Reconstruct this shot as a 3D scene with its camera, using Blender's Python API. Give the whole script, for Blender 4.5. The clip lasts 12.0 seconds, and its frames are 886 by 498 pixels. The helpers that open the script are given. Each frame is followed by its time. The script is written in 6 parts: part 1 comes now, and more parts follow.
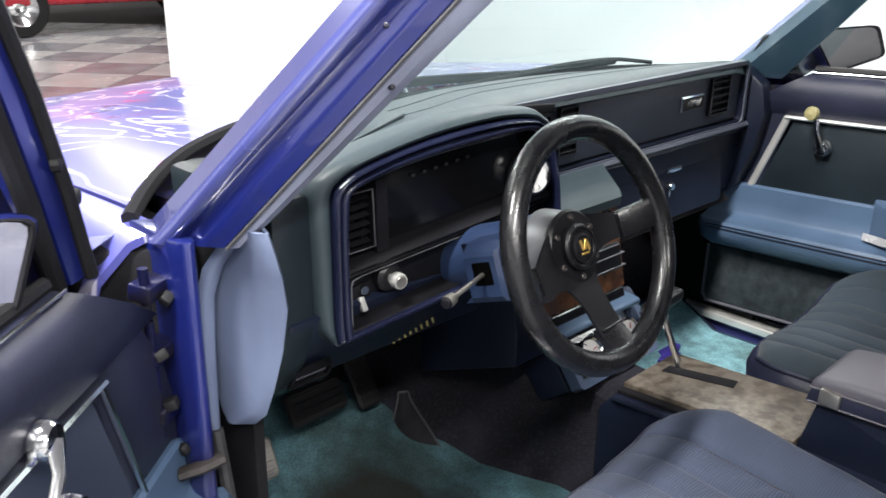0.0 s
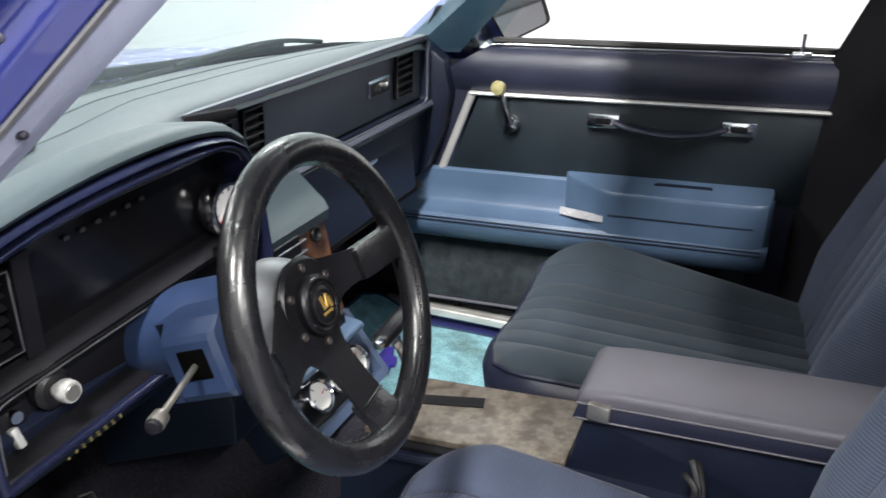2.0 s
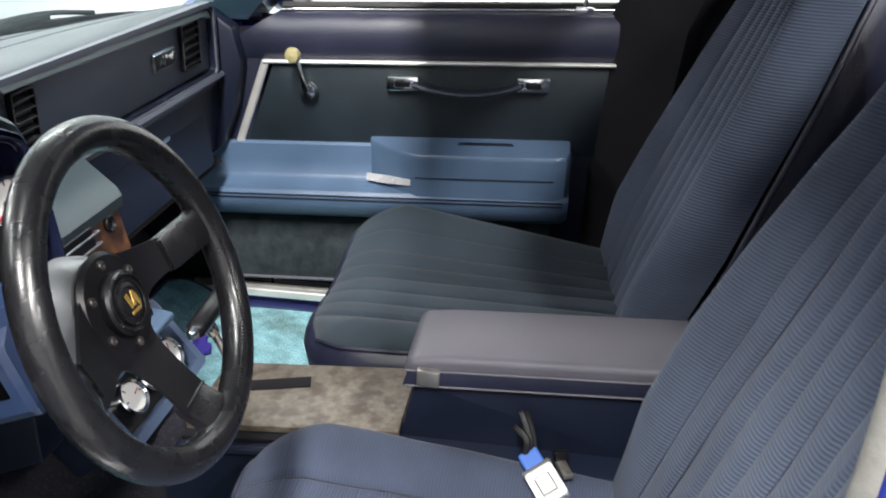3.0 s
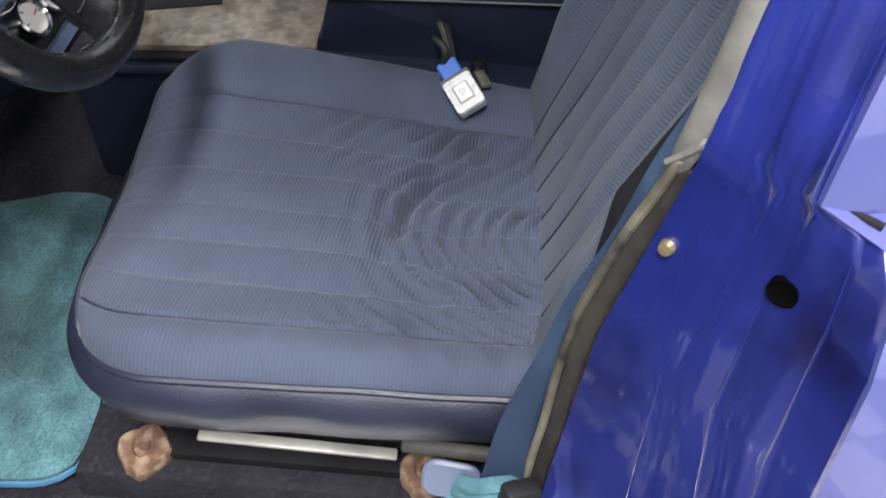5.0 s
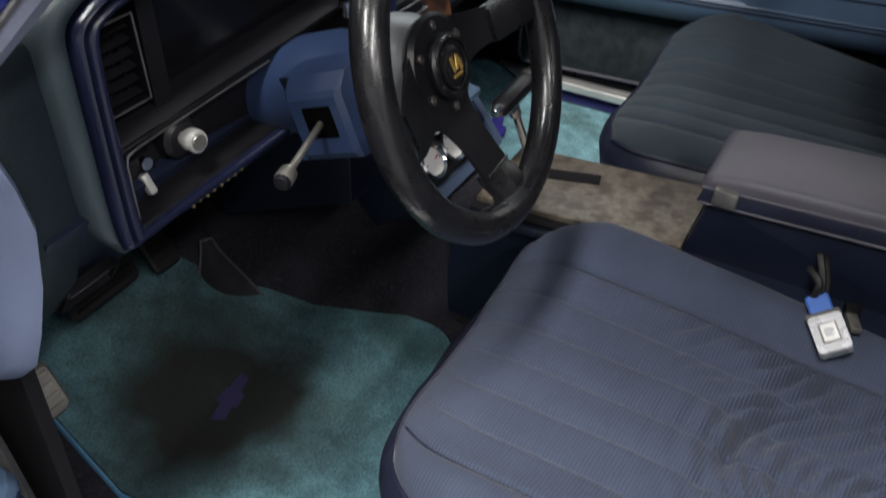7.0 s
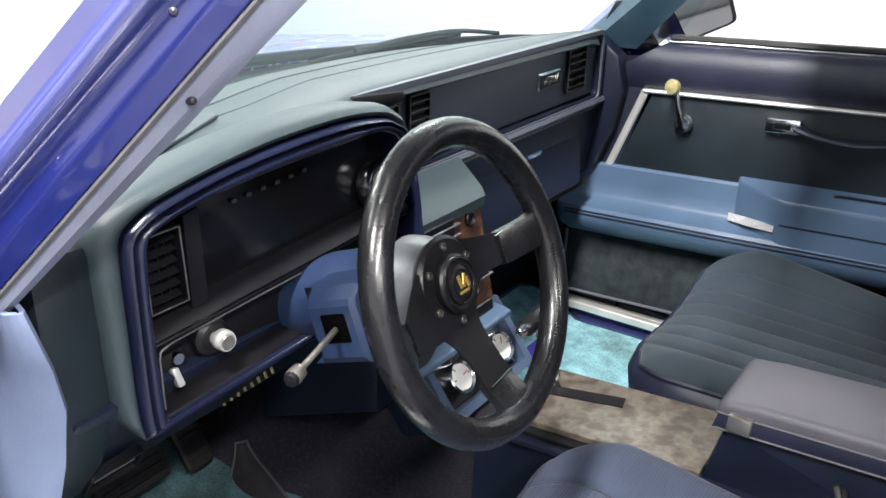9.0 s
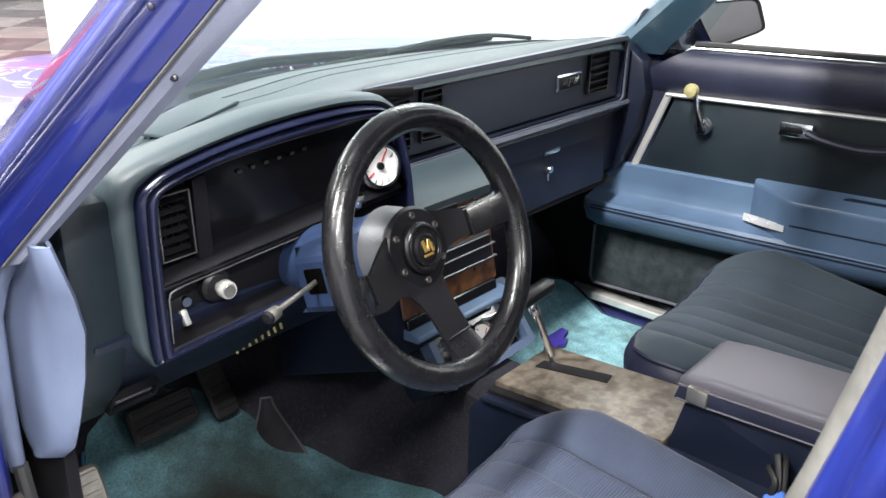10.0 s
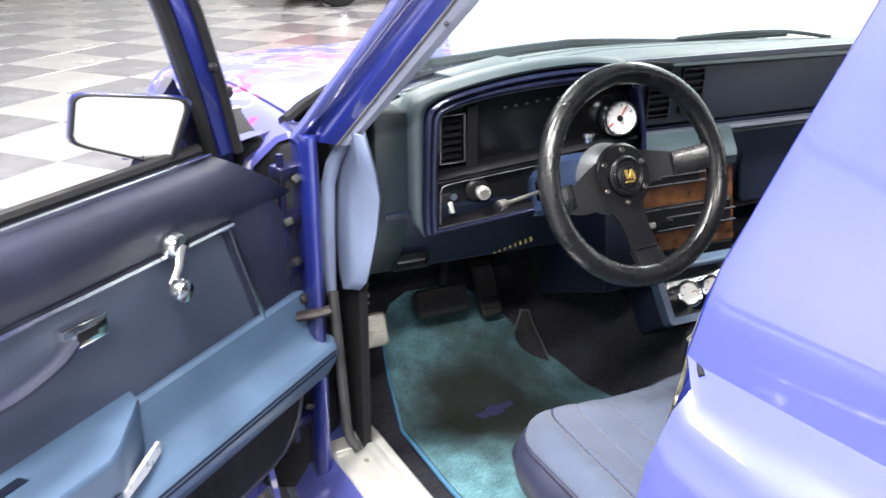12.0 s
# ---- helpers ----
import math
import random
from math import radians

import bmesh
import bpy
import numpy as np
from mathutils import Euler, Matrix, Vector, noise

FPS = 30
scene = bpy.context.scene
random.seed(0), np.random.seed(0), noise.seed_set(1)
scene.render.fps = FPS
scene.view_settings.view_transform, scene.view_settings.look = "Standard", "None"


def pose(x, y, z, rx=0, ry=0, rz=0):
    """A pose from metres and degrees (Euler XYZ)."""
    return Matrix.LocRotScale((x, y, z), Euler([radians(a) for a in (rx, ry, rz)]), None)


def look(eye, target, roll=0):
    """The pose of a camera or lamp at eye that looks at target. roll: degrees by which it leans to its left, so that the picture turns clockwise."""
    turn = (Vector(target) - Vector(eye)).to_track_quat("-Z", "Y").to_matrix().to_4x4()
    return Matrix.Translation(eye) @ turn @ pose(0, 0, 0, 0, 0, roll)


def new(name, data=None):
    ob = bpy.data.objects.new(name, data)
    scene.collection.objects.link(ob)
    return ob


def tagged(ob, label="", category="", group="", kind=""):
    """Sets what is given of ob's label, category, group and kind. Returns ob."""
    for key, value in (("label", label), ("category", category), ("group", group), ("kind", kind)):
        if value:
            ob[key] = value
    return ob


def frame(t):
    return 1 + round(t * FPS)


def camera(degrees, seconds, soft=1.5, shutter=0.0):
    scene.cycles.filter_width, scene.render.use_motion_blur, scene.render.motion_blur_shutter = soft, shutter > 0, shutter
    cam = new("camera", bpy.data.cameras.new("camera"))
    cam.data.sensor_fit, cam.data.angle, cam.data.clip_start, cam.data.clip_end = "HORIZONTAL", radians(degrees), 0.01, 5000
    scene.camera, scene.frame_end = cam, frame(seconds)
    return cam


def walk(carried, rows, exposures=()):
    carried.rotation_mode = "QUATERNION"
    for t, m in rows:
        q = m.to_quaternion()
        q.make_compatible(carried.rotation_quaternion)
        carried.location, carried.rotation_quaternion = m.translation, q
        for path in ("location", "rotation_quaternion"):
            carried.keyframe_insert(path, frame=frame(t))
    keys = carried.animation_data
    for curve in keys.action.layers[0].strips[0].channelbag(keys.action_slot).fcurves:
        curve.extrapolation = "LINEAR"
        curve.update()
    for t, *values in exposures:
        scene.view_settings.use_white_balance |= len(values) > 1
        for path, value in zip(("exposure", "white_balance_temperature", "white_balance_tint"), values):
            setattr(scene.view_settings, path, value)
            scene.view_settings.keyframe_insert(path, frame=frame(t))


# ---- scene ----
# car axes: x to the passenger side, y to the nose, z up; the floor of the hall is z = 0
cam = camera(54.3, 12.0, soft=1.5, shutter=0.3)
PATH = [
    (0, (-1.224, -0.64, 1.277), (0.087, 0.697, 0.573), 0.8),
    (0.5, (-1.186, -0.582, 1.275), (0.236, 0.632, 0.566), 1.0),
    (1, (-1.133, -0.515, 1.277), (0.389, 0.55, 0.533), 1.4),
    (1.5, (-1.084, -0.458, 1.263), (0.54, 0.436, 0.513), 1.4),
    (2, (-1.041, -0.411, 1.265), (0.686, 0.257, 0.509), 1.5),
    (2.5, (-1.02, -0.39, 1.265), (0.786, 0.032, 0.517), 1.6),
    (2.7, (-1.016, -0.386, 1.264), (0.815, -0.078, 0.52), 1.89),
    (4.3, (-1.027, -0.426, 1.247), (0.566, -0.41, 0.037), 2.55),
    (4.5, (-1.027, -0.425, 1.244), (0.493, -0.411, -0.056), 2.7),
    (5, (-1.027, -0.423, 1.229), (0.324, -0.398, -0.245), 3.9),
    (5.5, (-1.024, -0.414, 1.222), (0.239, -0.245, -0.319), 3.0),
    (6, (-1.024, -0.389, 1.217), (0.223, 0.026, -0.291), 2.3),
    (6.5, (-1.023, -0.372, 1.229), (0.257, 0.23, -0.185), 1.5),
    (7, (-1.023, -0.366, 1.244), (0.38, 0.37, 0.024), 1.9),
    (7.5, (-1.025, -0.366, 1.255), (0.479, 0.454, 0.222), 1.8),
    (7.7, (-1.026, -0.37, 1.258), (0.505, 0.481, 0.292), 1.6),
    (9.3, (-1.051, -0.503, 1.266), (0.479, 0.542, 0.512), 1.83),
    (9.5, (-1.057, -0.547, 1.271), (0.446, 0.533, 0.513), 1.4),
    (10, (-1.074, -0.64, 1.275), (0.343, 0.55, 0.515), 1.3),
    (10.5, (-1.089, -0.728, 1.274), (0.232, 0.575, 0.526), 1.0),
    (11, (-1.101, -0.833, 1.275), (0.047, 0.627, 0.532), 0.8),
    (11.5, (-1.12, -0.925, 1.274), (-0.152, 0.657, 0.526), 0.6),
    (12, (-1.138, -1.029, 1.273), (-0.367, 0.657, 0.524), 0.5),
]
walk(cam, [(t, look(eye, target, roll)) for t, eye, target, roll in PATH],
     exposures=[(0, -0.28), (2.5, -0.05), (4.5, -0.25), (5, -0.48), (5.5, -0.62), (6, -1.03), (6.5, -1.17), (7, -1.15), (7.7, -0.55), (9.5, 0.12), (11, 0.36), (12, 0.48)])

# ---- light ----
world = bpy.data.worlds.new("hall_air")
world.use_nodes = True
world.node_tree.nodes["Background"].inputs[0].default_value = (0.86, 0.92, 1.0, 1)
world.node_tree.nodes["Background"].inputs[1].default_value = 0.15
scene.world = world


def area_lamp(name, eye, target, w, h, watts, colour=(1.0, 0.98, 0.95)):
    data = bpy.data.lights.new(name, "AREA")
    data.shape, data.size, data.size_y, data.energy, data.color = "RECTANGLE", w, h, watts, colour
    ob = new(name, data)
    ob.matrix_world = look(eye, target)
    return ob


# unseen ceiling tubes of the hall; the last is added to brighten the driver door
for lx, ly, wx, wy, watts in ((-2.3, -0.1, 2.2, 0.4, 560), (-2.3, -2.6, 2.2, 0.4, 420), (-2.4, 2.4, 2.2, 0.4, 130), (2.9, -1.6, 0.35, 2.4, 110), (2.9, 2.2, 0.35, 2.4, 130), (-0.4, 5.2, 0.35, 2.4, 230), (2.2, 8.6, 0.35, 2.4, 330), (-1.0, -4.9, 2.2, 0.4, 300)):
    area_lamp("tube_light", (lx, ly, 3.7), (lx, ly, 0), wx, wy, watts)


# ---- materials ----
def material(name, colour, rough=0.5, metal=0.0, vary=0.15, scale=12.0, bump=0.0, bump_scale=300.0, coat=0.0,
             second=None, second_scale=4.0, second_lo=0.5, second_hi=0.7, spec=0.5, rough_vary=0.1):
    """Principled surface: grain in colour and relief, cloudy wear, an optional second colour in patches."""
    m = bpy.data.materials.new(name)
    m.use_nodes = True
    nt = m.node_tree
    n, l = nt.nodes, nt.links
    b = n["Principled BSDF"]
    b.inputs["Metallic"].default_value = metal
    b.inputs["Specular IOR Level"].default_value = spec
    b.inputs["Coat Weight"].default_value = coat
    b.inputs["Coat Roughness"].default_value = 0.04
    tc = n.new("ShaderNodeTexCoord")
    big = n.new("ShaderNodeTexNoise")
    big.inputs["Scale"].default_value, big.inputs["Detail"].default_value = scale, 5
    l.new(tc.outputs["Object"], big.inputs["Vector"])
    ramp = n.new("ShaderNodeMapRange")
    ramp.inputs["From Min"].default_value, ramp.inputs["From Max"].default_value = 0.3, 0.7
    ramp.inputs["To Min"].default_value, ramp.inputs["To Max"].default_value = 1 - vary, 1 + vary
    l.new(big.outputs["Fac"], ramp.inputs["Value"])
    mul = n.new("ShaderNodeMix")
    mul.data_type, mul.blend_type = "RGBA", "MULTIPLY"
    mul.inputs["Factor"].default_value = 1
    mul.inputs["A"].default_value = (*colour, 1)
    l.new(ramp.outputs["Result"], mul.inputs["B"])
    out = mul.outputs["Result"]
    if second:
        n2 = n.new("ShaderNodeTexNoise")
        n2.inputs["Scale"].default_value, n2.inputs["Detail"].default_value = second_scale, 6
        l.new(tc.outputs["Object"], n2.inputs["Vector"])
        r2 = n.new("ShaderNodeMapRange")
        r2.inputs["From Min"].default_value, r2.inputs["From Max"].default_value = second_lo, second_hi
        l.new(n2.outputs["Fac"], r2.inputs["Value"])
        mx = n.new("ShaderNodeMix")
        mx.data_type = "RGBA"
        l.new(r2.outputs["Result"], mx.inputs["Factor"])
        l.new(out, mx.inputs["A"])
        mx.inputs["B"].default_value = (*second, 1)
        out = mx.outputs["Result"]
    l.new(out, b.inputs["Base Color"])
    rr = n.new("ShaderNodeMapRange")
    rr.inputs["To Min"].default_value, rr.inputs["To Max"].default_value = max(0.0, rough - rough_vary), min(1.0, rough + rough_vary)
    l.new(big.outputs["Fac"], rr.inputs["Value"])
    l.new(rr.outputs["Result"], b.inputs["Roughness"])
    if bump:
        fine = n.new("ShaderNodeTexNoise")
        fine.inputs["Scale"].default_value, fine.inputs["Detail"].default_value = bump_scale, 3
        l.new(tc.outputs["Object"], fine.inputs["Vector"])
        bp = n.new("ShaderNodeBump")
        bp.inputs["Strength"].default_value, bp.inputs["Distance"].default_value = bump, 0.002
        l.new(fine.outputs["Fac"], bp.inputs["Height"])
        l.new(bp.outputs["Normal"], b.inputs["Normal"])
    return m


# one car paint: outer copy lightened by reflections, jamb copies darkened as shade
paint = material("blue_metallic_paint", (0.066, 0.076, 0.265), 0.3, 0.3, 0.12, 3, 0.02, 900, coat=1.0)
paint.node_tree.nodes["Principled BSDF"].inputs["Coat IOR"].default_value = 1.9
# dark copy of the blue paint with near-black patches, dirt on the hinges
paint_dark = material("dark_blue_paint", (0.006, 0.007, 0.045), 0.4, 0.3, 0.5, 16, 0.3, 40, coat=0.35, second=(0.012, 0.011, 0.016), second_scale=22, second_lo=0.42, second_hi=0.6)
pad = material("teal_vinyl_pad", (0.030, 0.045, 0.053), 0.45, 0, 0.14, 6, 0.25, 700, spec=0.5)
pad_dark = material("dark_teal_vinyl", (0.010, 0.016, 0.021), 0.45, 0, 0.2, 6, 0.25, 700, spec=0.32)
panel_slate = material("slate_panel", (0.064, 0.073, 0.098), 0.45, 0, 0.08, 5, 0.12, 900)
navy = material("navy_plastic", (0.0065, 0.0095, 0.022), 0.42, 0, 0.2, 8, 0.15, 700, spec=0.32)
navy_vinyl = material("navy_vinyl", (0.014, 0.016, 0.033), 0.42, 0, 0.2, 9, 0.25, 450)
blue_plastic = material("blue_plastic", (0.064, 0.104, 0.170), 0.36, 0, 0.12, 7, 0.12, 800)
column_blue = material("column_blue", (0.017, 0.031, 0.075), 0.42, 0, 0.15, 9, 0.1, 800)
light_blue = material("light_blue_trim", (0.135, 0.165, 0.255), 0.45, 0, 0.15, 8, 0.15, 300, second=(0.095, 0.118, 0.195), second_scale=7, second_lo=0.5, second_hi=0.75)
pillar_grey = material("pillar_trim_grey", (0.20, 0.215, 0.29), 0.55, 0, 0.15, 10, 0.15, 300, second=(0.13, 0.14, 0.20), second_scale=12)
paint_shaded = material("shaded_blue_paint", (0.011, 0.019, 0.160), 0.32, 0.4, 0.3, 6, 0.05, 40, coat=1.0, second=(0.008, 0.007, 0.048), second_scale=6, second_lo=0.48, second_hi=0.74)
paint_shaded.node_tree.nodes["Principled BSDF"].inputs["Coat IOR"].default_value = 1.6
# jamb copy: darker base and patches give both shade and scuffs
paint_sail = material("shaded_scuffed_paint", (0.015, 0.025, 0.190), 0.28, 0.35, 0.35, 6, 0.06, 45, coat=0.8, second=(0.005, 0.004, 0.036), second_scale=7, second_lo=0.48, second_hi=0.68)
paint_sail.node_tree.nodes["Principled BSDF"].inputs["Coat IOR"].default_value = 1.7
bezel_navy = material("bezel_navy", (0.008, 0.010, 0.027), 0.22, 0, 0.2, 10, 0.12, 500)
black = material("black_plastic", (0.0055, 0.0055, 0.007), 0.36, 0, 0.25, 12, 0.15, 600, spec=0.26)
dull_black = material("dull_black", (0.006, 0.006, 0.008), 0.8, 0, 0.3, 20, 0.2, 300, spec=0.2)
lens_black = material("smoked_lens", (0.004, 0.004, 0.005), 0.16, 0, 0.1, 5, spec=0.3)
leather = material("black_leather", (0.006, 0.006, 0.007), 0.27, 0, 0.25, 30, 0.14, 420, coat=0.2, spec=0.42)
chrome = material("chrome", (0.78, 0.79, 0.80), 0.14, 1, 0.06, 30, 0.03, 200)
worn_metal = material("worn_metal", (0.42, 0.40, 0.36), 0.4, 0.9, 0.25, 30, 0.2, 160, second=(0.14, 0.09, 0.05), second_scale=25, second_lo=0.58, second_hi=0.75)
alu = material("scuff_aluminium", (0.72, 0.71, 0.68), 0.42, 0.7, 0.12, 14, 0.1, 250, second=(0.2, 0.18, 0.16), second_scale=20, second_lo=0.66, second_hi=0.85)
carpet_dark = material("dark_carpet", (0.014, 0.014, 0.019), 0.95, 0, 0.35, 14, 1.0, 380, spec=0.1, second=(0.030, 0.030, 0.036), second_scale=160, second_lo=0.5, second_hi=0.8)
wood = material("wood_trim", (0.088, 0.036, 0.014), 0.3, 0, 0.5, 40, 0.1, 200, coat=0.3, second=(0.035, 0.014, 0.008), second_scale=30, second_lo=0.45, second_hi=0.6)
plate = material("burl_plate", (0.135, 0.115, 0.092), 0.42, 0.1, 0.35, 90, 0.12, 120, second=(0.062, 0.047, 0.034), second_scale=38, second_lo=0.45, second_hi=0.62)
white_face = material("white_dial", (0.78, 0.77, 0.75), 0.35, 0, 0.04, 20)
red_mark = material("red_mark", (0.5, 0.03, 0.04), 0.4)
grey_lid = material("grey_vinyl_lid", (0.078, 0.074, 0.092), 0.5, 0, 0.1, 10, 0.3, 500)
weather = material("weatherstrip", (0.088, 0.086, 0.080), 0.7, 0, 0.35, 25, 0.3, 200, second=(0.06, 0.055, 0.05), second_scale=16, second_lo=0.5, second_hi=0.7)
rubber = material("black_rubber", (0.009, 0.009, 0.010), 0.55, 0, 0.3, 20, 0.2, 300, spec=0.3)
rust = material("rusty_bolt", (0.12, 0.065, 0.040), 0.8, 0.1, 0.5, 60, 0.8, 150, second=(0.22, 0.16, 0.115), second_scale=55, second_lo=0.45, second_hi=0.62)
buckle_metal = material("buckle_metal", (0.66, 0.66, 0.68), 0.28, 0.35, 0.1, 30, 0.05, 200)
rail_bright = material("rail_metal", (0.55, 0.54, 0.51), 0.4, 0.5, 0.15, 30, 0.1, 150)
door_insert = material("door_insert", (0.040, 0.050, 0.080), 0.5, 0, 0.15, 7, 0.25, 500)
teal_cover = material("teal_cover", (0.032, 0.060, 0.090), 0.5, 0, 0.12, 8, 0.1, 500)
hole_black = material("hole_black", (0.002, 0.002, 0.002), 0.9, spec=0.0)
ivory = material("aged_ivory", (0.28, 0.25, 0.12), 0.4, 0, 0.15, 30)
line_grey = material("line_grey", (0.17, 0.17, 0.185), 0.3, 0.7, 0.3, 30)
wall_grey = material("grey_wall", (0.66, 0.67, 0.68), 0.85, 0, 0.06, 2, 0.02, 40)
ceiling_grey = material("grey_ceiling", (0.30, 0.30, 0.31), 0.9, 0, 0.1, 2, 0.05, 40)
wall_white = material("white_wall", (0.86, 0.87, 0.88), 0.8, 0, 0.02, 1, 0.02, 40)
purple = material("purple_print", (0.045, 0.03, 0.28), 0.7, 0, 0.2, 60, 0.4, 300)
yellow_mark = material("yellow_mark", (0.55, 0.47, 0.18), 0.5)
belt_blue = material("teal_webbing", (0.010, 0.024, 0.058), 0.7, 0, 0.3, 12, 0.5, 500, second=(0.022, 0.060, 0.10), second_scale=6, second_lo=0.55, second_hi=0.75)
belt_teal = material("faded_teal_webbing", (0.045, 0.120, 0.150), 0.8, 0, 0.45, 30, 0.5, 400)
blue_sleeve = material("blue_sleeve", (0.04, 0.12, 0.42), 0.5, 0, 0.15, 30)
red_car_paint = material("red_paint", (0.42, 0.015, 0.03), 0.25, 0.1, 0.08, 4, coat=0.8)


def glass_material(name, tint, rough=0.0):
    m = bpy.data.materials.new(name)
    m.use_nodes = True
    n, l = m.node_tree.nodes, m.node_tree.links
    n.remove(n["Principled BSDF"])
    tr, gl, mix = n.new("ShaderNodeBsdfTransparent"), n.new("ShaderNodeBsdfGlossy"), n.new("ShaderNodeMixShader")
    tr.inputs[0].default_value = (*tint, 1)
    gl.inputs["Roughness"].default_value = rough
    lw, pw = n.new("ShaderNodeLayerWeight"), n.new("ShaderNodeMath")
    lw.inputs[0].default_value = 0.5
    pw.operation = "POWER"
    pw.inputs[1].default_value = 5.0
    l.new(lw.outputs["Facing"], pw.inputs[0])
    sc = n.new("ShaderNodeMath")
    sc.operation, sc.inputs[1].default_value, sc.inputs[2].default_value = "MULTIPLY_ADD", 0.6, 0.02
    l.new(pw.outputs[0], sc.inputs[0])
    l.new(sc.outputs[0], mix.inputs[0]); l.new(tr.outputs[0], mix.inputs[1]); l.new(gl.outputs[0], mix.inputs[2])
    l.new(mix.outputs[0], n["Material Output"].inputs[0])
    return m


glass = glass_material("tinted_glass", (0.90, 0.97, 0.97))
# driver mirror glass darkened to hold down its bright reflection
mirror_dimmed = material("dimmed_mirror_glass", (0.34, 0.34, 0.345), 0.06, 1, 0.03, 5, rough_vary=0.02)
mirror_glass = material("mirror_glass", (0.72, 0.72, 0.74), 0.03, 1, 0.01, 5, rough_vary=0.01)


def fabric_material(name, colour, colour2, lines=520.0, angle=0.0, strength=0.5, axis="X"):
    """Ribbed velour: fine lines, cloudy wear and soft creases."""
    m = material(name, colour, 0.9, 0, 0.22, 7, 0.0, spec=0.15)
    n, l = m.node_tree.nodes, m.node_tree.links
    b = n["Principled BSDF"]
    b.inputs["Sheen Weight"].default_value = 0.08
    b.inputs["Sheen Roughness"].default_value = 0.5
    tc, mp, wv = n["Texture Coordinate"], n.new("ShaderNodeMapping"), n.new("ShaderNodeTexWave")
    mp.inputs["Rotation"].default_value = (0, 0, radians(angle))
    wv.bands_direction = axis
    wv.inputs["Scale"].default_value, wv.inputs["Distortion"].default_value, wv.inputs["Detail"].default_value = lines, 0.25, 1
    l.new(tc.outputs["Object"], mp.inputs[0]); l.new(mp.outputs[0], wv.inputs[0])
    old = b.inputs["Base Color"].links[0].from_socket
    mx = n.new("ShaderNodeMix")
    mx.data_type = "RGBA"
    mx.inputs["B"].default_value = (*colour2, 1)
    fc = n.new("ShaderNodeMath")
    fc.operation = "MULTIPLY"
    fc.inputs[1].default_value = 0.42
    l.new(wv.outputs["Fac"], fc.inputs[0]); l.new(fc.outputs[0], mx.inputs["Factor"])
    l.new(old, mx.inputs["A"]); l.new(mx.outputs["Result"], b.inputs["Base Color"])
    bp = n.new("ShaderNodeBump")
    bp.inputs["Strength"].default_value, bp.inputs["Distance"].default_value = strength, 0.0015
    l.new(wv.outputs["Fac"], bp.inputs["Height"]); l.new(bp.outputs["Normal"], b.inputs["Normal"])
    return m


velour = fabric_material("blue_velour", (0.041, 0.051, 0.081), (0.068, 0.083, 0.126), 76, 4, 0.6, "Y")
velour_plain = fabric_material("blue_velour_plain", (0.045, 0.056, 0.088), (0.062, 0.075, 0.113), 76, 4, 0.3, "Y")
seam_thread = material("seam_thread", (0.055, 0.066, 0.092), 0.8, 0, 0.2, 60)
# passenger seat velour: same cloth darkened for the shade on that side
velour_side = fabric_material("shaded_blue_velour_side", (0.034, 0.046, 0.058), (0.042, 0.056, 0.070), 260, 70, 0.3)
velour_shaded = fabric_material("shaded_blue_velour", (0.030, 0.041, 0.054), (0.052, 0.068, 0.086), 82, 8, 0.5, "Y")
velour_rib = fabric_material("ribbed_velour", (0.044, 0.056, 0.084), (0.066, 0.083, 0.122), 72, 0, 0.45, "Z")
purple_dark = material("dark_purple_print", (0.014, 0.011, 0.050), 0.8, 0, 0.3, 60, 0.5, 300)


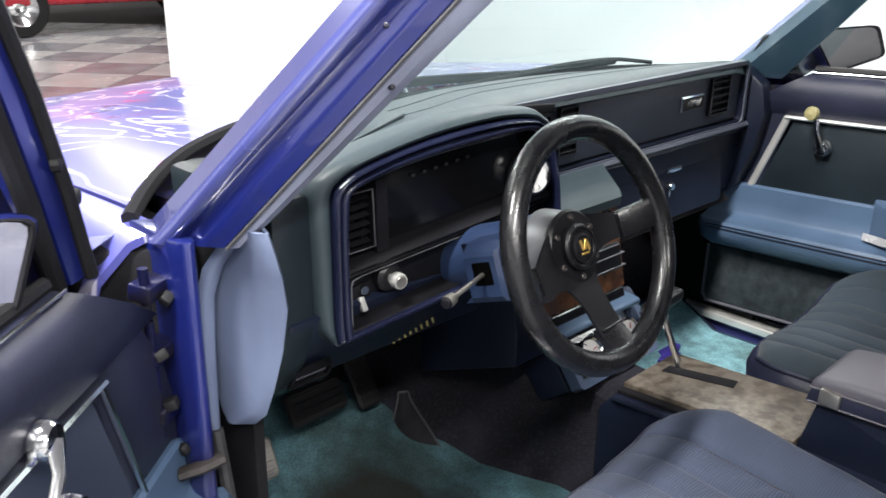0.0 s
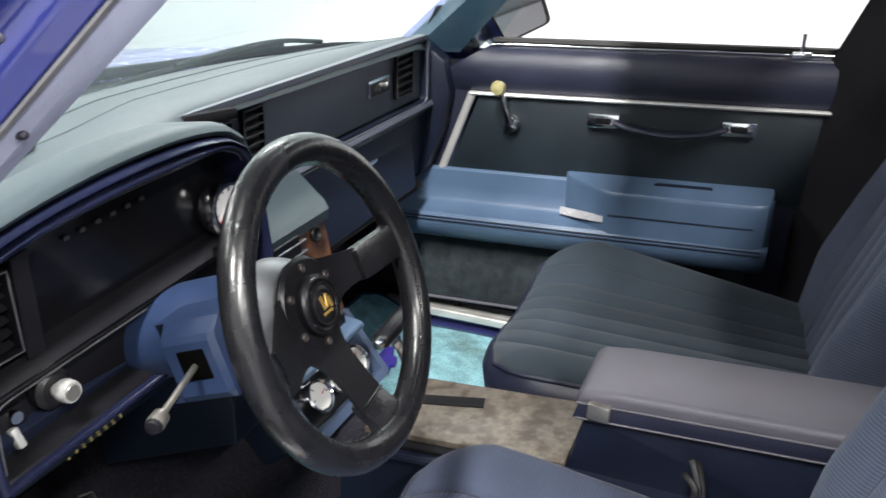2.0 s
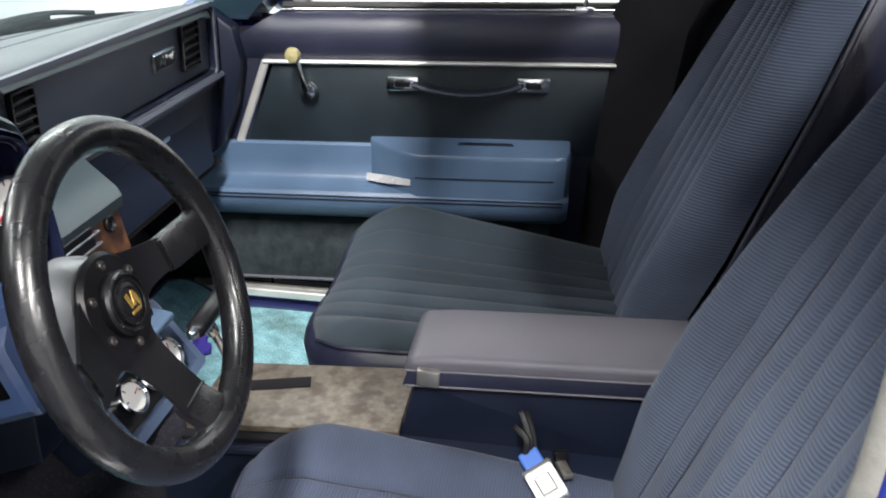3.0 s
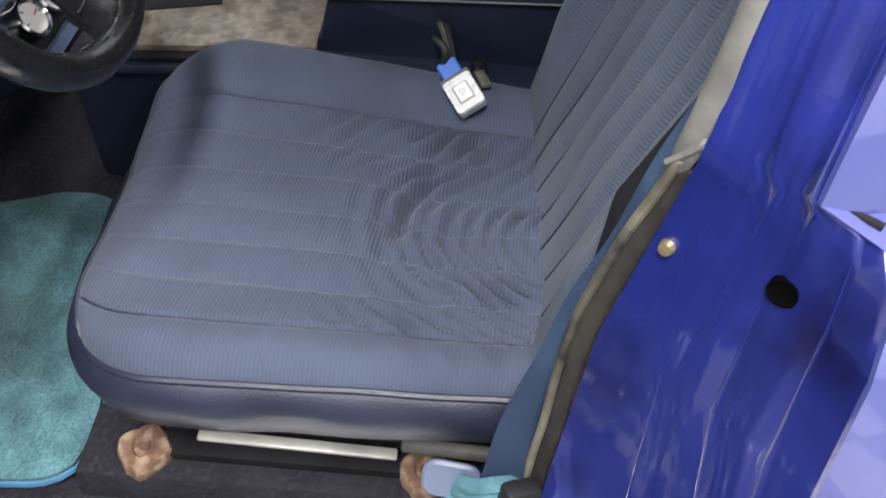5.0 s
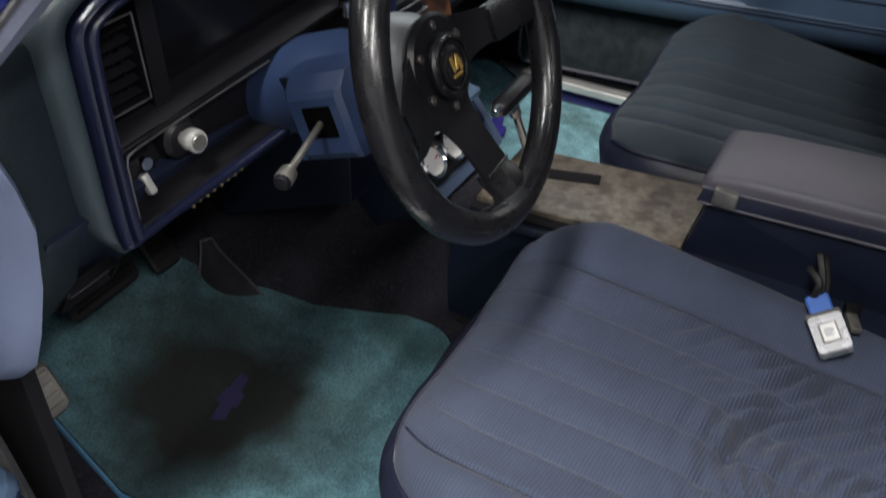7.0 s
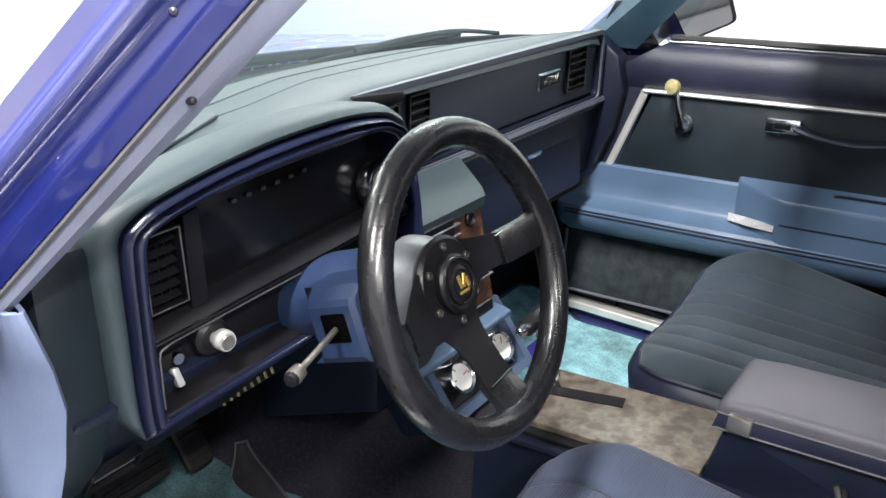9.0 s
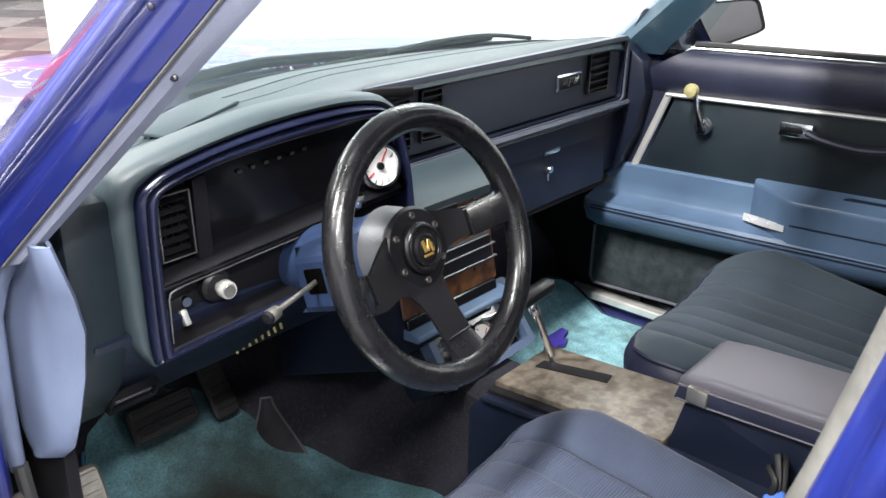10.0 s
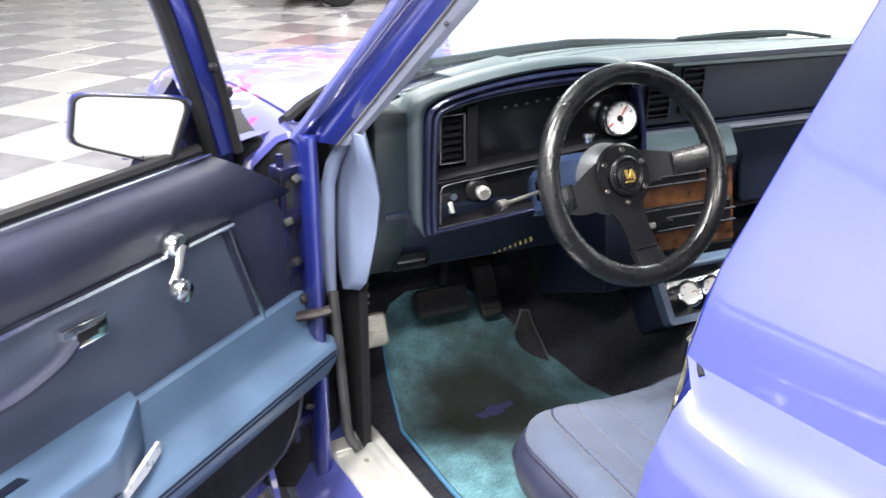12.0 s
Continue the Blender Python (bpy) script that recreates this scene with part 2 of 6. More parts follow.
def mat_pile(name, base, dark_at=None):
    """Turquoise cut pile, dirty and worn dark round the heel place."""
    m = material(name, base, 0.95, 0, 0.35, 26, 1.0, 420, spec=0.1, second=(base[0] * 0.55, base[1] * 0.5, base[2] * 0.45), second_scale=7, second_lo=0.52, second_hi=0.75)
    n, l = m.node_tree.nodes, m.node_tree.links
    b = n["Principled BSDF"]
    tuft, rt, mt = n.new("ShaderNodeTexNoise"), n.new("ShaderNodeMapRange"), n.new("ShaderNodeMix")
    tuft.inputs["Scale"].default_value, tuft.inputs["Detail"].default_value = 260, 2
    rt.inputs["From Min"].default_value, rt.inputs["From Max"].default_value = 0.3, 0.7
    rt.inputs["To Min"].default_value, rt.inputs["To Max"].default_value = 0.70, 1.25
    mt.data_type, mt.blend_type = "RGBA", "MULTIPLY"
    mt.inputs["Factor"].default_value = 1
    l.new(n["Texture Coordinate"].outputs["Object"], tuft.inputs["Vector"])
    l.new(tuft.outputs["Fac"], rt.inputs["Value"])
    l.new(b.inputs["Base Color"].links[0].from_socket, mt.inputs["A"]); l.new(rt.outputs["Result"], mt.inputs["B"])
    l.new(mt.outputs["Result"], b.inputs["Base Color"])
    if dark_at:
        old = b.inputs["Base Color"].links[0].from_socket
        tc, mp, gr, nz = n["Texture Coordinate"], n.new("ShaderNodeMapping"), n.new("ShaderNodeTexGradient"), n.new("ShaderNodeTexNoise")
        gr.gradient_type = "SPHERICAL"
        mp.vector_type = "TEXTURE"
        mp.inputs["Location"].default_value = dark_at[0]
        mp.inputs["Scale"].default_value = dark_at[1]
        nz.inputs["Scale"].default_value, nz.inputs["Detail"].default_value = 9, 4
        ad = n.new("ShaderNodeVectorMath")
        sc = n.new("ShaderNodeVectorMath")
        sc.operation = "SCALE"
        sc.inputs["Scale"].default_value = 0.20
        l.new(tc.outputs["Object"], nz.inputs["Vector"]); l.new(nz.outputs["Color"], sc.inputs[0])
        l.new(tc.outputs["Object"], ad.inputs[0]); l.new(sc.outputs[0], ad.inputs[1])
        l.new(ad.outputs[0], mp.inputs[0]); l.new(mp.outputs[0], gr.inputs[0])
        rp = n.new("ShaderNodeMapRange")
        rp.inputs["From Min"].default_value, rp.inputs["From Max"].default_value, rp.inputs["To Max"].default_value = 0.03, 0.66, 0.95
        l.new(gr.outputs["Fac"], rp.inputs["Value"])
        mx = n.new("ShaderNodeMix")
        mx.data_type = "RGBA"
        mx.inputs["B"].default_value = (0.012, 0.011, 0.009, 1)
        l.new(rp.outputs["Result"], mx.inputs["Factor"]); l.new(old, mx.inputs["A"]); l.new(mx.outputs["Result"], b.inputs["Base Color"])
    return m


pile = mat_pile("turquoise_pile", (0.21, 0.40, 0.45))
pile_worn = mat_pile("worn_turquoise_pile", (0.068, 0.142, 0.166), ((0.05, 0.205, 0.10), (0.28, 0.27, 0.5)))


def hood_paint():
    """Blue paint with airbrushed pink and white flames."""
    m = material("flame_paint", (0.12, 0.125, 0.44), 0.3, 0.3, 0.1, 3, coat=0.6)
    n, l = m.node_tree.nodes, m.node_tree.links
    b = n["Principled BSDF"]
    old = b.inputs["Base Color"].links[0].from_socket
    tc, mp = n["Texture Coordinate"], n.new("ShaderNodeMapping")
    mp.inputs["Scale"].default_value = (3.2, 1.3, 1)
    mp.inputs["Rotation"].default_value = (0, 0, radians(20))
    l.new(tc.outputs["Object"], mp.inputs[0])
    for seed, colour, lo, hi in ((0.0, (0.55, 0.05, 0.28), 0.60, 0.64), (7.0, (0.75, 0.72, 0.86), 0.020, 0.009)):
        nz, rp, mx = n.new("ShaderNodeTexNoise"), n.new("ShaderNodeMapRange"), n.new("ShaderNodeMix")
        nz.noise_dimensions = "4D"
        nz.inputs["W"].default_value, nz.inputs["Scale"].default_value, nz.inputs["Distortion"].default_value = seed, 2.0, 1.6
        rp.inputs["From Min"].default_value, rp.inputs["From Max"].default_value = lo, hi
        value = nz.outputs["Fac"]
        if seed:
            sb, ab = n.new("ShaderNodeMath"), n.new("ShaderNodeMath")
            sb.operation, ab.operation = "SUBTRACT", "ABSOLUTE"
            sb.inputs[1].default_value = 0.5
            l.new(value, sb.inputs[0]); l.new(sb.outputs[0], ab.inputs[0])
            value = ab.outputs[0]
        mx.data_type = "RGBA"
        mx.inputs["B"].default_value = (*colour, 1)
        l.new(mp.outputs[0], nz.inputs["Vector"]); l.new(value, rp.inputs["Value"])
        l.new(rp.outputs["Result"], mx.inputs["Factor"]); l.new(old, mx.inputs["A"])
        old = mx.outputs["Result"]
    l.new(old, b.inputs["Base Color"])
    return m


flames = hood_paint()


# ---- building helpers ----
origin = {}


def thing(name, at=(0, 0, 0), label="", category="", group="", kind=""):
    ob = new(name)
    ob.empty_display_size = 0.05
    ob.location = at
    origin[ob.name] = Vector(at)
    return tagged(ob, label, category, group, kind)


def part(name, bm, mat, parent=None, label="", sharp=35):
    """Link a bmesh, given in world metres, as one mesh under its thing or part."""
    at = origin[parent.name] if parent else Vector((0, 0, 0))
    bmesh.ops.recalc_face_normals(bm, faces=bm.faces)
    bm.transform(Matrix.Translation(-at))
    me = bpy.data.meshes.new(name)
    bm.to_mesh(me)
    bm.free()
    me.shade_smooth()
    me.set_sharp_from_angle(angle=radians(sharp))
    me.materials.append(mat)
    ob = new(name, me)
    origin[ob.name] = at
    if parent:
        ob.parent = parent
    return tagged(ob, label)


def solo(name, bm, mat, label, category, group="", kind="", sharp=35):
    return tagged(part(name, bm, mat, None, label, sharp), label, category, group, kind)


def box(c, size, rot=(0, 0, 0), bevel=0.004, seg=2, bm=None):
    b = bmesh.new()
    bmesh.ops.create_cube(b, size=1)
    b.transform(Matrix.Diagonal((*size, 1)))
    if bevel:
        bmesh.ops.bevel(b, geom=list(b.edges), offset=min(bevel, min(size) * 0.45), segments=seg, affect="EDGES", profile=0.5)
    b.transform(pose(*c, *rot))
    return join(bm, b)


def join(bm, b):
    if bm is None:
        return b
    me = bpy.data.meshes.new("tmp")
    b.to_mesh(me)
    b.free()
    bm.from_mesh(me)
    bpy.data.meshes.remove(me)
    return bm


def loft(rings, closed=True, cap=True, bm=None):
    """Skin rings of equal length; closed: each ring is a loop."""
    b = bmesh.new()
    vs = [[b.verts.new(p) for p in r] for r in rings]
    k = len(rings[0])
    for a, c in zip(vs, vs[1:]):
        for i in range(k if closed else k - 1):
            b.faces.new((a[i], a[(i + 1) % k], c[(i + 1) % k], c[i]))
    if cap and closed:
        b.faces.new(vs[0])
        b.faces.new(vs[-1][::-1])
    return join(bm, b)


def thicken(b, t):
    """Give a sheet real thickness."""
    bmesh.ops.recalc_face_normals(b, faces=b.faces)
    bmesh.ops.solidify(b, geom=list(b.faces), thickness=t)
    return b


def spline(pts, n=6):
    """Points along a smooth curve through pts."""
    pts = [Vector(p) for p in pts]
    q = [2 * pts[0] - pts[1], *pts, 2 * pts[-1] - pts[-2]]
    out = []
    for i in range(1, len(q) - 2):
        a, b, c, d = q[i - 1:i + 3]
        for k in range(n):
            t = k / n
            out.append(0.5 * (2 * b + (c - a) * t + (2 * a - 5 * b + 4 * c - d) * t * t + (3 * b - a - 3 * c + d) * t ** 3))
    return out + [pts[-1]]


def tube(pts, r, n=10, bm=None, closed=False, flat=1.0, up=None):
    """A round or flattened bar along points; r a number or a list."""
    pts = [Vector(p) for p in pts]
    rings = []
    ref = Vector(up) if up else None
    m = len(pts)
    for i, p in enumerate(pts):
        if closed:
            d = pts[(i + 1) % m] - pts[i - 1]
        else:
            d = pts[min(i + 1, m - 1)] - pts[max(i - 1, 0)]
        d.normalize()
        if ref is None:
            ref = Vector((0, 0, 1)) if abs(d.z) < 0.9 else Vector((1, 0, 0))
        s = d.cross(ref).normalized()
        u = s.cross(d)
        if not up:
            ref = u
        rr = r[i] if isinstance(r, (list, tuple)) else r
        rings.append([p + (s * math.cos(a) + u * math.sin(a) * flat) * rr for a in (2 * math.pi * j / n for j in range(n))])
    if closed:
        rings.append(rings[0])
        b = loft(rings, cap=False)
        bmesh.ops.remove_doubles(b, verts=b.verts, dist=1e-6)
        return join(bm, b)
    return loft(rings, bm=bm)


def lathe(profile, m, n=24, bm=None):
    """Turn (radius, height) pairs round the local z axis of the pose m."""
    rings = [[m @ Vector((max(r, 1e-4) * math.cos(2 * math.pi * j / n), max(r, 1e-4) * math.sin(2 * math.pi * j / n), h)) for j in range(n)] for r, h in profile]
    return loft(rings, cap=False, bm=bm)


def prism(poly, a, b_, axis="x", bevel=0.0, bm=None, seg=2):
    """A polygon drawn in the plane across an axis, from a to b_ along it."""
    def at(p, v):
        return (v, *p) if axis == "x" else (p[0], v, p[1]) if axis == "y" else (*p, v)
    b = loft([[at(p, a) for p in poly], [at(p, b_) for p in poly]])
    if bevel:
        bmesh.ops.recalc_face_normals(b, faces=b.faces)
        bmesh.ops.bevel(b, geom=list(b.edges), offset=bevel, segments=seg, affect="EDGES", profile=0.5)
    return join(bm, b)


def facing(at, normal, spin=0):
    """A pose at a place whose z axis points along normal."""
    return Matrix.Translation(at) @ Vector(normal).to_track_quat("Z", "Y").to_matrix().to_4x4() @ pose(0, 0, 0, 0, 0, spin)


def rounded(w, h, r, n=5):
    """Outline of a rounded rectangle about the middle."""
    out = []
    for cx, cy, a0 in ((w / 2 - r, h / 2 - r, 0), (-w / 2 + r, h / 2 - r, 90), (-w / 2 + r, -h / 2 + r, 180), (w / 2 - r, -h / 2 + r, 270)):
        out += [(cx + r * math.cos(radians(a0 + 90 * k / n)), cy + r * math.sin(radians(a0 + 90 * k / n))) for k in range(n + 1)]
    return out


def slab(m, w, h, d, r=0.01, bevel=0.003, bm=None):
    """A rounded plate in the pose m: w by h, from its plane d forward."""
    o, i = rounded(w, h, r), rounded(w - 2 * bevel, h - 2 * bevel, max(r - bevel, 0.0005))
    return loft([[m @ Vector((*p, 0)) for p in o], [m @ Vector((*p, d - bevel)) for p in o], [m @ Vector((*p, d)) for p in i]], bm=bm)


def ring_frame(m, w, h, border, d, r=0.008, bm=None):
    """A rounded frame with a hole, in the pose m."""
    o, i = rounded(w, h, r), rounded(w - 2 * border, h - 2 * border, max(r - border, 0.002))
    rings = [[m @ Vector((*p, 0)) for p in o], [m @ Vector((*p, d)) for p in o], [m @ Vector((*p, d)) for p in i], [m @ Vector((*p, 0)) for p in i]]
    return loft(rings + [rings[0]], cap=False, bm=bm)


def placed(bm, m):
    bm.transform(m)
    return bm


# ---- the hall ----
floor_light = material("light_tile", (0.29, 0.285, 0.285), 0.25, 0, 0.10, 2, 0.02, 60, coat=0.2)
floor_dark = material("dark_tile", (0.16, 0.16, 0.175), 0.22, 0, 0.25, 3, 0.03, 80, coat=0.2)
joint = material("tile_joint", (0.16, 0.16, 0.16), 0.7)
hall_floor = tagged(part("floor", box((-1, 3, -0.03), (22, 26, 0.05), bevel=0), joint), "polished grey checkered showroom tile floor", "floor", kind="structure")


def wall(name, c, size, mat=None):
    return solo(name, box(c, size, bevel=0), mat or wall_white, "unseen plain grey wall closing the hall" if mat else "plain bright white showroom wall", "wall", kind="structure")


wall("wall_east", (3.6, -1.2, 1.95), (0.15, 10.8, 3.9))
wall("wall_north", (2.49, 4.28, 1.95), (2.36, 0.15, 3.9))
wall("wall_far", (1.9, 15.2, 1.95), (16.1, 0.15, 3.9))
# west and south walls are unseen; their grey sets bounce light and mirror reflections
wall("wall_west", (-6.2, 4, 1.95), (0.15, 22.4, 3.9), wall_grey)
wall("wall_south", (-1.25, -6.7, 1.95), (9.8, 0.15, 3.9), wall_grey)
wall("wall_far_east", (9.9, 9.8, 1.95), (0.15, 10.8, 3.9))
wall("wall_back_east", (6.7, 4.28, 1.95), (6.0, 0.15, 3.9))
# ceiling out of view, kept grey to lower the fill light
solo("ceiling", box((0.4, 4.2, 3.98), (19, 22.2, 0.1), bevel=0), ceiling_grey, "unseen grey ceiling closing the hall", "ceiling", kind="structure")

sheet_black = material("black_plastic_sheet", (0.012, 0.012, 0.013), 0.22, 0, 0.3, 6, 0.0, spec=0.6)
rows = [[(-1.42 + 2.75 * i / 110, -2.7 + 3.85 * j / 130, 0.022 + 0.012 * abs(noise.noise((i * 0.31, j * 0.30, 2))) + 0.006 * noise.noise((i * 0.9, j * 0.8, 5))) for i in range(111)] for j in range(131)]
solo("ground_sheet", thicken(loft(rows, closed=False), 0.003), sheet_black, "crinkled glossy black plastic sheet under the car", "sheet", sharp=30)

# ---- the car body ----
car = thing("car_body", (0, 0, 0), "blue metallic pickup car body with flames on the hood", "car")


def lerp(a, b, t):
    return a + (b - a) * t


def table(x, rows):
    """Value at x by straight pieces through rows of (x, value)."""
    for (x0, v0), (x1, v1) in zip(rows, rows[1:]):
        if x <= x1:
            return lerp(v0, v1, max(0.0, (x - x0) / (x1 - x0)))
    return rows[-1][1]


def floor_z(x, y):
    wide = table(y, [(-2, 0.44), (0.12, 0.44), (0.18, 0.49), (0.29, 0.62), (0.33, 0.80), (0.42, 1.0)])
    hump = table(abs(x + 0.03) / wide, [(0, 0.22), (0.14, 0.22), (0.165, 0.18), (0.19, 0.06), (0.215, 0.0)])
    toe = table(y, [(-2, 0), (0.30, 0.0), (0.42, 0.07), (0.55, 0.20), (0.62, 0.45)])
    return 0.30 + max(hump, 0) + toe


def sheet(xs, ys, f, thick=0.01):
    return thicken(loft([[(x, y, f(x, y)) for x in xs] for y in ys], closed=False), thick)


xs = [-0.72 + 1.44 * k / 60 for k in range(61)]
ys = [-0.95 + 1.56 * k / 50 for k in range(51)]
part("floor_carpet", sheet(xs, ys, lambda x, y: floor_z(x, y) + 0.005 * noise.noise((x * 9, y * 9, 0))), carpet_dark, car, "worn black carpet over floor and tunnel")
part("firewall", prism([(0.60, 0.45), (0.64, 0.45), (0.64, 0.92), (0.60, 0.92)], -0.70, 0.70), dull_black, car)
part("back_bulkhead", prism([(-0.98, 0.25), (-0.93, 0.25), (-0.93, 1.30), (-0.98, 1.30)], -0.74, 0.74), navy_vinyl, car)


def rocker(side, name):
    sx = -1 if side < 0 else 1
    poly = [(0.70 * sx, 0.29), (0.70 * sx, 0.352), (0.775 * sx, 0.348), (0.80 * sx, 0.325), (0.835 * sx, 0.25), (0.83 * sx, 0.18), (0.74 * sx, 0.17)]
    return part(name, prism(poly, -0.75, 0.62, "y", 0.006), paint, car)


rocker(-1, "rocker")
rocker(1, "rocker")


def pillar(sx, name, trim_name):
    """A-pillar: painted outside, a light plastic cover inside."""
    zs = [0.93, 1.0, 1.08, 1.16, 1.24, 1.32]
    def o(z): return Vector((-0.815 + 0.45 * (z - 0.93), 0.262 - 0.87 * (z - 0.93), z))
    def t(z): return Vector((-0.760 + 0.46 * (z - 0.93), 0.188 - 0.83 * (z - 0.93), z))
    def w(z): return Vector((-0.735 + 0.475 * (z - 0.93), 0.180 - 0.885 * (z - 0.93), z))
    flip = Vector((sx, 1, 1))
    out = Vector((-0.62, -0.75, 0.2))
    prof = ((0.0, -0.006), (0.03, 0.001), (0.09, 0.005), (0.18, 0.007), (0.27, 0.006), (0.34, 0.001), (0.40, -0.003), (0.48, -0.004), (0.56, -0.003), (0.64, 0.000), (0.72, 0.002), (0.80, 0.0015), (0.90, 0.0005), (1.0, 0.0))
    def cut(z, rows):
        return [(lerp(o(z), t(z), s) + out * h) * flip for s, h in rows]
    back = [Vector((0.035, 0.06, 0)), Vector((0.03, 0.06, 0))]
    # same paint on both: edge lightened as reflection, channel darkened as shade
    part(name, loft([cut(z, prof[:6]) + [(lerp(o(z), t(z), 0.34) + back[1]) * flip, (o(z) + back[1]) * flip] for z in zs]), paint, car, "light blue outer pillar edge", sharp=60)
    part("pillar_channel", loft([cut(z, prof[5:]) + [(t(z) + back[0]) * flip, (lerp(o(z), t(z), 0.34) + back[1]) * flip] for z in zs]), paint_shaded, car, "deep blue pillar channel", sharp=60)
    part("pillar_seal", tube([(t(z) + Vector((0.0, -0.006, 0))) * flip for z in zs], 0.0022, 6), material("grey_pillar_seal", (0.05, 0.05, 0.055), 0.7, 0, 0.3, 30), car, "thin grey seal")
    rings = [[p * flip for p in (t(z) + Vector((0.001, -0.004, 0)), lerp(t(z), w(z), 0.5) + Vector((0.0, -0.007, 0)), w(z), w(z) + Vector((0.02, 0.05, 0)), t(z) + Vector((0.02, 0.05, 0)))] for z in zs]
    part(trim_name, loft(rings), pillar_grey, car)
    return o, t, w


pillar(1, "a_pillar", "pillar_trim")
for x, y, z, n in ((-0.7255, 0.1135, 1.075, (-0.6, -0.75, 0.2)), (-0.70, -0.028, 1.191, (-0.6, -0.75, 0.2)), (-0.66, 0.01, 1.125, (-0.2, -0.95, 0.2))):
    part("pillar_screw", lathe([(0, 0.0022), (0.0024, 0.0018), (0.0030, 0), (0.0030, -0.01)], facing((x, y, z), n), 12), paint_dark, car)


# hood, fenders and nose
def hood_z(x, y):
    k = max(0.0, (y - 0.3) / 1.48)
    edge = max(0.0, (abs(x) - 0.62) / 0.30)
    return 0.955 - 0.145 * k ** 1.4 + 0.018 * math.cos(x * 1.7) - 0.075 * edge ** 2.2 + 0.012 * max(0, 1 - abs(x) / 0.3)


def hood_rear(x):
    return 0.745 - 0.40 * min(1.0, abs(x) / 0.80) ** 2.4


rings = []
for i in range(33):
    u = i / 32
    rings.append([(x, lerp(hood_rear(x), 1.80 - 0.10 * abs(x) ** 3, u), hood_z(x, lerp(hood_rear(x), 1.78, u)) - (0.05 * max(0, (u - 0.93) / 0.07) ** 2)) for x in [-0.78 + 1.56 * k / 40 for k in range(41)]])
part("hood", thicken(loft(rings, closed=False), 0.012), flames, car, "blue hood with pink and white flames", sharp=50)


def fender(sx, name):
    rings = []
    for i in range(25):
        y = lerp(0.285, 1.80, i / 24)
        top = hood_z(0.79, y)
        rings.append([(sx * x, y - (0.12 * max(0, (y - 1.5) / 0.3) ** 2 * (x - 0.78) / 0.12), z) for x, z in ((0.785, top), (0.83, top - 0.012), (0.875, top - 0.05), (0.90, top - 0.12), (0.912, 0.62), (0.90, 0.50), (0.885, 0.34), (0.87, 0.22))])
    part(name, thicken(loft(rings, closed=False), 0.01), flames, car, sharp=50)


fender(-1, "fender")
fender(1, "fender")
part("nose", prism([(1.70, 0.25), (1.83, 0.28), (1.86, 0.45), (1.84, 0.60), (1.80, 0.70), (1.70, 0.72)], -0.88, 0.88, "x", 0.015), paint, car)
rows = []
for u in (0.0, 0.5, 1.0):
    rows.append([(x, lerp(0.535 - 0.36 * abs(x / 0.73) ** 2.6 + 0.02, hood_rear(x) + 0.05, u), 0.945 - 0.02 * u) for x in [-0.72 + 1.44 * k / 30 for k in range(31)]])
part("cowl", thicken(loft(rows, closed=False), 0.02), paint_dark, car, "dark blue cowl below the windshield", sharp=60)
# black tube stands in for the shaded gap at the hood's rear
part("hood_gap", tube([(x, hood_rear(x) - 0.006, hood_z(x, hood_rear(x)) + 0.002) for x in [-0.80 + 1.60 * k / 40 for k in range(41)]], 0.011, 7), dull_black, car, "black strip drawn as the dark gap behind the hood")
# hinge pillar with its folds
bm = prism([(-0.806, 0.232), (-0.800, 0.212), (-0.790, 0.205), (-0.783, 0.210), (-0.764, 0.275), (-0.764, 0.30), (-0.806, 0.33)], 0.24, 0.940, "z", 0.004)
part("hinge_pillar", bm, paint_shaded, car, "blue hinge pillar with dirt and seams")
part("inner_fender", prism([(-0.885, 0.315), (-0.79, 0.27), (-0.73, 0.32), (-0.73, 0.60), (-0.885, 0.55)], 0.25, 0.915, "z", 0.01), dull_black, car)
for z, d in ((0.88, 0.03), (0.80, 0.045), (0.72, 0.03), (0.43, 0.04)):
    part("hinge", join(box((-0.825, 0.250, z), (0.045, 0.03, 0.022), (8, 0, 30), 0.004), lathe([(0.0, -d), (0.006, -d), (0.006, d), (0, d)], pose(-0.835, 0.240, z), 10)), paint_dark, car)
for k in range(7):
    part("jamb_clip", box((-0.812 - 0.008 * (k % 3), 0.235, 0.46 + 0.068 * k), (0.016, 0.014, 0.012 + 0.006 * (k % 3)), (23 * k, 20, 35 * k), 0.003), rubber, car)
part("door_check", tube([(-0.775, 0.205, 0.650), (-0.80, 0.21, 0.645), (-0.825, 0.225, 0.638)], 0.011, 8, flat=0.7), material("brown_strap", (0.020, 0.016, 0.015), 0.6, 0.3, 0.4, 30, 0.3, 200), car, "worn brown door check strap")
# light plastic kick panel and strip
kick = []
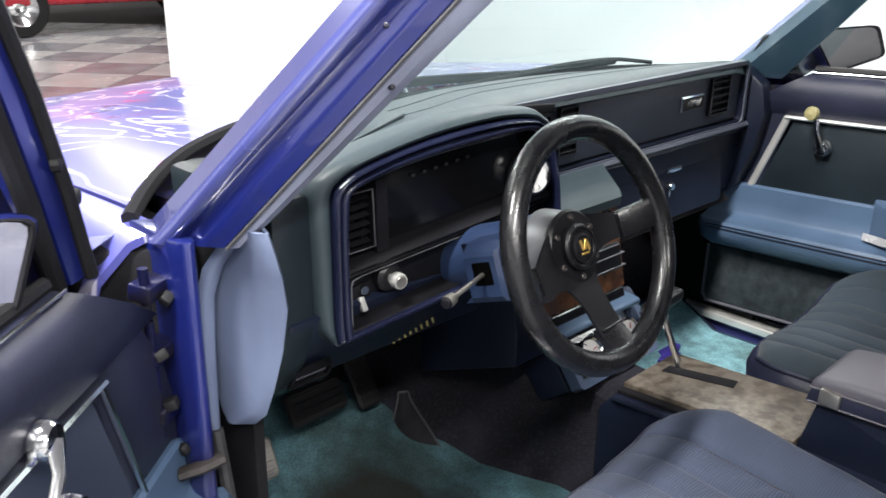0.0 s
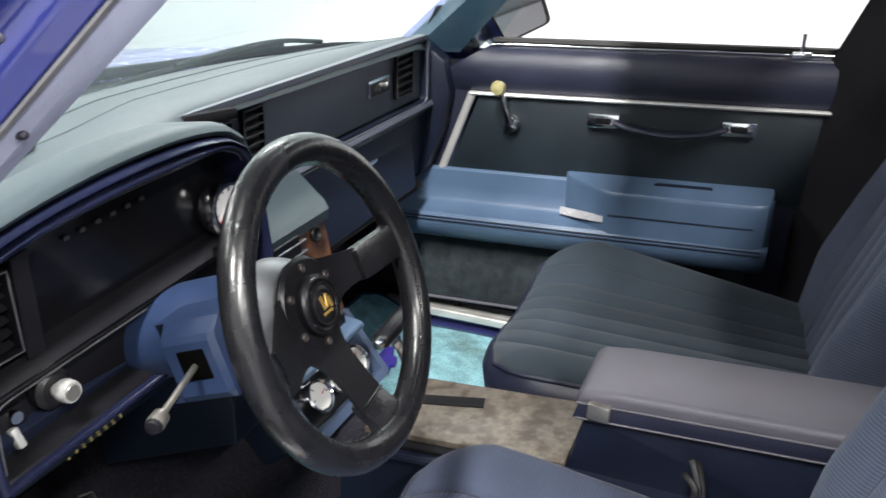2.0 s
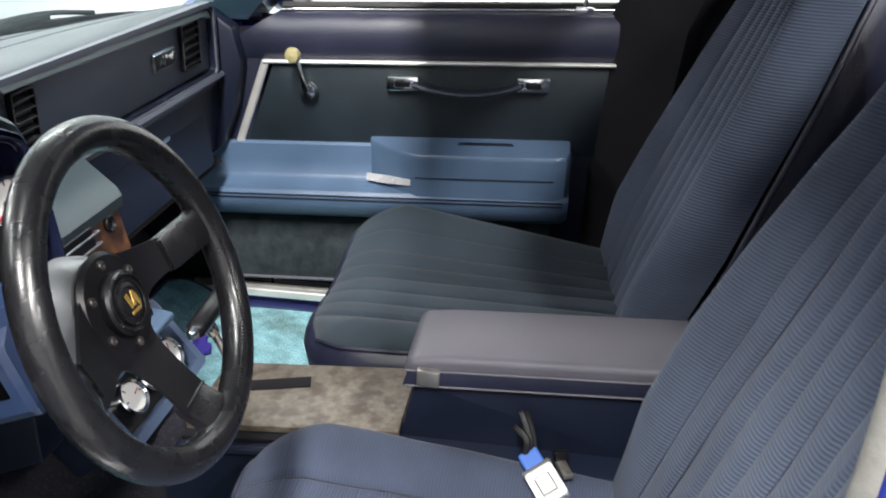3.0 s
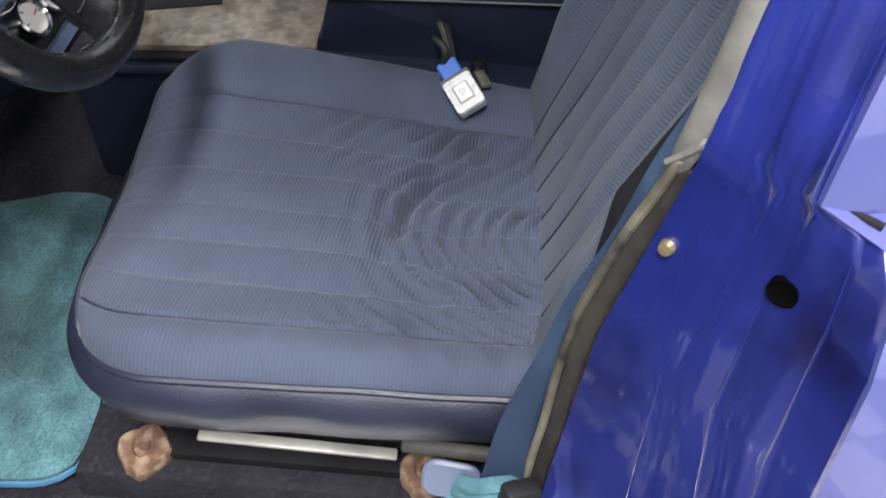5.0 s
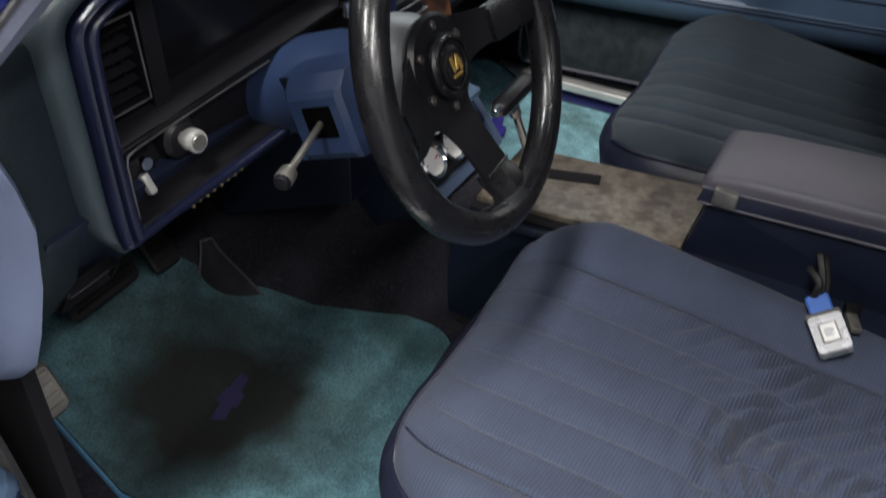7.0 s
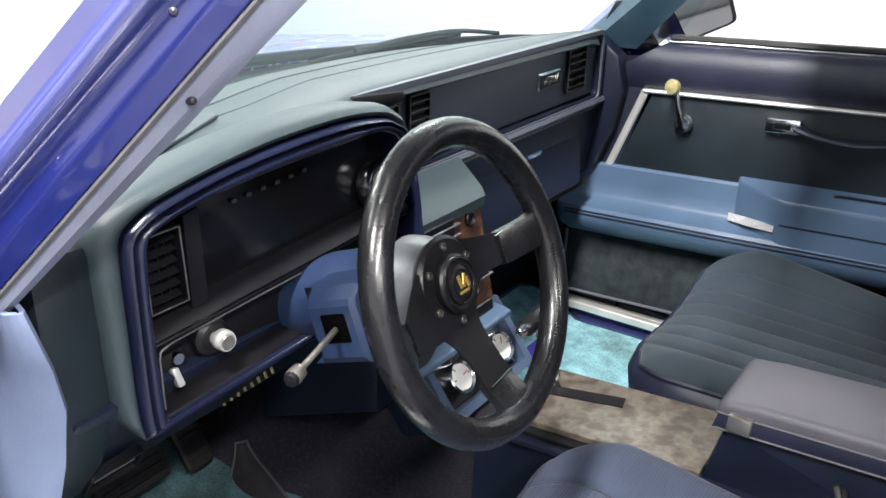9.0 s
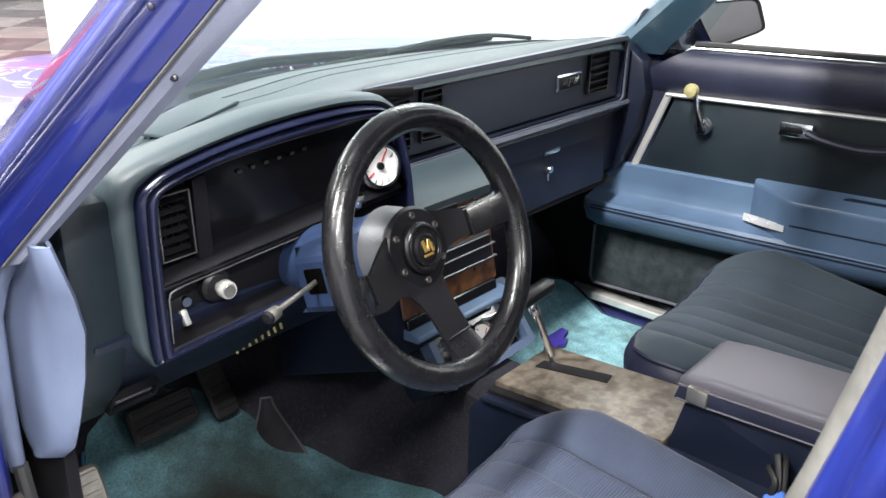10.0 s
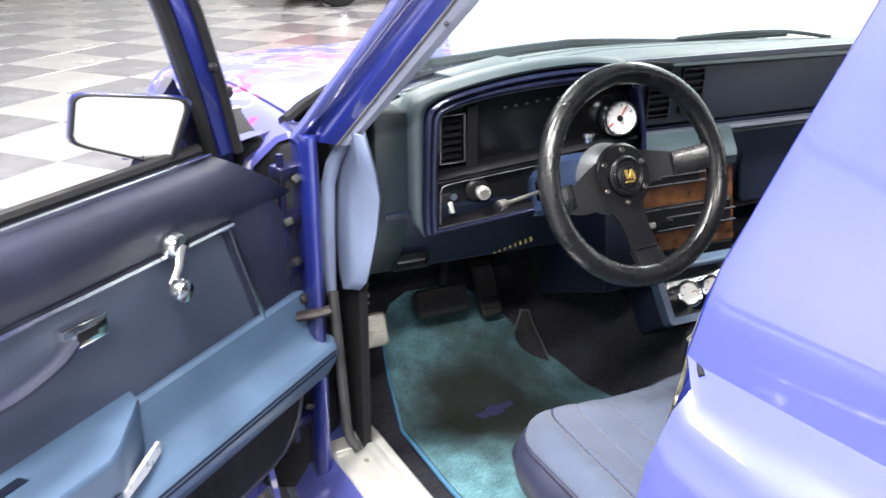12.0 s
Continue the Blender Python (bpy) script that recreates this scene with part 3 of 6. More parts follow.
for z, rx, ry, lx, ly in ((0.953, -0.731, 0.140, -0.741, 0.185), (0.930, -0.726, 0.137, -0.736, 0.205), (0.895, -0.716, 0.139, -0.734, 0.240), (0.85, -0.707, 0.145, -0.736, 0.265), (0.79, -0.709, 0.157, -0.738, 0.275), (0.735, -0.713, 0.174, -0.738, 0.278), (0.692, -0.716, 0.192, -0.737, 0.276), (0.672, -0.721, 0.212, -0.736, 0.268), (0.665, -0.727, 0.235, -0.735, 0.262)):
    kick.append([(rx + 0.012, ry + 0.035, z), (rx + 0.004, ry + 0.006, z), (rx - 0.001, ry, z), (rx - 0.006, ry + 0.004, z)] + [(lerp(rx, lx, k) - 0.009 * math.sin(math.pi * (0.25 + 0.75 * k)), lerp(ry, ly, k), z) for k in (0.2, 0.4, 0.6, 0.8, 1.0)])
part("kick_panel", thicken(loft(kick, closed=False), 0.004), light_blue, car, "light blue kick panel, scratched", sharp=50)
strip = []
for z, x0, x1, y in ((0.960, -0.742, -0.716, 0.160), (0.925, -0.751, -0.727, 0.205), (0.89, -0.762, -0.738, 0.228), (0.85, -0.768, -0.746, 0.240), (0.77, -0.770, -0.747, 0.248), (0.70, -0.768, -0.748, 0.250), (0.648, -0.763, -0.748, 0.252)):
    strip.append([(x0, y + 0.012, z), (x0 + 0.002, y + 0.003, z), (x0 + 0.007, y, z), (x1 - 0.005, y - 0.001, z), (x1, y + 0.004, z), (x1 + 0.002, y + 0.016, z)])
part("jamb_strip", loft(strip), light_blue, car, "light blue plastic jamb strip", sharp=60)
flange_dark = material("grey_seal", (0.032, 0.032, 0.034), 0.6, 0, 0.3, 20, 0.3, 200)
part("jamb_seal", tube(spline([(-0.756, 0.252, 0.66), (-0.754, 0.236, 0.56), (-0.750, 0.228, 0.45), (-0.742, 0.235, 0.38), (-0.732, 0.21, 0.362)], 6), 0.009, 8), flange_dark, car, "grey rubber door seal")
# quarter panel with its jamb, B-pillar and sail
def tuck(x, y, z):
    """The inner jamb edge below the sail lies a little deeper in the car."""
    k = min(1.0, max(0.0, (0.958 - z) / 0.05))
    return x + 0.0100 * k, y - 0.0058 * k, z - 0.0118 * k


lv = [(0.18, -0.714, -0.500, -0.80, -0.62), (0.40, -0.714, -0.500, -0.820, -0.62), (0.62, -0.708, -0.504, -0.825, -0.62), (0.80, -0.702, -0.512, -0.806, -0.62),
      (0.90, -0.696, -0.532, -0.787, -0.62), (0.94, -0.692, -0.541, -0.769, -0.62), (0.952, -0.690, -0.543, -0.752, -0.617), (0.960, -0.688, -0.545, -0.732, -0.587), (0.995, -0.677, -0.551, -0.725, -0.590), (1.03, -0.665, -0.558, -0.717, -0.594), (1.12, -0.633, -0.574, -0.684, -0.609),
      (1.22, -0.598, -0.592, -0.646, -0.627), (1.33, -0.558, -0.611, -0.604, -0.648)]
rings, jamb_rings = [], []
for z, ix, iy, cx, cy in lv:
    ix, iy = tuck(ix, iy, z)[:2]
    q = 1.0 if z < 0.9 else table(z, [(0.9, 1.0), (1.0, 0.98), (1.33, 0.95)])
    bulge = table(z, [(0.18, 0.02), (0.6, 0.03), (0.8, 0.015), (0.9, -0.002), (0.94, -0.012), (0.952, -0.02), (0.96, -0.03), (1.0, -0.03), (1.33, -0.02)])
    even = min(1.0, max(0.0, (z - 0.955) / 0.09))
    vx, vy = lerp(cx, -0.741 + 0.42 * (z - 0.986), even), lerp(cy, -0.580 - 0.20 * (z - 0.986), even)
    cut = spline([(ix, iy, z), (lerp(ix, vx, 0.27), lerp(iy, vy, 0.38), z), (lerp(ix, vx, 0.56), lerp(iy, vy, 0.60), z), (lerp(ix, cx, 0.93), lerp(iy, cy, 0.94), z), (lerp(ix, cx, 0.97), lerp(iy, cy, 0.97), z), (cx, cy, z)], 5)
    if z < 0.955:
        k = min(1.0, max(0.0, (z - 0.50) / 0.28))
        v, i0, c0 = lerp(Vector((cx, cy, z)), Vector((-0.7375 - 0.10 * (0.903 - z), -0.591, z)), k), Vector((ix, iy, z)), Vector((cx, cy, z))
        cut = spline([i0, lerp(i0, v, 0.36), lerp(i0, v, 0.70), lerp(i0, v, 0.86) if k == 0 else v, lerp(v, c0, 0.5) if k else lerp(i0, v, 0.93), c0], 5)
    cut = [p + Vector((-0.89, 0.41, 0)) * (0.0022 * abs(math.sin(k * 0.62 + 1.5 * z)) + 0.0010 * math.sin(k * 2.3 + 5 * z)) * math.sin(math.pi * k / 25) for k, p in enumerate(cut)]
    jamb_rings.append([(ix + 0.05, iy - 0.03, z)] + cut + [(cx + 0.03, cy - 0.02, z)])
    rings.append([(cx + 0.004, cy + 0.001, z), (cx - 0.003, cy - 0.001, z), (cx - 0.006, cy - 0.02, z), (cx - bulge, cy - 0.25, z), (cx * q - bulge, -1.7, z), (cx * q, -2.35, min(z, 0.95)), (ix + 0.05, -2.35, min(z, 0.95)), (ix + 0.06, iy - 0.10, z), (cx + 0.035, cy - 0.03, z)])
part("quarter_panel", loft(rings), paint, car, "glossy blue rear quarter", sharp=35)
# dark patches carry the jamb's shade along with its scuffs
part("door_jamb", loft(jamb_rings), paint_sail, car, "folded glossy blue door jamb, darkened for shade, with scuffs", sharp=70)
part("quarter_trim", prism([(-0.50, 0.36), (-0.52, 0.86), (-0.56, 0.96), (-0.95, 0.96), (-0.95, 0.36)], -0.665, -0.625, "x", 0.006), dull_black, car, "dark inner quarter trim")
ws_line = spline([tuck(*p) for p in ((-0.681, -0.520, 0.892), (-0.6835, -0.530, 0.920), (-0.6845, -0.5365, 0.944), (-0.6796, -0.5439, 0.9693), (-0.6661, -0.5533, 1.0116), (-0.6431, -0.5645, 1.078), (-0.606, -0.580, 1.18), (-0.552, -0.603, 1.33))], 6)
part("jamb_weatherstrip", tube(ws_line, [table(k, [(0, 0.002), (6, 0.0042), (12, 0.0072), (20, 0.0090), (40, 0.0088)]) for k in range(len(ws_line))], 12, flat=0.42, up=(-0.78, 0.62, 0)), weather, car, "aged pale grey rubber weatherstrip")
part("seal_lap", tube(spline([tuck(*p) for p in ((-0.686, -0.527, 0.938), (-0.687, -0.537, 0.946), (-0.688, -0.542, 0.952), (-0.685, -0.545, 0.957))], 4), [0.0020] * 4 + [0.0024] * 6 + [0.0014] * 3, 8), weather, car, "curled lapped end of the weatherstrip")
flange = material("dirty_flange", (0.16, 0.15, 0.11), 0.6, 0.3, 0.5, 22, 0.3, 150, second=(0.02, 0.02, 0.018), second_scale=11, second_lo=0.48, second_hi=0.6)
fl_line = spline([tuck(*p) for p in ((-0.690, -0.500, 0.38), (-0.690, -0.501, 0.60), (-0.690, -0.504, 0.68), (-0.689, -0.505, 0.75), (-0.688, -0.5085, 0.805), (-0.688, -0.5155, 0.845), (-0.688, -0.525, 0.888), (-0.688, -0.536, 0.922), (-0.686, -0.545, 0.95))], 6)
part("jamb_flange", tube(fl_line[:-3], 0.0090, 12, flat=0.40, up=(-0.89, 0.41, 0)), material("flange_brown", (0.022, 0.020, 0.018), 0.5, 0.1, 0.5, 30, 0.25, 150, second=(0.055, 0.048, 0.036), second_scale=14, second_lo=0.5, second_hi=0.72), car, "dark worn jamb channel")
for k, r0, nm in ((0.0088, 0.0034, "channel_lip"), (-0.0098, 0.0017, "channel_edge")):
    part(nm, tube([p + Vector((0.41 * k - 0.0028, 0.89 * k + 0.0012, 0)) for p in fl_line[:-2]], r0, 8), flange, car, "dirty olive channel edge")
part("jamb_bolt", lathe([(0, 0.0035), (0.004, 0.003), (0.005, 0), (0.005, -0.006)], facing((-0.6950, -0.5403, 0.8826), (-0.8, 0.58, 0.16)), 12), material("brass_bolt", (0.45, 0.36, 0.2), 0.35, 0.8), car, "brass coloured bolt")
for k, n in ((8, 4), (14, 5), (21, 6)):
    part("crease", tube([r[k] for r in jamb_rings[:n]], [0.0011] * (n - 1) + [0.0004], 8), paint_shaded, car, "folded crease of the jamb")
latch_m = facing((-0.7395, -0.5890, 0.9032), (-0.80, 0.58, 0.12))
part("striker_hole", lathe([(0, 0.0006), (0.0066, 0.0006), (0.0078, 0.0012), (0.0086, 0.0006), (0.0088, -0.006)], latch_m, 20), hole_black, car, "dark round striker hole")
part("jamb_lip", tube([(-0.7275, -0.5860, 0.9570), (-0.735, -0.601, 0.9585), (-0.7435, -0.6150, 0.9575)], 0.0026, 8), dull_black, car, "dark worn slot edge")
part("jamb_corner_trim", box((-0.700, -0.492, 0.575), (0.020, 0.034, 0.042), (10, 12, 24), 0.006), rubber, car, "dirty black belt guide on the jamb")
# dark footwell sides
for sx in (-1, 1):
    part("footwell_side", prism([(0.22, 0.29), (0.22, 0.90), (0.64, 0.90), (0.64, 0.29)], sx * 0.705, sx * 0.720, "x"), dull_black, car)
# far side
bm = loft([[(0.745, -0.49, z), (0.80, -0.55, z), (0.86 - max(0, (z - 0.93)) * 0.5, -0.58, z), (0.86 - max(0, (z - 0.93)) * 0.5, -2.3, z), (0.70, -2.3, z), (0.66, -0.62, z)] for z in (0.2, 0.6, 0.93, 0.95)])
part("quarter_panel", bm, paint, car)
part("b_pillar_trim", loft([[(x, y, z), (x + 0.02, y - 0.10, z), (x - 0.10, y - 0.16, z), (x - 0.12, y - 0.13, z)] for x, y, z in ((0.70, -0.455, 0.40), (0.70, -0.46, 0.75), (0.695, -0.485, 1.0), (0.68, -0.53, 1.12), (0.63, -0.60, 1.32))]), dull_black, car, "black pillar trim with belt guide")
# roof shell out of view; it blocks the ceiling light from the cabin
part("roof", thicken(loft([[(x, y, 1.335 + 0.035 * math.cos(x * 2.2) + 0.02 * math.cos((y + 0.45) * 3)) for x in [-0.58 + 1.16 * k / 16 for k in range(17)]] for y in [-0.10 - 0.62 * k / 10 for k in range(11)]], closed=False), 0.02), paint, car)


def far_pillar():
    zs = [0.955, 1.04, 1.12, 1.20, 1.32]
    rings = []
    for z in zs:
        k = (z - 0.955)
        a, b = Vector((0.700 - 0.34 * k, 0.345 - 1.15 * k, z)), Vector((0.722 - 0.40 * k, 0.245 - 0.98 * k, z))
        rings.append([a, b, b + Vector((0.04, 0.01, 0)), a + Vector((0.05, 0.05, 0))])
    part("rear_trim", prism([(-0.60, 0.40), (-0.60, 1.0), (-0.68, 1.32), (-0.95, 1.32), (-0.95, 0.40)], 0.60, 0.64, "x", 0.006), dull_black, car, "black inner rear trim")
    part("a_pillar_cover", loft(rings), teal_cover, car, "blue plastic pillar cover")
    part("a_pillar", loft([[p + Vector((0.045, 0.03, 0)) for p in r] for r in rings]), paint, car)


far_pillar()

# windshield
bm = bmesh.new()
rings = []
for i in range(13):
    u = i / 12
    rings.append([(x * lerp(1, 0.80, u), lerp(0.535 - 0.36 * abs(x / 0.73) ** 2.6, -0.10, u), lerp(0.975, 1.335, u)) for x in [-0.73 + 1.46 * k / 24 for k in range(25)]])
ws = tagged(part("windshield", thicken(loft(rings, closed=False), 0.005), glass, None, sharp=60), "clear faintly blue windshield glass", "windshield", kind="structure")
ws.visible_shadow = False


def wiper():
    w = thing("wiper", (0, 0.5, 0.99), "black wiper lying at the windshield base", "wiper")
    part("blade", tube(spline([(-0.35, 0.46, 0.99), (-0.05, 0.535, 0.982), (0.2, 0.545, 0.985), (0.44, 0.51, 0.99)], 6), 0.006, 7), dull_black, w)
    part("arm", tube(spline([(0.56, 0.49, 0.98), (0.44, 0.515, 0.995), (0.30, 0.53, 0.996), (0.15, 0.54, 0.99)], 5), 0.005, 6), rubber, w)


wiper()

# ---- dashboard ----
dash = thing("dashboard", (0, 0.3, 0.7), "dark blue vinyl dashboard with instrument pod and glovebox", "dashboard")


def base_y(x):
    return 0.535 - 0.34 * abs(x / 0.73) ** 2.4


rings = []
for x in [-0.665 + 1.35 * k / 44 for k in range(45)]:
    ly = table(x, [(-0.70, 0.24), (-0.60, 0.22), (-0.30, 0.235), (-0.16, 0.275), (0.60, 0.275), (0.68, 0.30)])
    lz = table(x, [(-0.70, 0.965), (-0.62, 0.985), (-0.40, 1.005), (-0.16, 1.008), (0.56, 1.002), (0.62, 0.992), (0.685, 0.965)])
    by = max(base_y(x), ly + 0.03)
    rings.append([(x, by - 0.032, lz - 0.014), (x, lerp(by - 0.032, ly, 0.12), lz - 0.010), (x, lerp(by, ly, 0.45), lz - 0.002), (x, lerp(by, ly, 0.75), lz + 0.004), (x, ly + 0.014, lz), (x, ly + 0.003, lz - 0.008), (x, ly, lz - 0.02), (x, ly + 0.012, lz - 0.026), (x, ly + 0.05, lz - 0.03), (x, by, 0.93)])
part("pad", loft(rings), pad, dash, "dark teal padded dash top", sharp=50)
def pad_z(x, f):
    lz = table(x, [(-0.70, 0.965), (-0.62, 0.985), (-0.40, 1.005), (-0.16, 1.008), (0.56, 1.002), (0.62, 0.992), (0.685, 0.965)])
    ly = table(x, [(-0.70, 0.24), (-0.60, 0.22), (-0.30, 0.235), (-0.16, 0.275), (0.60, 0.275), (0.68, 0.30)])
    by = max(base_y(x), ly + 0.03)
    return (x, lerp(by, ly, f), table(f, [(0, lz - 0.014), (0.45, lz - 0.002), (0.75, lz + 0.004), (1, lz)]))


for f in (0.40, 0.62):
    part("pad_seam", tube([pad_z(-0.62 + 1.24 * k / 40, f) for k in range(41)], 0.0013, 5), pad, dash)
part("speaker_grille", box((-0.46, 0.31, 1.006), (0.16, 0.06, 0.006), (0, -4, 20), 0.003), pad, dash)
part("defrost_slot", box((-0.13, 0.271, 0.993), (0.10, 0.012, 0.016), (0, 4, -6), 0.003), dull_black, dash, "dark slot in the dash top")
# upper fascia, passenger side
bm = prism(rounded(0.80, 0.118, 0.012), 0.29, 0.33, "y", 0.003)
bm.transform(Matrix.Translation((0.225, 0, 0.932)))
fascia = part("fascia", bm, panel_slate, dash, "slate grey fascia panel")
part("fascia_rim", ring_frame(facing((0.215, 0.290, 0.930), (0, -1, 0)), 0.812, 0.132, 0.006, 0.010, 0.016), navy, dash, "dark groove round the fascia")
part("fascia_lip", ring_frame(facing((0.215, 0.292, 0.930), (0, -1, 0)), 0.832, 0.148, 0.009, 0.016, 0.022), panel_slate, dash)
part("lower_ledge", prism([(0.284, 0.866), (0.274, 0.862), (0.271, 0.856), (0.274, 0.850), (0.286, 0.846), (0.33, 0.846), (0.33, 0.866)], -0.20, 0.645), panel_slate, dash)
part("crease", tube([(-0.19, 0.279, 0.846), (0.64, 0.279, 0.846)], 0.0035, 6), navy, dash)
lower = prism([(0.285, 0.845), (0.288, 0.80), (0.305, 0.70), (0.33, 0.68), (0.45, 0.66), (0.45, 0.845)], -0.12, 0.66, "x", 0.004)
part("lower_dash", lower, navy, dash)
glove = part("glovebox_door", slab(facing((0.355, 0.294, 0.757), (0, -1, 0.13)), 0.43, 0.135, 0.010, 0.012), navy, dash, "dark navy glovebox door")
part("lock", lathe([(0, 0.012), (0.007, 0.012), (0.009, 0.008), (0.009, 0)], facing((0.345, 0.283, 0.765), (0, -1, 0.1)), 14), chrome, glove)
part("keyhole_tag", box((0.345, 0.280, 0.748), (0.006, 0.004, 0.016), bevel=0.001), chrome, glove)
part("badge_strip", box((0.352, 0.278, 0.802), (0.055, 0.006, 0.011), (5, 0, 0), 0.002), chrome, glove, "small metal strip badge")


def vent(cx, cz, w, h, y, parent, slats, n=(0, -1, 0), up=1, rim=0.004):
    """An air vent: dark box, slim frame, slats one by one."""
    m = facing((cx, y, cz), n)
    v = part("vent", slab(facing((cx, y + 0.004, cz), n), w, h, 0.003, 0.004, 0.001), dull_black, parent, "black air vent")
    part("vent_frame", ring_frame(m, w + 2 * rim, h + 2 * rim, rim, 0.007, 0.005), black, v)
    part("vent_edge", ring_frame(facing((cx, y - 0.0072, cz), n), w + 1.2 * rim, h + 1.2 * rim, 0.0010, 0.0010, 0.004), line_grey, v, "thin bright vent edge")
    for k in range(slats):
        zz = cz - h / 2 + h * (k + 0.5) / slats
        part("slat", box((cx, y - 0.004, zz), (w * 0.96, 0.012, 0.0022), (25 * up, 0, 0), 0.0006, 1), black, v)
    return v


vent(0.520, 0.938, 0.070, 0.078, 0.289, dash, 5, rim=0.005)
vent(-0.012, 0.936, 0.046, 0.082, 0.289, dash, 6)
vent(-0.090, 0.930, 0.046, 0.080, 0.289, dash, 6)
b = part("fascia_badge", slab(facing((0.411, 0.289, 0.933), (0, -1, 0)), 0.088, 0.032, 0.005, 0.003), chrome, dash, "chrome rectangular script badge")
part("badge_field", slab(facing((0.411, 0.2845, 0.933), (0, -1, 0)), 0.080, 0.025, 0.001, 0.002, 0.0004), black, b)
for k in range(6):
    part("script_bar", box((0.387 + 0.0095 * k, 0.2825, 0.933 + 0.002 * (k % 2)), (0.004, 0.001, 0.010 + 0.004 * (k % 3)), (0, 25, 0), 0), chrome, b)
part("end_cap", prism([(0.30, 0.985), (0.25, 0.95), (0.235, 0.88), (0.25, 0.80), (0.29, 0.70), (0.40, 0.62), (0.50, 0.62), (0.50, 0.96)], 0.645, 0.69, "x", 0.008), navy, dash)

# instrument pod: its own frame, tilted a little
px, py, pz = Vector((1, -0.10, 0.12)).normalized(), None, None
pn = Vector((-0.08, -1, 0.05))
pn = (pn - px * pn.dot(px)).normalized()
pz = pn.cross(px) * -1
if pz.z < 0:
    pz = -pz
pod_at = Vector((-0.424, 0.146, 0.912))


def pod(u, v, d):
    """A place in the pod: u along, v up, d out towards the seat."""
    return pod_at + px * u + pz * v + pn * d


pod_m = Matrix((px, pz, pn)).transposed().to_4x4()
pod_m.translation = pod_at
# outlines of the pod, from the lower left corner up, along the brow and down the far end
POD_HOOD = [(-0.222, -0.114), (-0.235, -0.078), (-0.228, 0.0), (-0.221, 0.070), (-0.213, 0.096), (-0.195, 0.110), (-0.150, 0.119), (-0.075, 0.126), (0.002, 0.128),
            (0.085, 0.122), (0.142, 0.110), (0.166, 0.096), (0.180, 0.073), (0.186, 0.0), (0.184, -0.080), (0.182, -0.114)]
POD_OUTER = [(-0.219, -0.114), (-0.2165, -0.080), (-0.205, 0.0), (-0.196, 0.060), (-0.190, 0.083), (-0.176, 0.094), (-0.147, 0.1030), (-0.075, 0.1107), (0.002, 0.1123),
             (0.085, 0.1073), (0.138, 0.0965), (0.160, 0.085), (0.175, 0.066), (0.183, 0.0), (0.181, -0.080), (0.179, -0.114)]
POD_INNER = [(-0.193, -0.108), (-0.191, -0.080), (-0.181, 0.0), (-0.172, 0.050), (-0.168, 0.066), (-0.160, 0.0755), (-0.130, 0.082), (-0.077, 0.087), (0.0, 0.0868),
             (0.084, 0.0825), (0.132, 0.080), (0.154, 0.073), (0.170, 0.057), (0.179, 0.0), (0.177, -0.080), (0.175, -0.106)]


def pod_ring(one, two, k, d, drop=0.0):
    """A loop between two outlines of the pod, d out towards the seat."""
    pts = spline([(lerp(a, c, k), lerp(b, e, k), 0) for (a, b), (c, e) in zip(one, two)], 4)
    return [pod(p.x, p.y - drop, d) for p in pts]


rings = [pod_ring(POD_HOOD, POD_OUTER, k, d, drop) for k, d, drop in ((0.3, -0.15, 0.05), (0.1, -0.10, 0.022), (0.0, -0.06, 0.005), (0.0, -0.014, 0.0), (0.05, -0.004, 0.0), (0.25, 0.004, 0.0), (0.6, 0.008, 0.0), (0.85, 0.006, 0.0), (1.0, 0.0, 0.0), (1.06, -0.012, 0.0))]
part("pod_hood", loft(rings, cap=False), pad, dash, "dark teal padded instrument hood", sharp=60)
rings = [pod_ring(POD_OUTER, POD_INNER, k, d) for k, d in ((0.02, -0.010), (0.05, 0.004), (0.14, 0.010), (0.28, 0.012), (0.40, 0.009), (0.46, 0.004), (0.52, 0.008), (0.64, 0.012), (0.80, 0.011), (0.93, 0.006), (1.0, -0.001), (1.04, -0.034))]
part("pod_bezel", loft(rings, cap=False), bezel_navy, dash, "dark navy rounded instrument bezel", sharp=70)
part("bezel_line", tube(pod_ring(POD_OUTER, POD_INNER, 1.0, 0.001)[9:49], 0.0009, 5), line_grey, dash)
part("pod_back", loft([pod_ring(POD_OUTER, POD_INNER, 0.9, -0.036), pod_ring(POD_OUTER, POD_INNER, 0.9, -0.034)]), dull_black, dash)
part("cluster_face", slab(pod_m @ pose(0.030, 0.031, -0.033), 0.286, 0.112, 0.004, 0.01), lens_black, dash, "smoked black instrument lens")


def in_pod(bm, u=0, v=0, d=0, rx=0, ry=0, rz=0):
    bm.transform(pod_m @ pose(u, v, d, rx, ry, rz))
    return bm




def along_pod(prof, u0, u1):
    """A moulding along the pod: prof gives (height, depth) pairs."""
    return loft([[pod(u, v, d) for v, d in prof] for u in (u0, u1)])


part("cluster_shelf", along_pod([(-0.014, -0.036), (-0.021, -0.014), (-0.0245, -0.002), (-0.028, 0.001), (-0.031, -0.001), (-0.0325, -0.005), (-0.035, -0.003), (-0.0385, -0.006), (-0.040, -0.034)], -0.187, 0.172), black, dash, "satin black shelf below the instrument lens")
part("cluster_sill", along_pod([(-0.098, -0.034), (-0.103, -0.010), (-0.106, 0.001), (-0.111, 0.004), (-0.116, -0.002), (-0.117, -0.034)], -0.196, 0.168), black, dash)
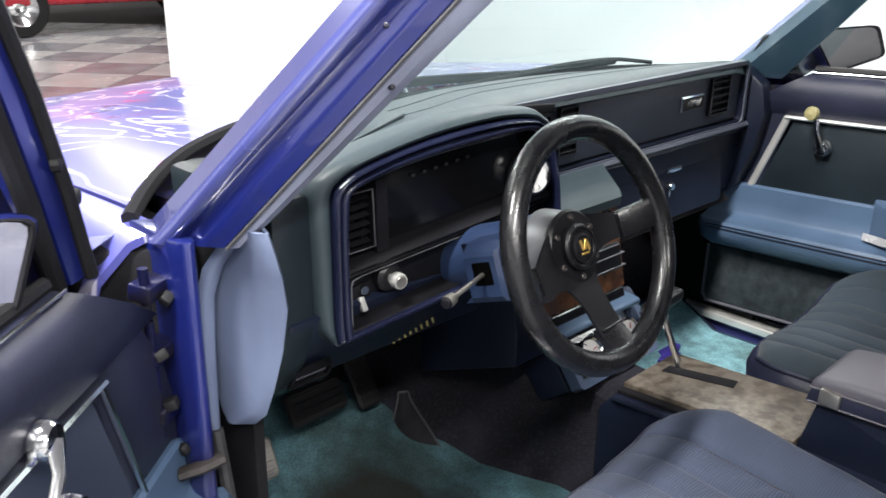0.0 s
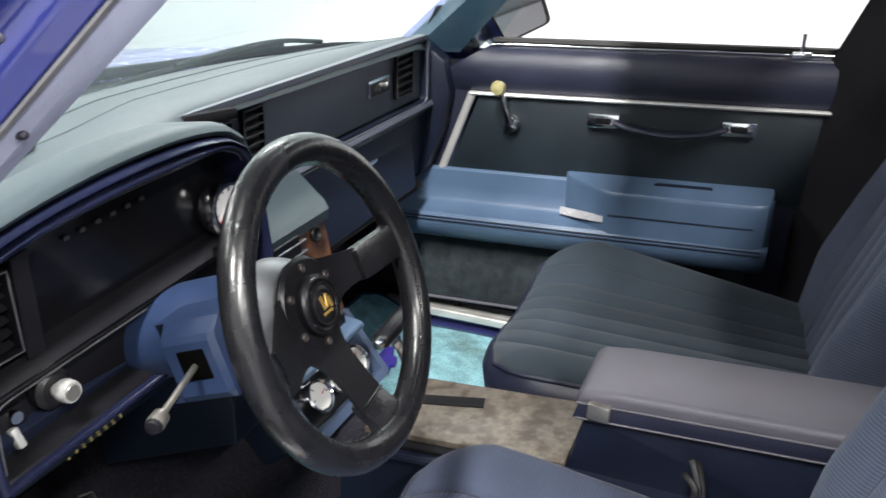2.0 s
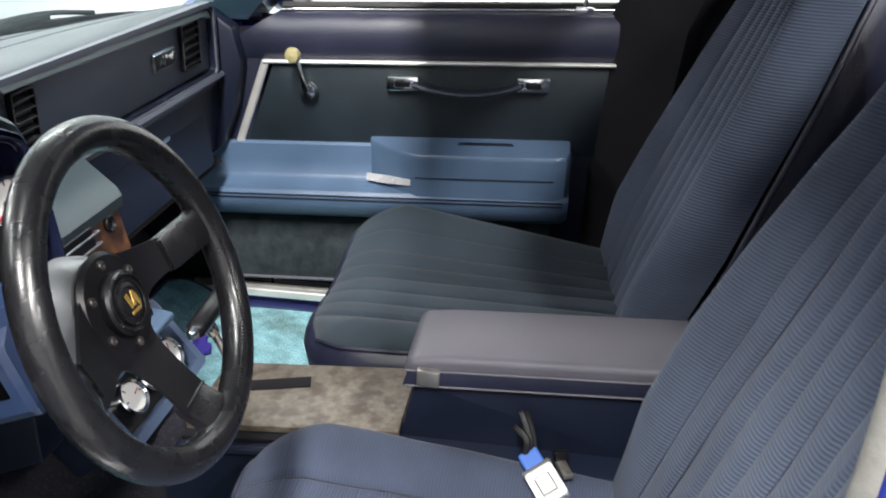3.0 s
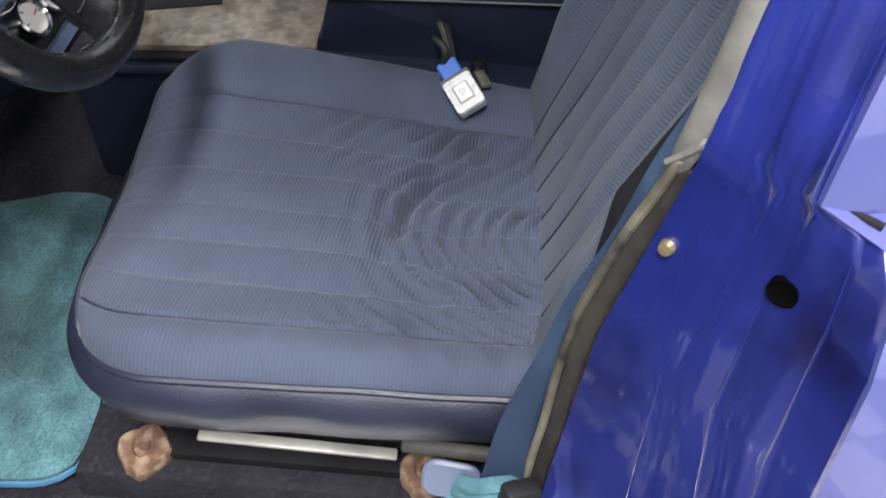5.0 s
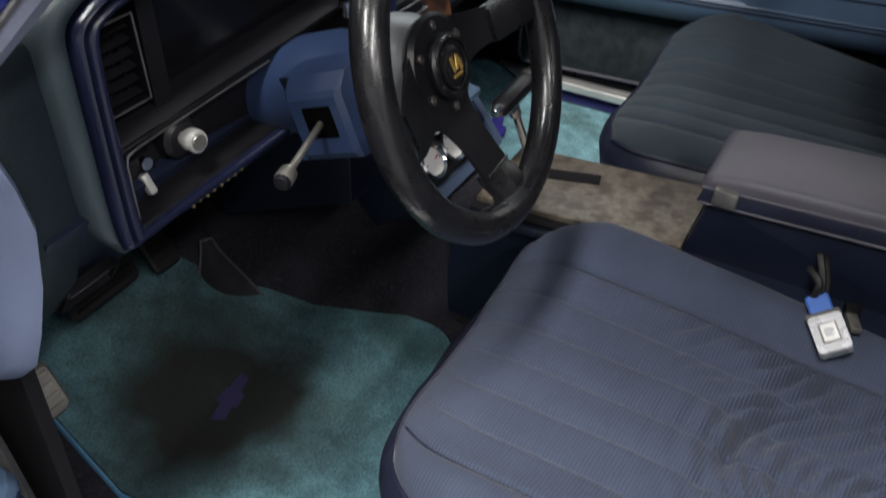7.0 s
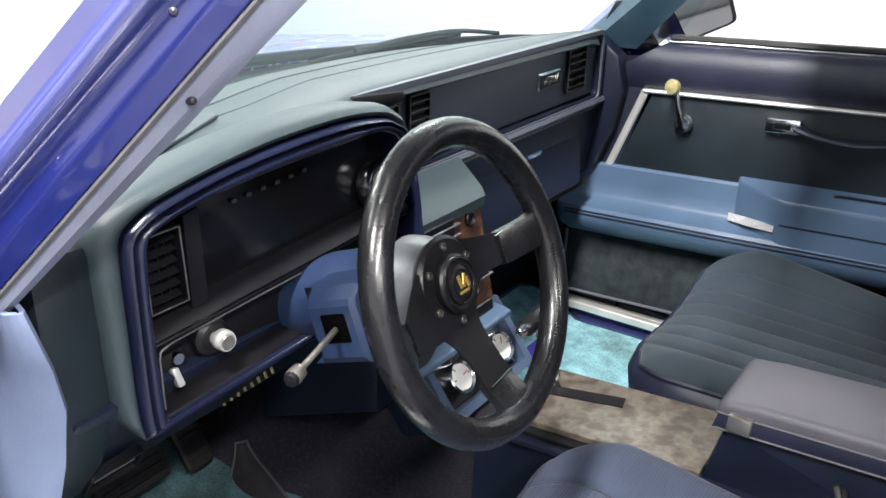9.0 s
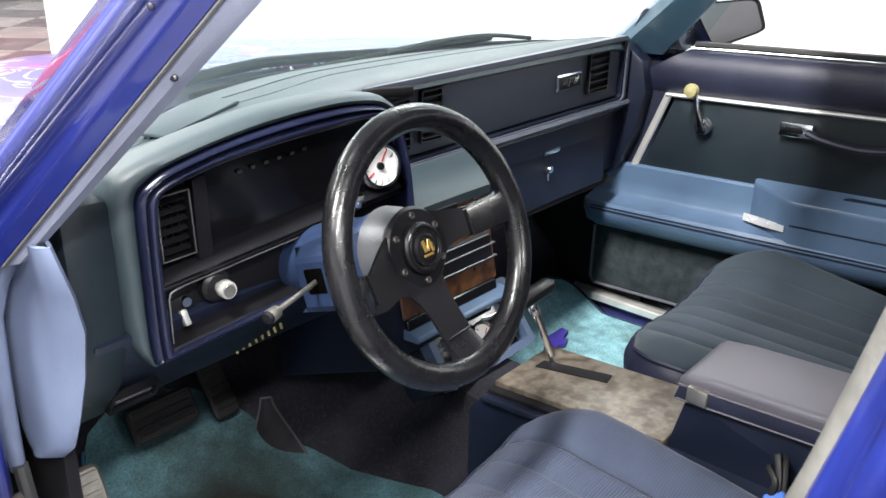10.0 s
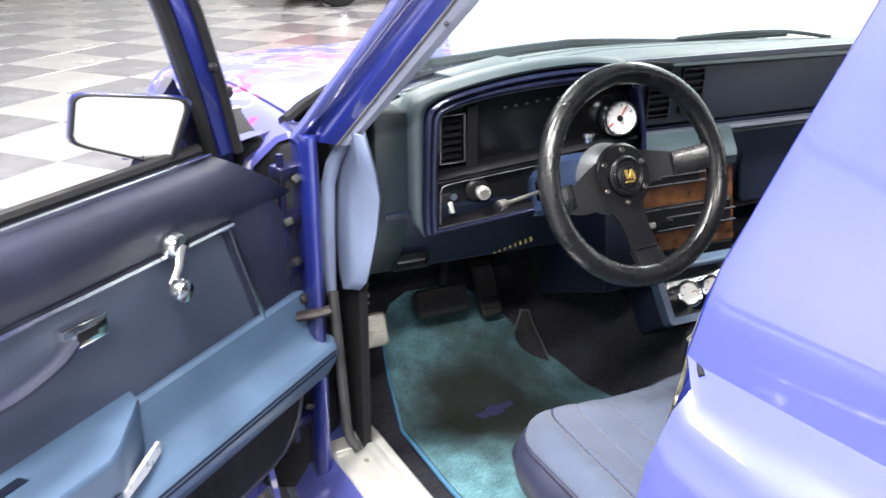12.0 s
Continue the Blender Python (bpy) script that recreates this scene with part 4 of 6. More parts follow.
part("cluster_divider", loft([[pod(u, v, d) for u, v in ((-0.131, -0.020), (-0.1125, -0.022), (-0.101, 0.076), (-0.118, 0.074))] for d in (-0.036, -0.014, -0.011)]), black, dash)
faint_mark = material("faint_mark", (0.016, 0.016, 0.018), 0.6)
knob_grey = material("knob_grey", (0.33, 0.33, 0.32), 0.4, 0.2, 0.2, 40, 0.2, 200)
# dim dial marks behind the lens
for k in range(6):
    part("dial_mark", in_pod(box((0, 0, 0), (0.006, 0.004, 0.001), bevel=0), -0.05 + 0.019 * k, 0.060, -0.0255), faint_mark, dash)
VENT_BL, VENT_BR, VENT_TR, VENT_TL = (-0.1735, -0.0075), (-0.1325, -0.0095), (-0.1245, 0.066), (-0.1635, 0.068)


def vent_at(a, b, d):
    """A place in the pod's leaning air vent: a across, b up, d out."""
    lo = (lerp(VENT_BL[0], VENT_BR[0], a), lerp(VENT_BL[1], VENT_BR[1], a))
    hi = (lerp(VENT_TL[0], VENT_TR[0], a), lerp(VENT_TL[1], VENT_TR[1], a))
    return pod(lerp(lo[0], hi[0], b), lerp(lo[1], hi[1], b), d)


vt = part("vent", loft([[vent_at(a, b, d) for a, b in ((0, 0), (1, 0), (1, 1), (0, 1))] for d in (-0.0345, -0.031)]), dull_black, dash, "black air vent at the pod's end")
part("frame_line", tube([vent_at(a, b, -0.011) for a, b in ((0, 0), (0.5, 0), (1, 0), (1, 0.5), (1, 1), (0.5, 1), (0, 1), (0, 0.5))], 0.0010, 6, closed=True), line_grey, vt, "thin bright vent edge")
for a0, b0, a1, b1 in ((-0.03, -0.02, 1.03, -0.02), (1.04, -0.02, 1.04, 1.02), (1.03, 1.02, -0.03, 1.02), (-0.04, 1.02, -0.04, -0.02)):
    part("vent_frame", loft([[vent_at(a0, b0, d), vent_at(a1, b1, d), vent_at(lerp(a1, 0.5, 0.10), lerp(b1, 0.5, 0.06), d), vent_at(lerp(a0, 0.5, 0.10), lerp(b0, 0.5, 0.06), d)] for d in (-0.034, -0.0125)]), black, vt)
for k in range(6):
    b0 = 0.10 + 0.155 * k
    part("slat", loft([[vent_at(a, b0 - 0.035, -0.017), vent_at(a, b0 - 0.020, -0.0145 - 0.004 * (2 * a - 1) ** 2), vent_at(a, b0 + 0.055, -0.030), vent_at(a, b0 + 0.035, -0.031)] for a in (0.06, 0.25, 0.5, 0.75, 0.94)]), black, vt)
for k in range(3):
    part("vane", loft([[vent_at(0.27 + 0.23 * k + da, b, d) for da, d in ((0, -0.031), (0, -0.024), (0.03, -0.024), (0.03, -0.031))] for b in (0.03, 0.97)]), dull_black, vt)
sw = part("switch_panel", loft([[pod(u, v, d) for u, v in ((-0.190, -0.112), (0.06, -0.112), (0.06, -0.036), (-0.181, -0.036))] for d in (-0.034, -0.026)]), black, dash, "black switch panel")
part("panel_rim", tube([pod(p.x, p.y, -0.006) for p in spline([(-0.188, -0.104, 0), (-0.1815, -0.060, 0), (-0.179, -0.048, 0), (-0.170, -0.0415, 0), (-0.12, -0.0405, 0), (0.05, -0.041, 0)], 5)], 0.0011, 6), line_grey, sw)
kn = part("headlight_knob", lathe([(0.005, -0.03), (0.0055, 0.008), (0.0105, 0.010), (0.0112, 0.013), (0.0112, 0.024), (0.010, 0.027), (0, 0.027)], pod_m @ pose(-0.110, -0.066, -0.024, 0, 0, 0), 24), knob_grey, dash, "worn ribbed headlight knob")
part("knob_face", lathe([(0, 0.0285), (0.0075, 0.0285), (0.0083, 0.027), (0.0083, 0.025)], pod_m @ pose(-0.110, -0.066, -0.024), 20), worn_metal, kn)
part("knob_bezel", lathe([(0.020, -0.028), (0.020, -0.016), (0.015, -0.012), (0.006, -0.014)], pod_m @ pose(-0.117, -0.061, 0.004), 20), black, dash)
tg = part("toggle_switch", in_pod(box((0, 0, 0), (0.034, 0.034, 0.008), bevel=0.002), -0.162, -0.076, -0.024), black, dash)
part("toggle_lever", in_pod(box((0, 0, 0), (0.008, 0.020, 0.010), bevel=0.002), -0.165, -0.082, -0.012, -20), knob_grey, tg, "pale toggle lever")
part("toggle_bushing", in_pod(lathe([(0, 0.004), (0.006, 0.004), (0.007, 0), (0.007, -0.004)], Matrix.Identity(4), 12), -0.157, -0.066, -0.018), chrome, tg)
# lower left dash
part("knee_panel", prism([(0.165, 0.815), (0.20, 0.76), (0.235, 0.715), (0.26, 0.675), (0.275, 0.668), (0.36, 0.70), (0.36, 0.83)], -0.69, -0.19, "x", 0.005), navy, dash, "navy knee panel")
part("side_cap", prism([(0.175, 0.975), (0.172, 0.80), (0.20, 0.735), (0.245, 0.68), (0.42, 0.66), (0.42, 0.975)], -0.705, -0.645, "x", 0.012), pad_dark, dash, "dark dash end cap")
fv = part("side_vent", slab(facing((-0.622, 0.236, 0.703), (0, -0.85, -0.52)), 0.060, 0.028, 0.006, 0.004), dull_black, dash)
part("vent_lip", ring_frame(facing((-0.622, 0.234, 0.703), (0, -0.85, -0.52)), 0.066, 0.034, 0.004, 0.010, 0.005), black, fv)
part("vent_bar", box((-0.622, 0.228, 0.703), (0.05, 0.004, 0.006), (-30, 0, 0), 0.001), grey_lid, fv)
for k in range(8):
    part("yellow_tick", box((-0.446 + 0.0092 * k, 0.260 - 0.0028 * k, 0.681 + 0.0029 * k), (0.0035, 0.003, 0.012 - 0.001 * (k % 2)), (-35, 10, 0), 0.0005, 1), yellow_mark, dash)
part("under_dash_tray", prism([(0.28, 0.68), (0.42, 0.66), (0.56, 0.64), (0.56, 0.72), (0.34, 0.72)], -0.66, 0.62), dull_black, dash)
# aftermarket gauge on the pod
gc = Vector((-0.283, 0.140, 0.938))
gn = Vector((-0.22, -0.95, 0.18)).normalized()
tach = thing("tachometer", gc, "chrome ringed white gauge in a black cup", "gauge")
gm = facing(gc, gn) @ Matrix.Diagonal((0.80, 0.80, 0.9, 1))
part("cup", lathe([(0, -0.062), (0.020, -0.062), (0.034, -0.05), (0.036, -0.004), (0.034, 0.0)], gm, 28), black, tach)
part("bezel", lathe([(0.034, -0.016), (0.039, -0.014), (0.040, -0.004), (0.039, 0.008), (0.036, 0.012), (0.032, 0.012), (0.029, 0.005)], gm, 32), chrome, tach, "chrome bezel")
part("dial", lathe([(0, 0.0045), (0.0315, 0.0045), (0.032, 0.002)], gm, 32), white_face, tach, "white dial")
part("needle_hub", lathe([(0, 0.009), (0.006, 0.009), (0.007, 0.0045)], gm, 14), black, tach)
for a, r0, r1, mt in ((60, 0.008, 0.027, red_mark), (215, 0.016, 0.028, red_mark)):
    b = box(((r0 + r1) / 2, 0, 0.0055), (r1 - r0, 0.0025, 0.001), bevel=0)
    b.transform(gm @ pose(0, 0, 0, 0, 0, a))
    part("needle", b, mt, tach, "red needle")
for k in range(11):
    b = box((0.0265, 0, 0.0052), (0.005, 0.0012, 0.0008), bevel=0)
    b.transform(gm @ pose(0, 0, 0, 0, 0, 30 + 27 * k))
    part("tick", b, black, tach)

# centre stack
stack = thing("centre_stack", (-0.03, 0.25, 0.6), "blue centre stack with radio and wood trim", "console")
part("ledge", loft([[(x0 + k * (y - 0.19), y, z) for y, z in ((0.29, 0.862), (0.27, 0.862), (0.200, 0.838), (0.190, 0.828), (0.192, 0.812), (0.29, 0.81))] for x0, k in ((-0.27, 0.0), (0.034, 0.6))]), pad, stack, "slate blue ledge")
part("stack_box", prism([(0.203, 0.82), (0.170, 0.66), (0.170, 0.60), (0.40, 0.50), (0.40, 0.82)], -0.26, 0.030, "x", 0.005), navy, stack)


def on_stack(u, v, w, h, d, mat, name, parent, label="", r=0.004):
    """A plate on the sloping stack face: u across, v down from the ledge."""
    n = Vector((0, -0.978, 0.21))
    c = Vector((u - 0.07, 0.2005 - 0.21 * v, 0.806 - 0.978 * v))
    return part(name, slab(facing(c, n), w, h, d, r, min(0.002, d * 0.4)), mat, parent, label)


wd = on_stack(-0.015, 0.062, 0.235, 0.165, 0.004, wood, "wood_trim", stack, "dark brown wood trim plate")
for nm, u, v, w, h, lab in (("tape_unit", -0.055, 0.006, 0.150, 0.034, "black tape unit with chrome stripes"), ("radio", -0.010, 0.084, 0.205, 0.050, "black radio with chrome stripes and buttons")):
    un = on_stack(u, v, w, h, 0.010, black, nm, stack, lab)
    for dv, k, dw in ((-0.40, 0.0, 0.96), (-0.05, 0.03, 0.80), (0.40, 0.02, 0.90)):
        on_stack(u + k, v + dv * h, w * dw, 0.0022, 0.0125, line_grey, "stripe", un, "", 0.001)
    for k in range(3):
        on_stack(u - w * 0.42 + 0.020 * k, v + h * 0.14, 0.014, h * 0.22, 0.015, knob_grey if k == 0 else black, "push_button", un, "", 0.002)
part("control_ring", lathe([(0.008, 0.0), (0.012, 0.002), (0.0125, 0.006), (0.010, 0.008), (0.007, 0.004), (0, 0.003)], facing((-0.003, 0.197, 0.799), (0, -0.978, 0.21)), 20), black, wd, "round black control ring")
on_stack(-0.015, 0.156, 0.225, 0.022, 0.006, lens_black, "climate_panel", stack, "black climate control strip")
part("stack_lip", prism([(0.175, 0.650), (0.140, 0.645), (0.137, 0.639), (0.140, 0.633), (0.18, 0.63)], -0.20, 0.045, "x", 0.003), blue_plastic, stack)

# lower gauge pod
column_frame = material("pod_blue", (0.045, 0.066, 0.115), 0.42, 0, 0.12, 7, 0.12, 800)
gp = thing("gauge_pod", (-0.02, 0.15, 0.5), "blue angled pod holding three chrome gauges", "gauge pod")
gpn = Vector((-0.05, -0.80, 0.60)).normalized()
gpm = facing((-0.012, 0.148, 0.572), gpn)
gpx = Vector((1, 0.10, -0.06)).normalized()
gpy = gpn.cross(gpx).normalized()
gpx = gpy.cross(gpn).normalized()
gpm = Matrix((gpx, gpy, gpn)).transposed().to_4x4()
gpm.translation = (-0.004, 0.163, 0.570)
part("frame", ring_frame(gpm @ pose(-0.018, 0.008, -0.012), 0.226, 0.130, 0.014, 0.026, 0.010), column_frame, gp, "light blue pod frame")
part("pod_body", placed(box((0, 0, 0), (0.220, 0.124, 0.09), bevel=0.01), gpm @ pose(-0.018, 0.008, -0.066)), navy, gp)
part("back_plate", slab(gpm @ pose(-0.018, 0.008, -0.020), 0.208, 0.113, 0.004, 0.006), black, gp)
part("wood_strip", slab(gpm @ pose(-0.018, 0.049, -0.016), 0.194, 0.022, 0.004, 0.003), wood, gp, "brown wood strip")
part("chrome_panel", slab(gpm @ pose(-0.018, 0.022, -0.016), 0.194, 0.030, 0.006, 0.004), chrome, gp, "polished gauge panel")
part("panel_edge", placed(box((0, 0, 0), (0.194, 0.003, 0.012), bevel=0.001), gpm @ pose(-0.018, 0.036, -0.008)), chrome, gp)
for u in (-0.066, -0.010, 0.046):
    m = gpm @ pose(u, -0.004, 0.006) @ Matrix.Scale(0.735, 4)
    g = part("gauge", lathe([(0, -0.03), (0.032, -0.03), (0.034, 0.0), (0.034, 0.004)], m, 26), chrome, gp)
    part("bezel", lathe([(0.030, 0.0), (0.0355, 0.002), (0.0365, 0.008), (0.033, 0.012), (0.028, 0.008)], m, 28), chrome, g)
    part("dial", lathe([(0, 0.0062), (0.029, 0.0062), (0.029, 0.004)], m, 26), white_face, g, "white dial")
    for a, col in ((40 + u * 400, red_mark), (120, black), (0, black), (180, black)):
        b = box((0.014, 0, 0.0072), (0.016 if col is red_mark else 0.006, 0.0022, 0.0008), bevel=0)
        if col is black:
            b.transform(Matrix.Translation((0.009, 0, 0)))
        b.transform(m @ pose(0, 0, 0, 0, 0, a))
        part("needle" if col is red_mark else "tick", b, col, g)

# ---- steering ----
boss_grey = material("satin_grey_boss", (0.11, 0.115, 0.122), 0.36, 0.5, 0.2, 14, 0.15, 300)
col = thing("steering_column", (-0.40, 0.10, 0.86), "blue plastic steering column with stalk", "steering column")
axis = Vector((0.011, -1, 0.375)).normalized()
hub_at = Vector((-0.3854, -0.0545, 0.9073)) - axis * 0.030
cm = facing(hub_at, axis)


def along(d, u=0.0, v=0.0):
    """A place on the column: d metres behind the wheel's hub plate."""
    return cm @ Vector((u, v, -d))


part("collar", lathe([(0.030, -0.048), (0.047, -0.050), (0.050, -0.056), (0.050, -0.064), (0.046, -0.068)], cm, 32), column_blue, col)
part("shroud", loft([[cm @ Vector((x * k, y * k + oy, -d)) for x, y in rounded(0.100, 0.096, 0.044, 8)] for d, k, oy in ((0.060, 0.80, 0.0), (0.066, 0.95, 0.0), (0.112, 0.96, 0.0), (0.116, 0.985, 0.0), (0.165, 0.99, 0), (0.170, 0.955, 0), (0.21, 0.95, 0), (0.215, 0.92, 0.0), (0.27, 0.90, 0))]), column_blue, col, "blue column shroud", sharp=40)
bx = part("stalk_housing", loft([[cm @ Vector((x, y, -d)) for x, y in ((-0.020, 0.036), (-0.078, 0.034), (-0.096 + i, 0.024), (-0.099 + i, 0.018), (-0.099 + i, -0.034), (-0.092, -0.042), (-0.020, -0.050))] for d, i in ((0.046, 0.006), (0.050, 0.0), (0.104, 0.0), (0.112, 0.008), (0.124, 0.030))]), column_blue, col, "boxy blue stalk housing", sharp=25)
part("stalk_slot", placed(box((0, 0, 0), (0.004, 0.030, 0.032), bevel=0.002), cm @ pose(-0.0985, -0.004, -0.075)), hole_black, bx)
tip = Vector((-0.572, 0.018, 0.861))
root = cm @ Vector((-0.096, -0.004, -0.075))
st = part("stalk", tube([root, lerp(root, tip, 0.55), lerp(root, tip, 0.80), lerp(root, tip, 0.84), lerp(root, tip, 0.97), tip], [0.0032, 0.0030, 0.0032, 0.0075, 0.0082, 0.0070], 12), worn_metal, col, "grey metal turn stalk")
part("stalk_end", lathe([(0, 0.004), (0.006, 0.003), (0.0075, 0), (0.0075, -0.004)], facing(tip, tip - root), 14), black, st)
part("hazard_knob", lathe([(0.006, 0), (0.006, 0.008), (0.010, 0.010), (0.010, 0.016), (0, 0.017)], facing(cm @ Vector((0.0, 0.060, -0.085)), (0, 0, 1)), 14), chrome, col)

wheel = thing("steering_wheel", hub_at, "black leather three-spoke sport steering wheel", "steering wheel")
R = 0.1469
ring = []
for k in range(72):
    a = 2 * math.pi * k / 72
    ring.append(cm @ Vector((R * math.cos(a), R * math.sin(a), 0.030)))
part("rim", tube(ring, 0.0158, 14, closed=True), leather, wheel, "glossy worn black leather rim")


def wheel_pt(u, v, d):
    return cm @ Vector((u, v, d))


def dish(u, v):
    """The plate rises from the hub to the rim."""
    return -0.007 + 0.033 * min(1.0, max(0.0, (math.hypot(u, v) - 0.045) / 0.085))


web = spline([(0.112, 0.024, 0), (0.084, 0.027, 0), (0.045, 0.034, 0), (0.008, 0.042, 0), (-0.022, 0.034, 0), (-0.060, 0.016, 0), (-0.092, -0.001, 0), (-0.120, -0.014, 0)], 4)
web += spline([(-0.120, -0.042, 0), (-0.085, -0.047, 0), (-0.052, -0.044, 0), (-0.032, -0.050, 0), (-0.019, -0.075, 0), (-0.016, -0.118, 0)], 4)
web += spline([(0.030, -0.118, 0), (0.027, -0.075, 0), (0.030, -0.042, 0), (0.050, -0.014, 0), (0.080, -0.007, 0), (0.112, -0.008, 0)], 4)
b = bmesh.new()
lo = [b.verts.new((p.x, p.y, -0.002)) for p in web]
hi = [b.verts.new((p.x, p.y, 0.002)) for p in web]
b.faces.new(hi)
b.faces.new(lo[::-1])
for k in range(len(web)):
    b.faces.new((lo[k], lo[(k + 1) % len(web)], hi[(k + 1) % len(web)], hi[k]))
bmesh.ops.triangulate(b, faces=[f for f in b.faces if len(f.verts) > 4])
for v in b.verts:
    v.co = wheel_pt(v.co.x, v.co.y, v.co.z + dish(v.co.x, v.co.y))
part("spoke_plate", b, black, wheel, "black flat three-spoke plate")


def wrap(a, w1, r0):
    """The leather wrapped end of a spoke."""
    m = cm @ pose(0, 0, -0.003, 0, 0, a)
    b = loft([[m @ Vector((r, s * w, z + dz)) for s, dz in ((-1, -0.006), (-0.6, -0.008), (0.6, -0.008), (1, -0.006), (1, 0.006), (0.6, 0.008), (-0.6, 0.008), (-1, 0.006))] for r, w, z in ((r0, w1 * 1.02, 0.002 + 0.30 * (r0 - 0.06)), (r0 + 0.008, w1 * 1.10, 0.006 + 0.30 * (r0 - 0.06)), (0.126, w1 * 1.12, 0.028), (R - 0.010, w1 * 1.30, 0.032), (R - 0.002, w1 * 1.75, 0.033))])
    w = part("spoke_wrap", b, leather, wheel, "leather wrapped spoke end")
    part("stitch", tube([m @ Vector((r0 + 0.001, s * w1 * 1.0, 0.011 + 0.30 * (r0 - 0.06))) for s in (-1, 0, 1)], 0.0013, 6), black, w)


wrap(6, 0.0165, 0.080)
wrap(190, 0.0175, 0.104)
wrap(-86, 0.0205, 0.106)
# stitches along the inner side of the rim, from the far spoke down
for k in range(46):
    a0 = radians(-70 + 1.5 * k)
    e = cm.to_3x3() @ Vector((math.cos(a0), math.sin(a0), 0))
    f = cm.to_3x3() @ Vector((0, 0, 1))
    g = cm.to_3x3() @ Vector((-math.sin(a0), math.cos(a0), 0))
    c0 = cm @ Vector((R * math.cos(a0), R * math.sin(a0), 0.030)) - e * 0.0118 + f * 0.0106
    part("rim_stitch", tube([c0 - (e - f) * 0.0026 - g * 0.0008, c0 + (e + f) * 0.0004, c0 + (e - f) * -0.0004 + (e * 0.7 + f * 0.7) * 0.0012, c0 + (e + f) * 0.0 + (e * 0.9 + f * 0.6) * 0.0030 + g * 0.0008], 0.0007, 5), leather, wheel)
cmh = cm @ pose(0, 0, -0.013)
part("hub_plate", lathe([(0.030, 0.002), (0.047, 0.004), (0.050, 0.008), (0.046, 0.012), (0.028, 0.013)], cmh, 32), black, wheel)
part("hub_boss", lathe([(0.036, -0.009), (0.046, -0.014), (0.052, -0.030), (0.055, -0.046), (0.050, -0.052), (0, -0.052)], cm, 32), boss_grey, wheel, "rubber hub boss")
hb = part("horn_button", lathe([(0.030, 0.012), (0.030, 0.020), (0.027, 0.023), (0.024, 0.021), (0.022, 0.021), (0.018, 0.024), (0, 0.025)], cmh, 32), black, wheel, "black horn button with gold emblem")
for r0 in (0.0135, 0.0205, 0.0265):
    part("button_ring", lathe([(r0 - 0.0012, 0.0245), (r0 - 0.0006, 0.0258 - 0.12 * (r0 - 0.0135)), (r0 + 0.0006, 0.0258 - 0.12 * (r0 - 0.0135)), (r0 + 0.0012, 0.0220)], cmh, 32), leather, hb)
gold = material("gold_emblem", (0.55, 0.36, 0.10), 0.3, 0.8, 0.1, 40)
for dx, dy, w, h, r in ((-0.004, 0.002, 0.005, 0.014, 12), (0.003, 0.002, 0.005, 0.014, -18), (0.008, -0.001, 0.004, 0.011, 10), (0.0, -0.009, 0.016, 0.003, 0)):
    b = box((0, 0, 0), (w, h, 0.0015), bevel=0.0005, seg=1)
    b.transform(cmh @ pose(dx, dy, 0.0257, 0, 0, r))
    part("emblem", b, gold, hb)
hub_bolt = material("dark_bolt", (0.10, 0.09, 0.085), 0.4, 0.8, 0.3, 40)
for k in range(6):
    m = cmh @ pose(0.0385 * math.cos(radians(90 + 60 * k)), 0.0385 * math.sin(radians(90 + 60 * k)), 0.012)
    part("bolt", lathe([(0.0045, 0), (0.0045, 0.003), (0.003, 0.004), (0, 0.003)], m, 10), hub_bolt, wheel)

# ---- console between the seats ----
cons = thing("centre_console", (0.02, -0.2, 0.45), "navy console with burl plate and armrest box", "console")
part("base", prism([(0.10, 0.30), (0.10, 0.50), (0.075, 0.532), (-0.23, 0.556), (-0.60, 0.556), (-0.60, 0.30)], -0.118, 0.10, "x", 0.006), navy, cons, "navy plastic console base")
part("base_ridge", tube([(-0.119, 0.07, 0.531), (-0.119, -0.24, 0.553)], 0.006, 8), navy, cons)
pl = part("plate", prism([(0.075, 0.532), (0.075, 0.546), (-0.222, 0.568), (-0.222, 0.555)], -0.084, 0.078, "x", 0.002), plate, cons, "brown burl look shifter plate")
part("plate_edge", box((-0.094, -0.075, 0.546), (0.018, 0.300, 0.008), (-4.2, 0, 0), 0.002), dull_black, pl)
part("slot", placed(prism([(-0.006, 0.05), (0.020, 0.05), (0.042, -0.068), (0.016, -0.074)], -0.002, 0.0025, "z", 0.0008), pose(0, 0, 0.5512, -4.2)), dull_black, pl, "dark shifter slot")
shift = thing("shift_lever", (0.005, 0.02, 0.55), "chrome shift lever with black T handle", "lever")
part("rod", tube(spline([(0.027, 0.031, 0.540), (0.014, 0.050, 0.600), (-0.006, 0.064, 0.664)], 4), [0.0062] * 8 + [0.0055], 10), chrome, shift)
part("rod_collar", lathe([(0.0075, 0), (0.0095, 0.004), (0.0095, 0.018), (0.008, 0.022)], facing((0.001, 0.060, 0.640), (-0.28, 0.22, 0.92)), 14), chrome, shift)
part("t_handle", loft([[Vector((x, 0.066 - 0.06 * (x + 0.058), 0.670 + 0.13 * (x + 0.058))) + Vector((0, a * k, b * k)) for a, b in rounded(0.026, 0.022, 0.008, 3)] for x, k in ((-0.050, 0.75), (-0.046, 1.0), (0.030, 1.08), (0.036, 0.9))]), black, shift, "black T handle")
part("handle_cap", lathe([(0, 0.012), (0.006, 0.011), (0.009, 0.006), (0.009, -0.004)], facing((-0.050, 0.066, 0.671), (-1, 0.06, -0.13)), 14), chrome, shift, "chrome cap")
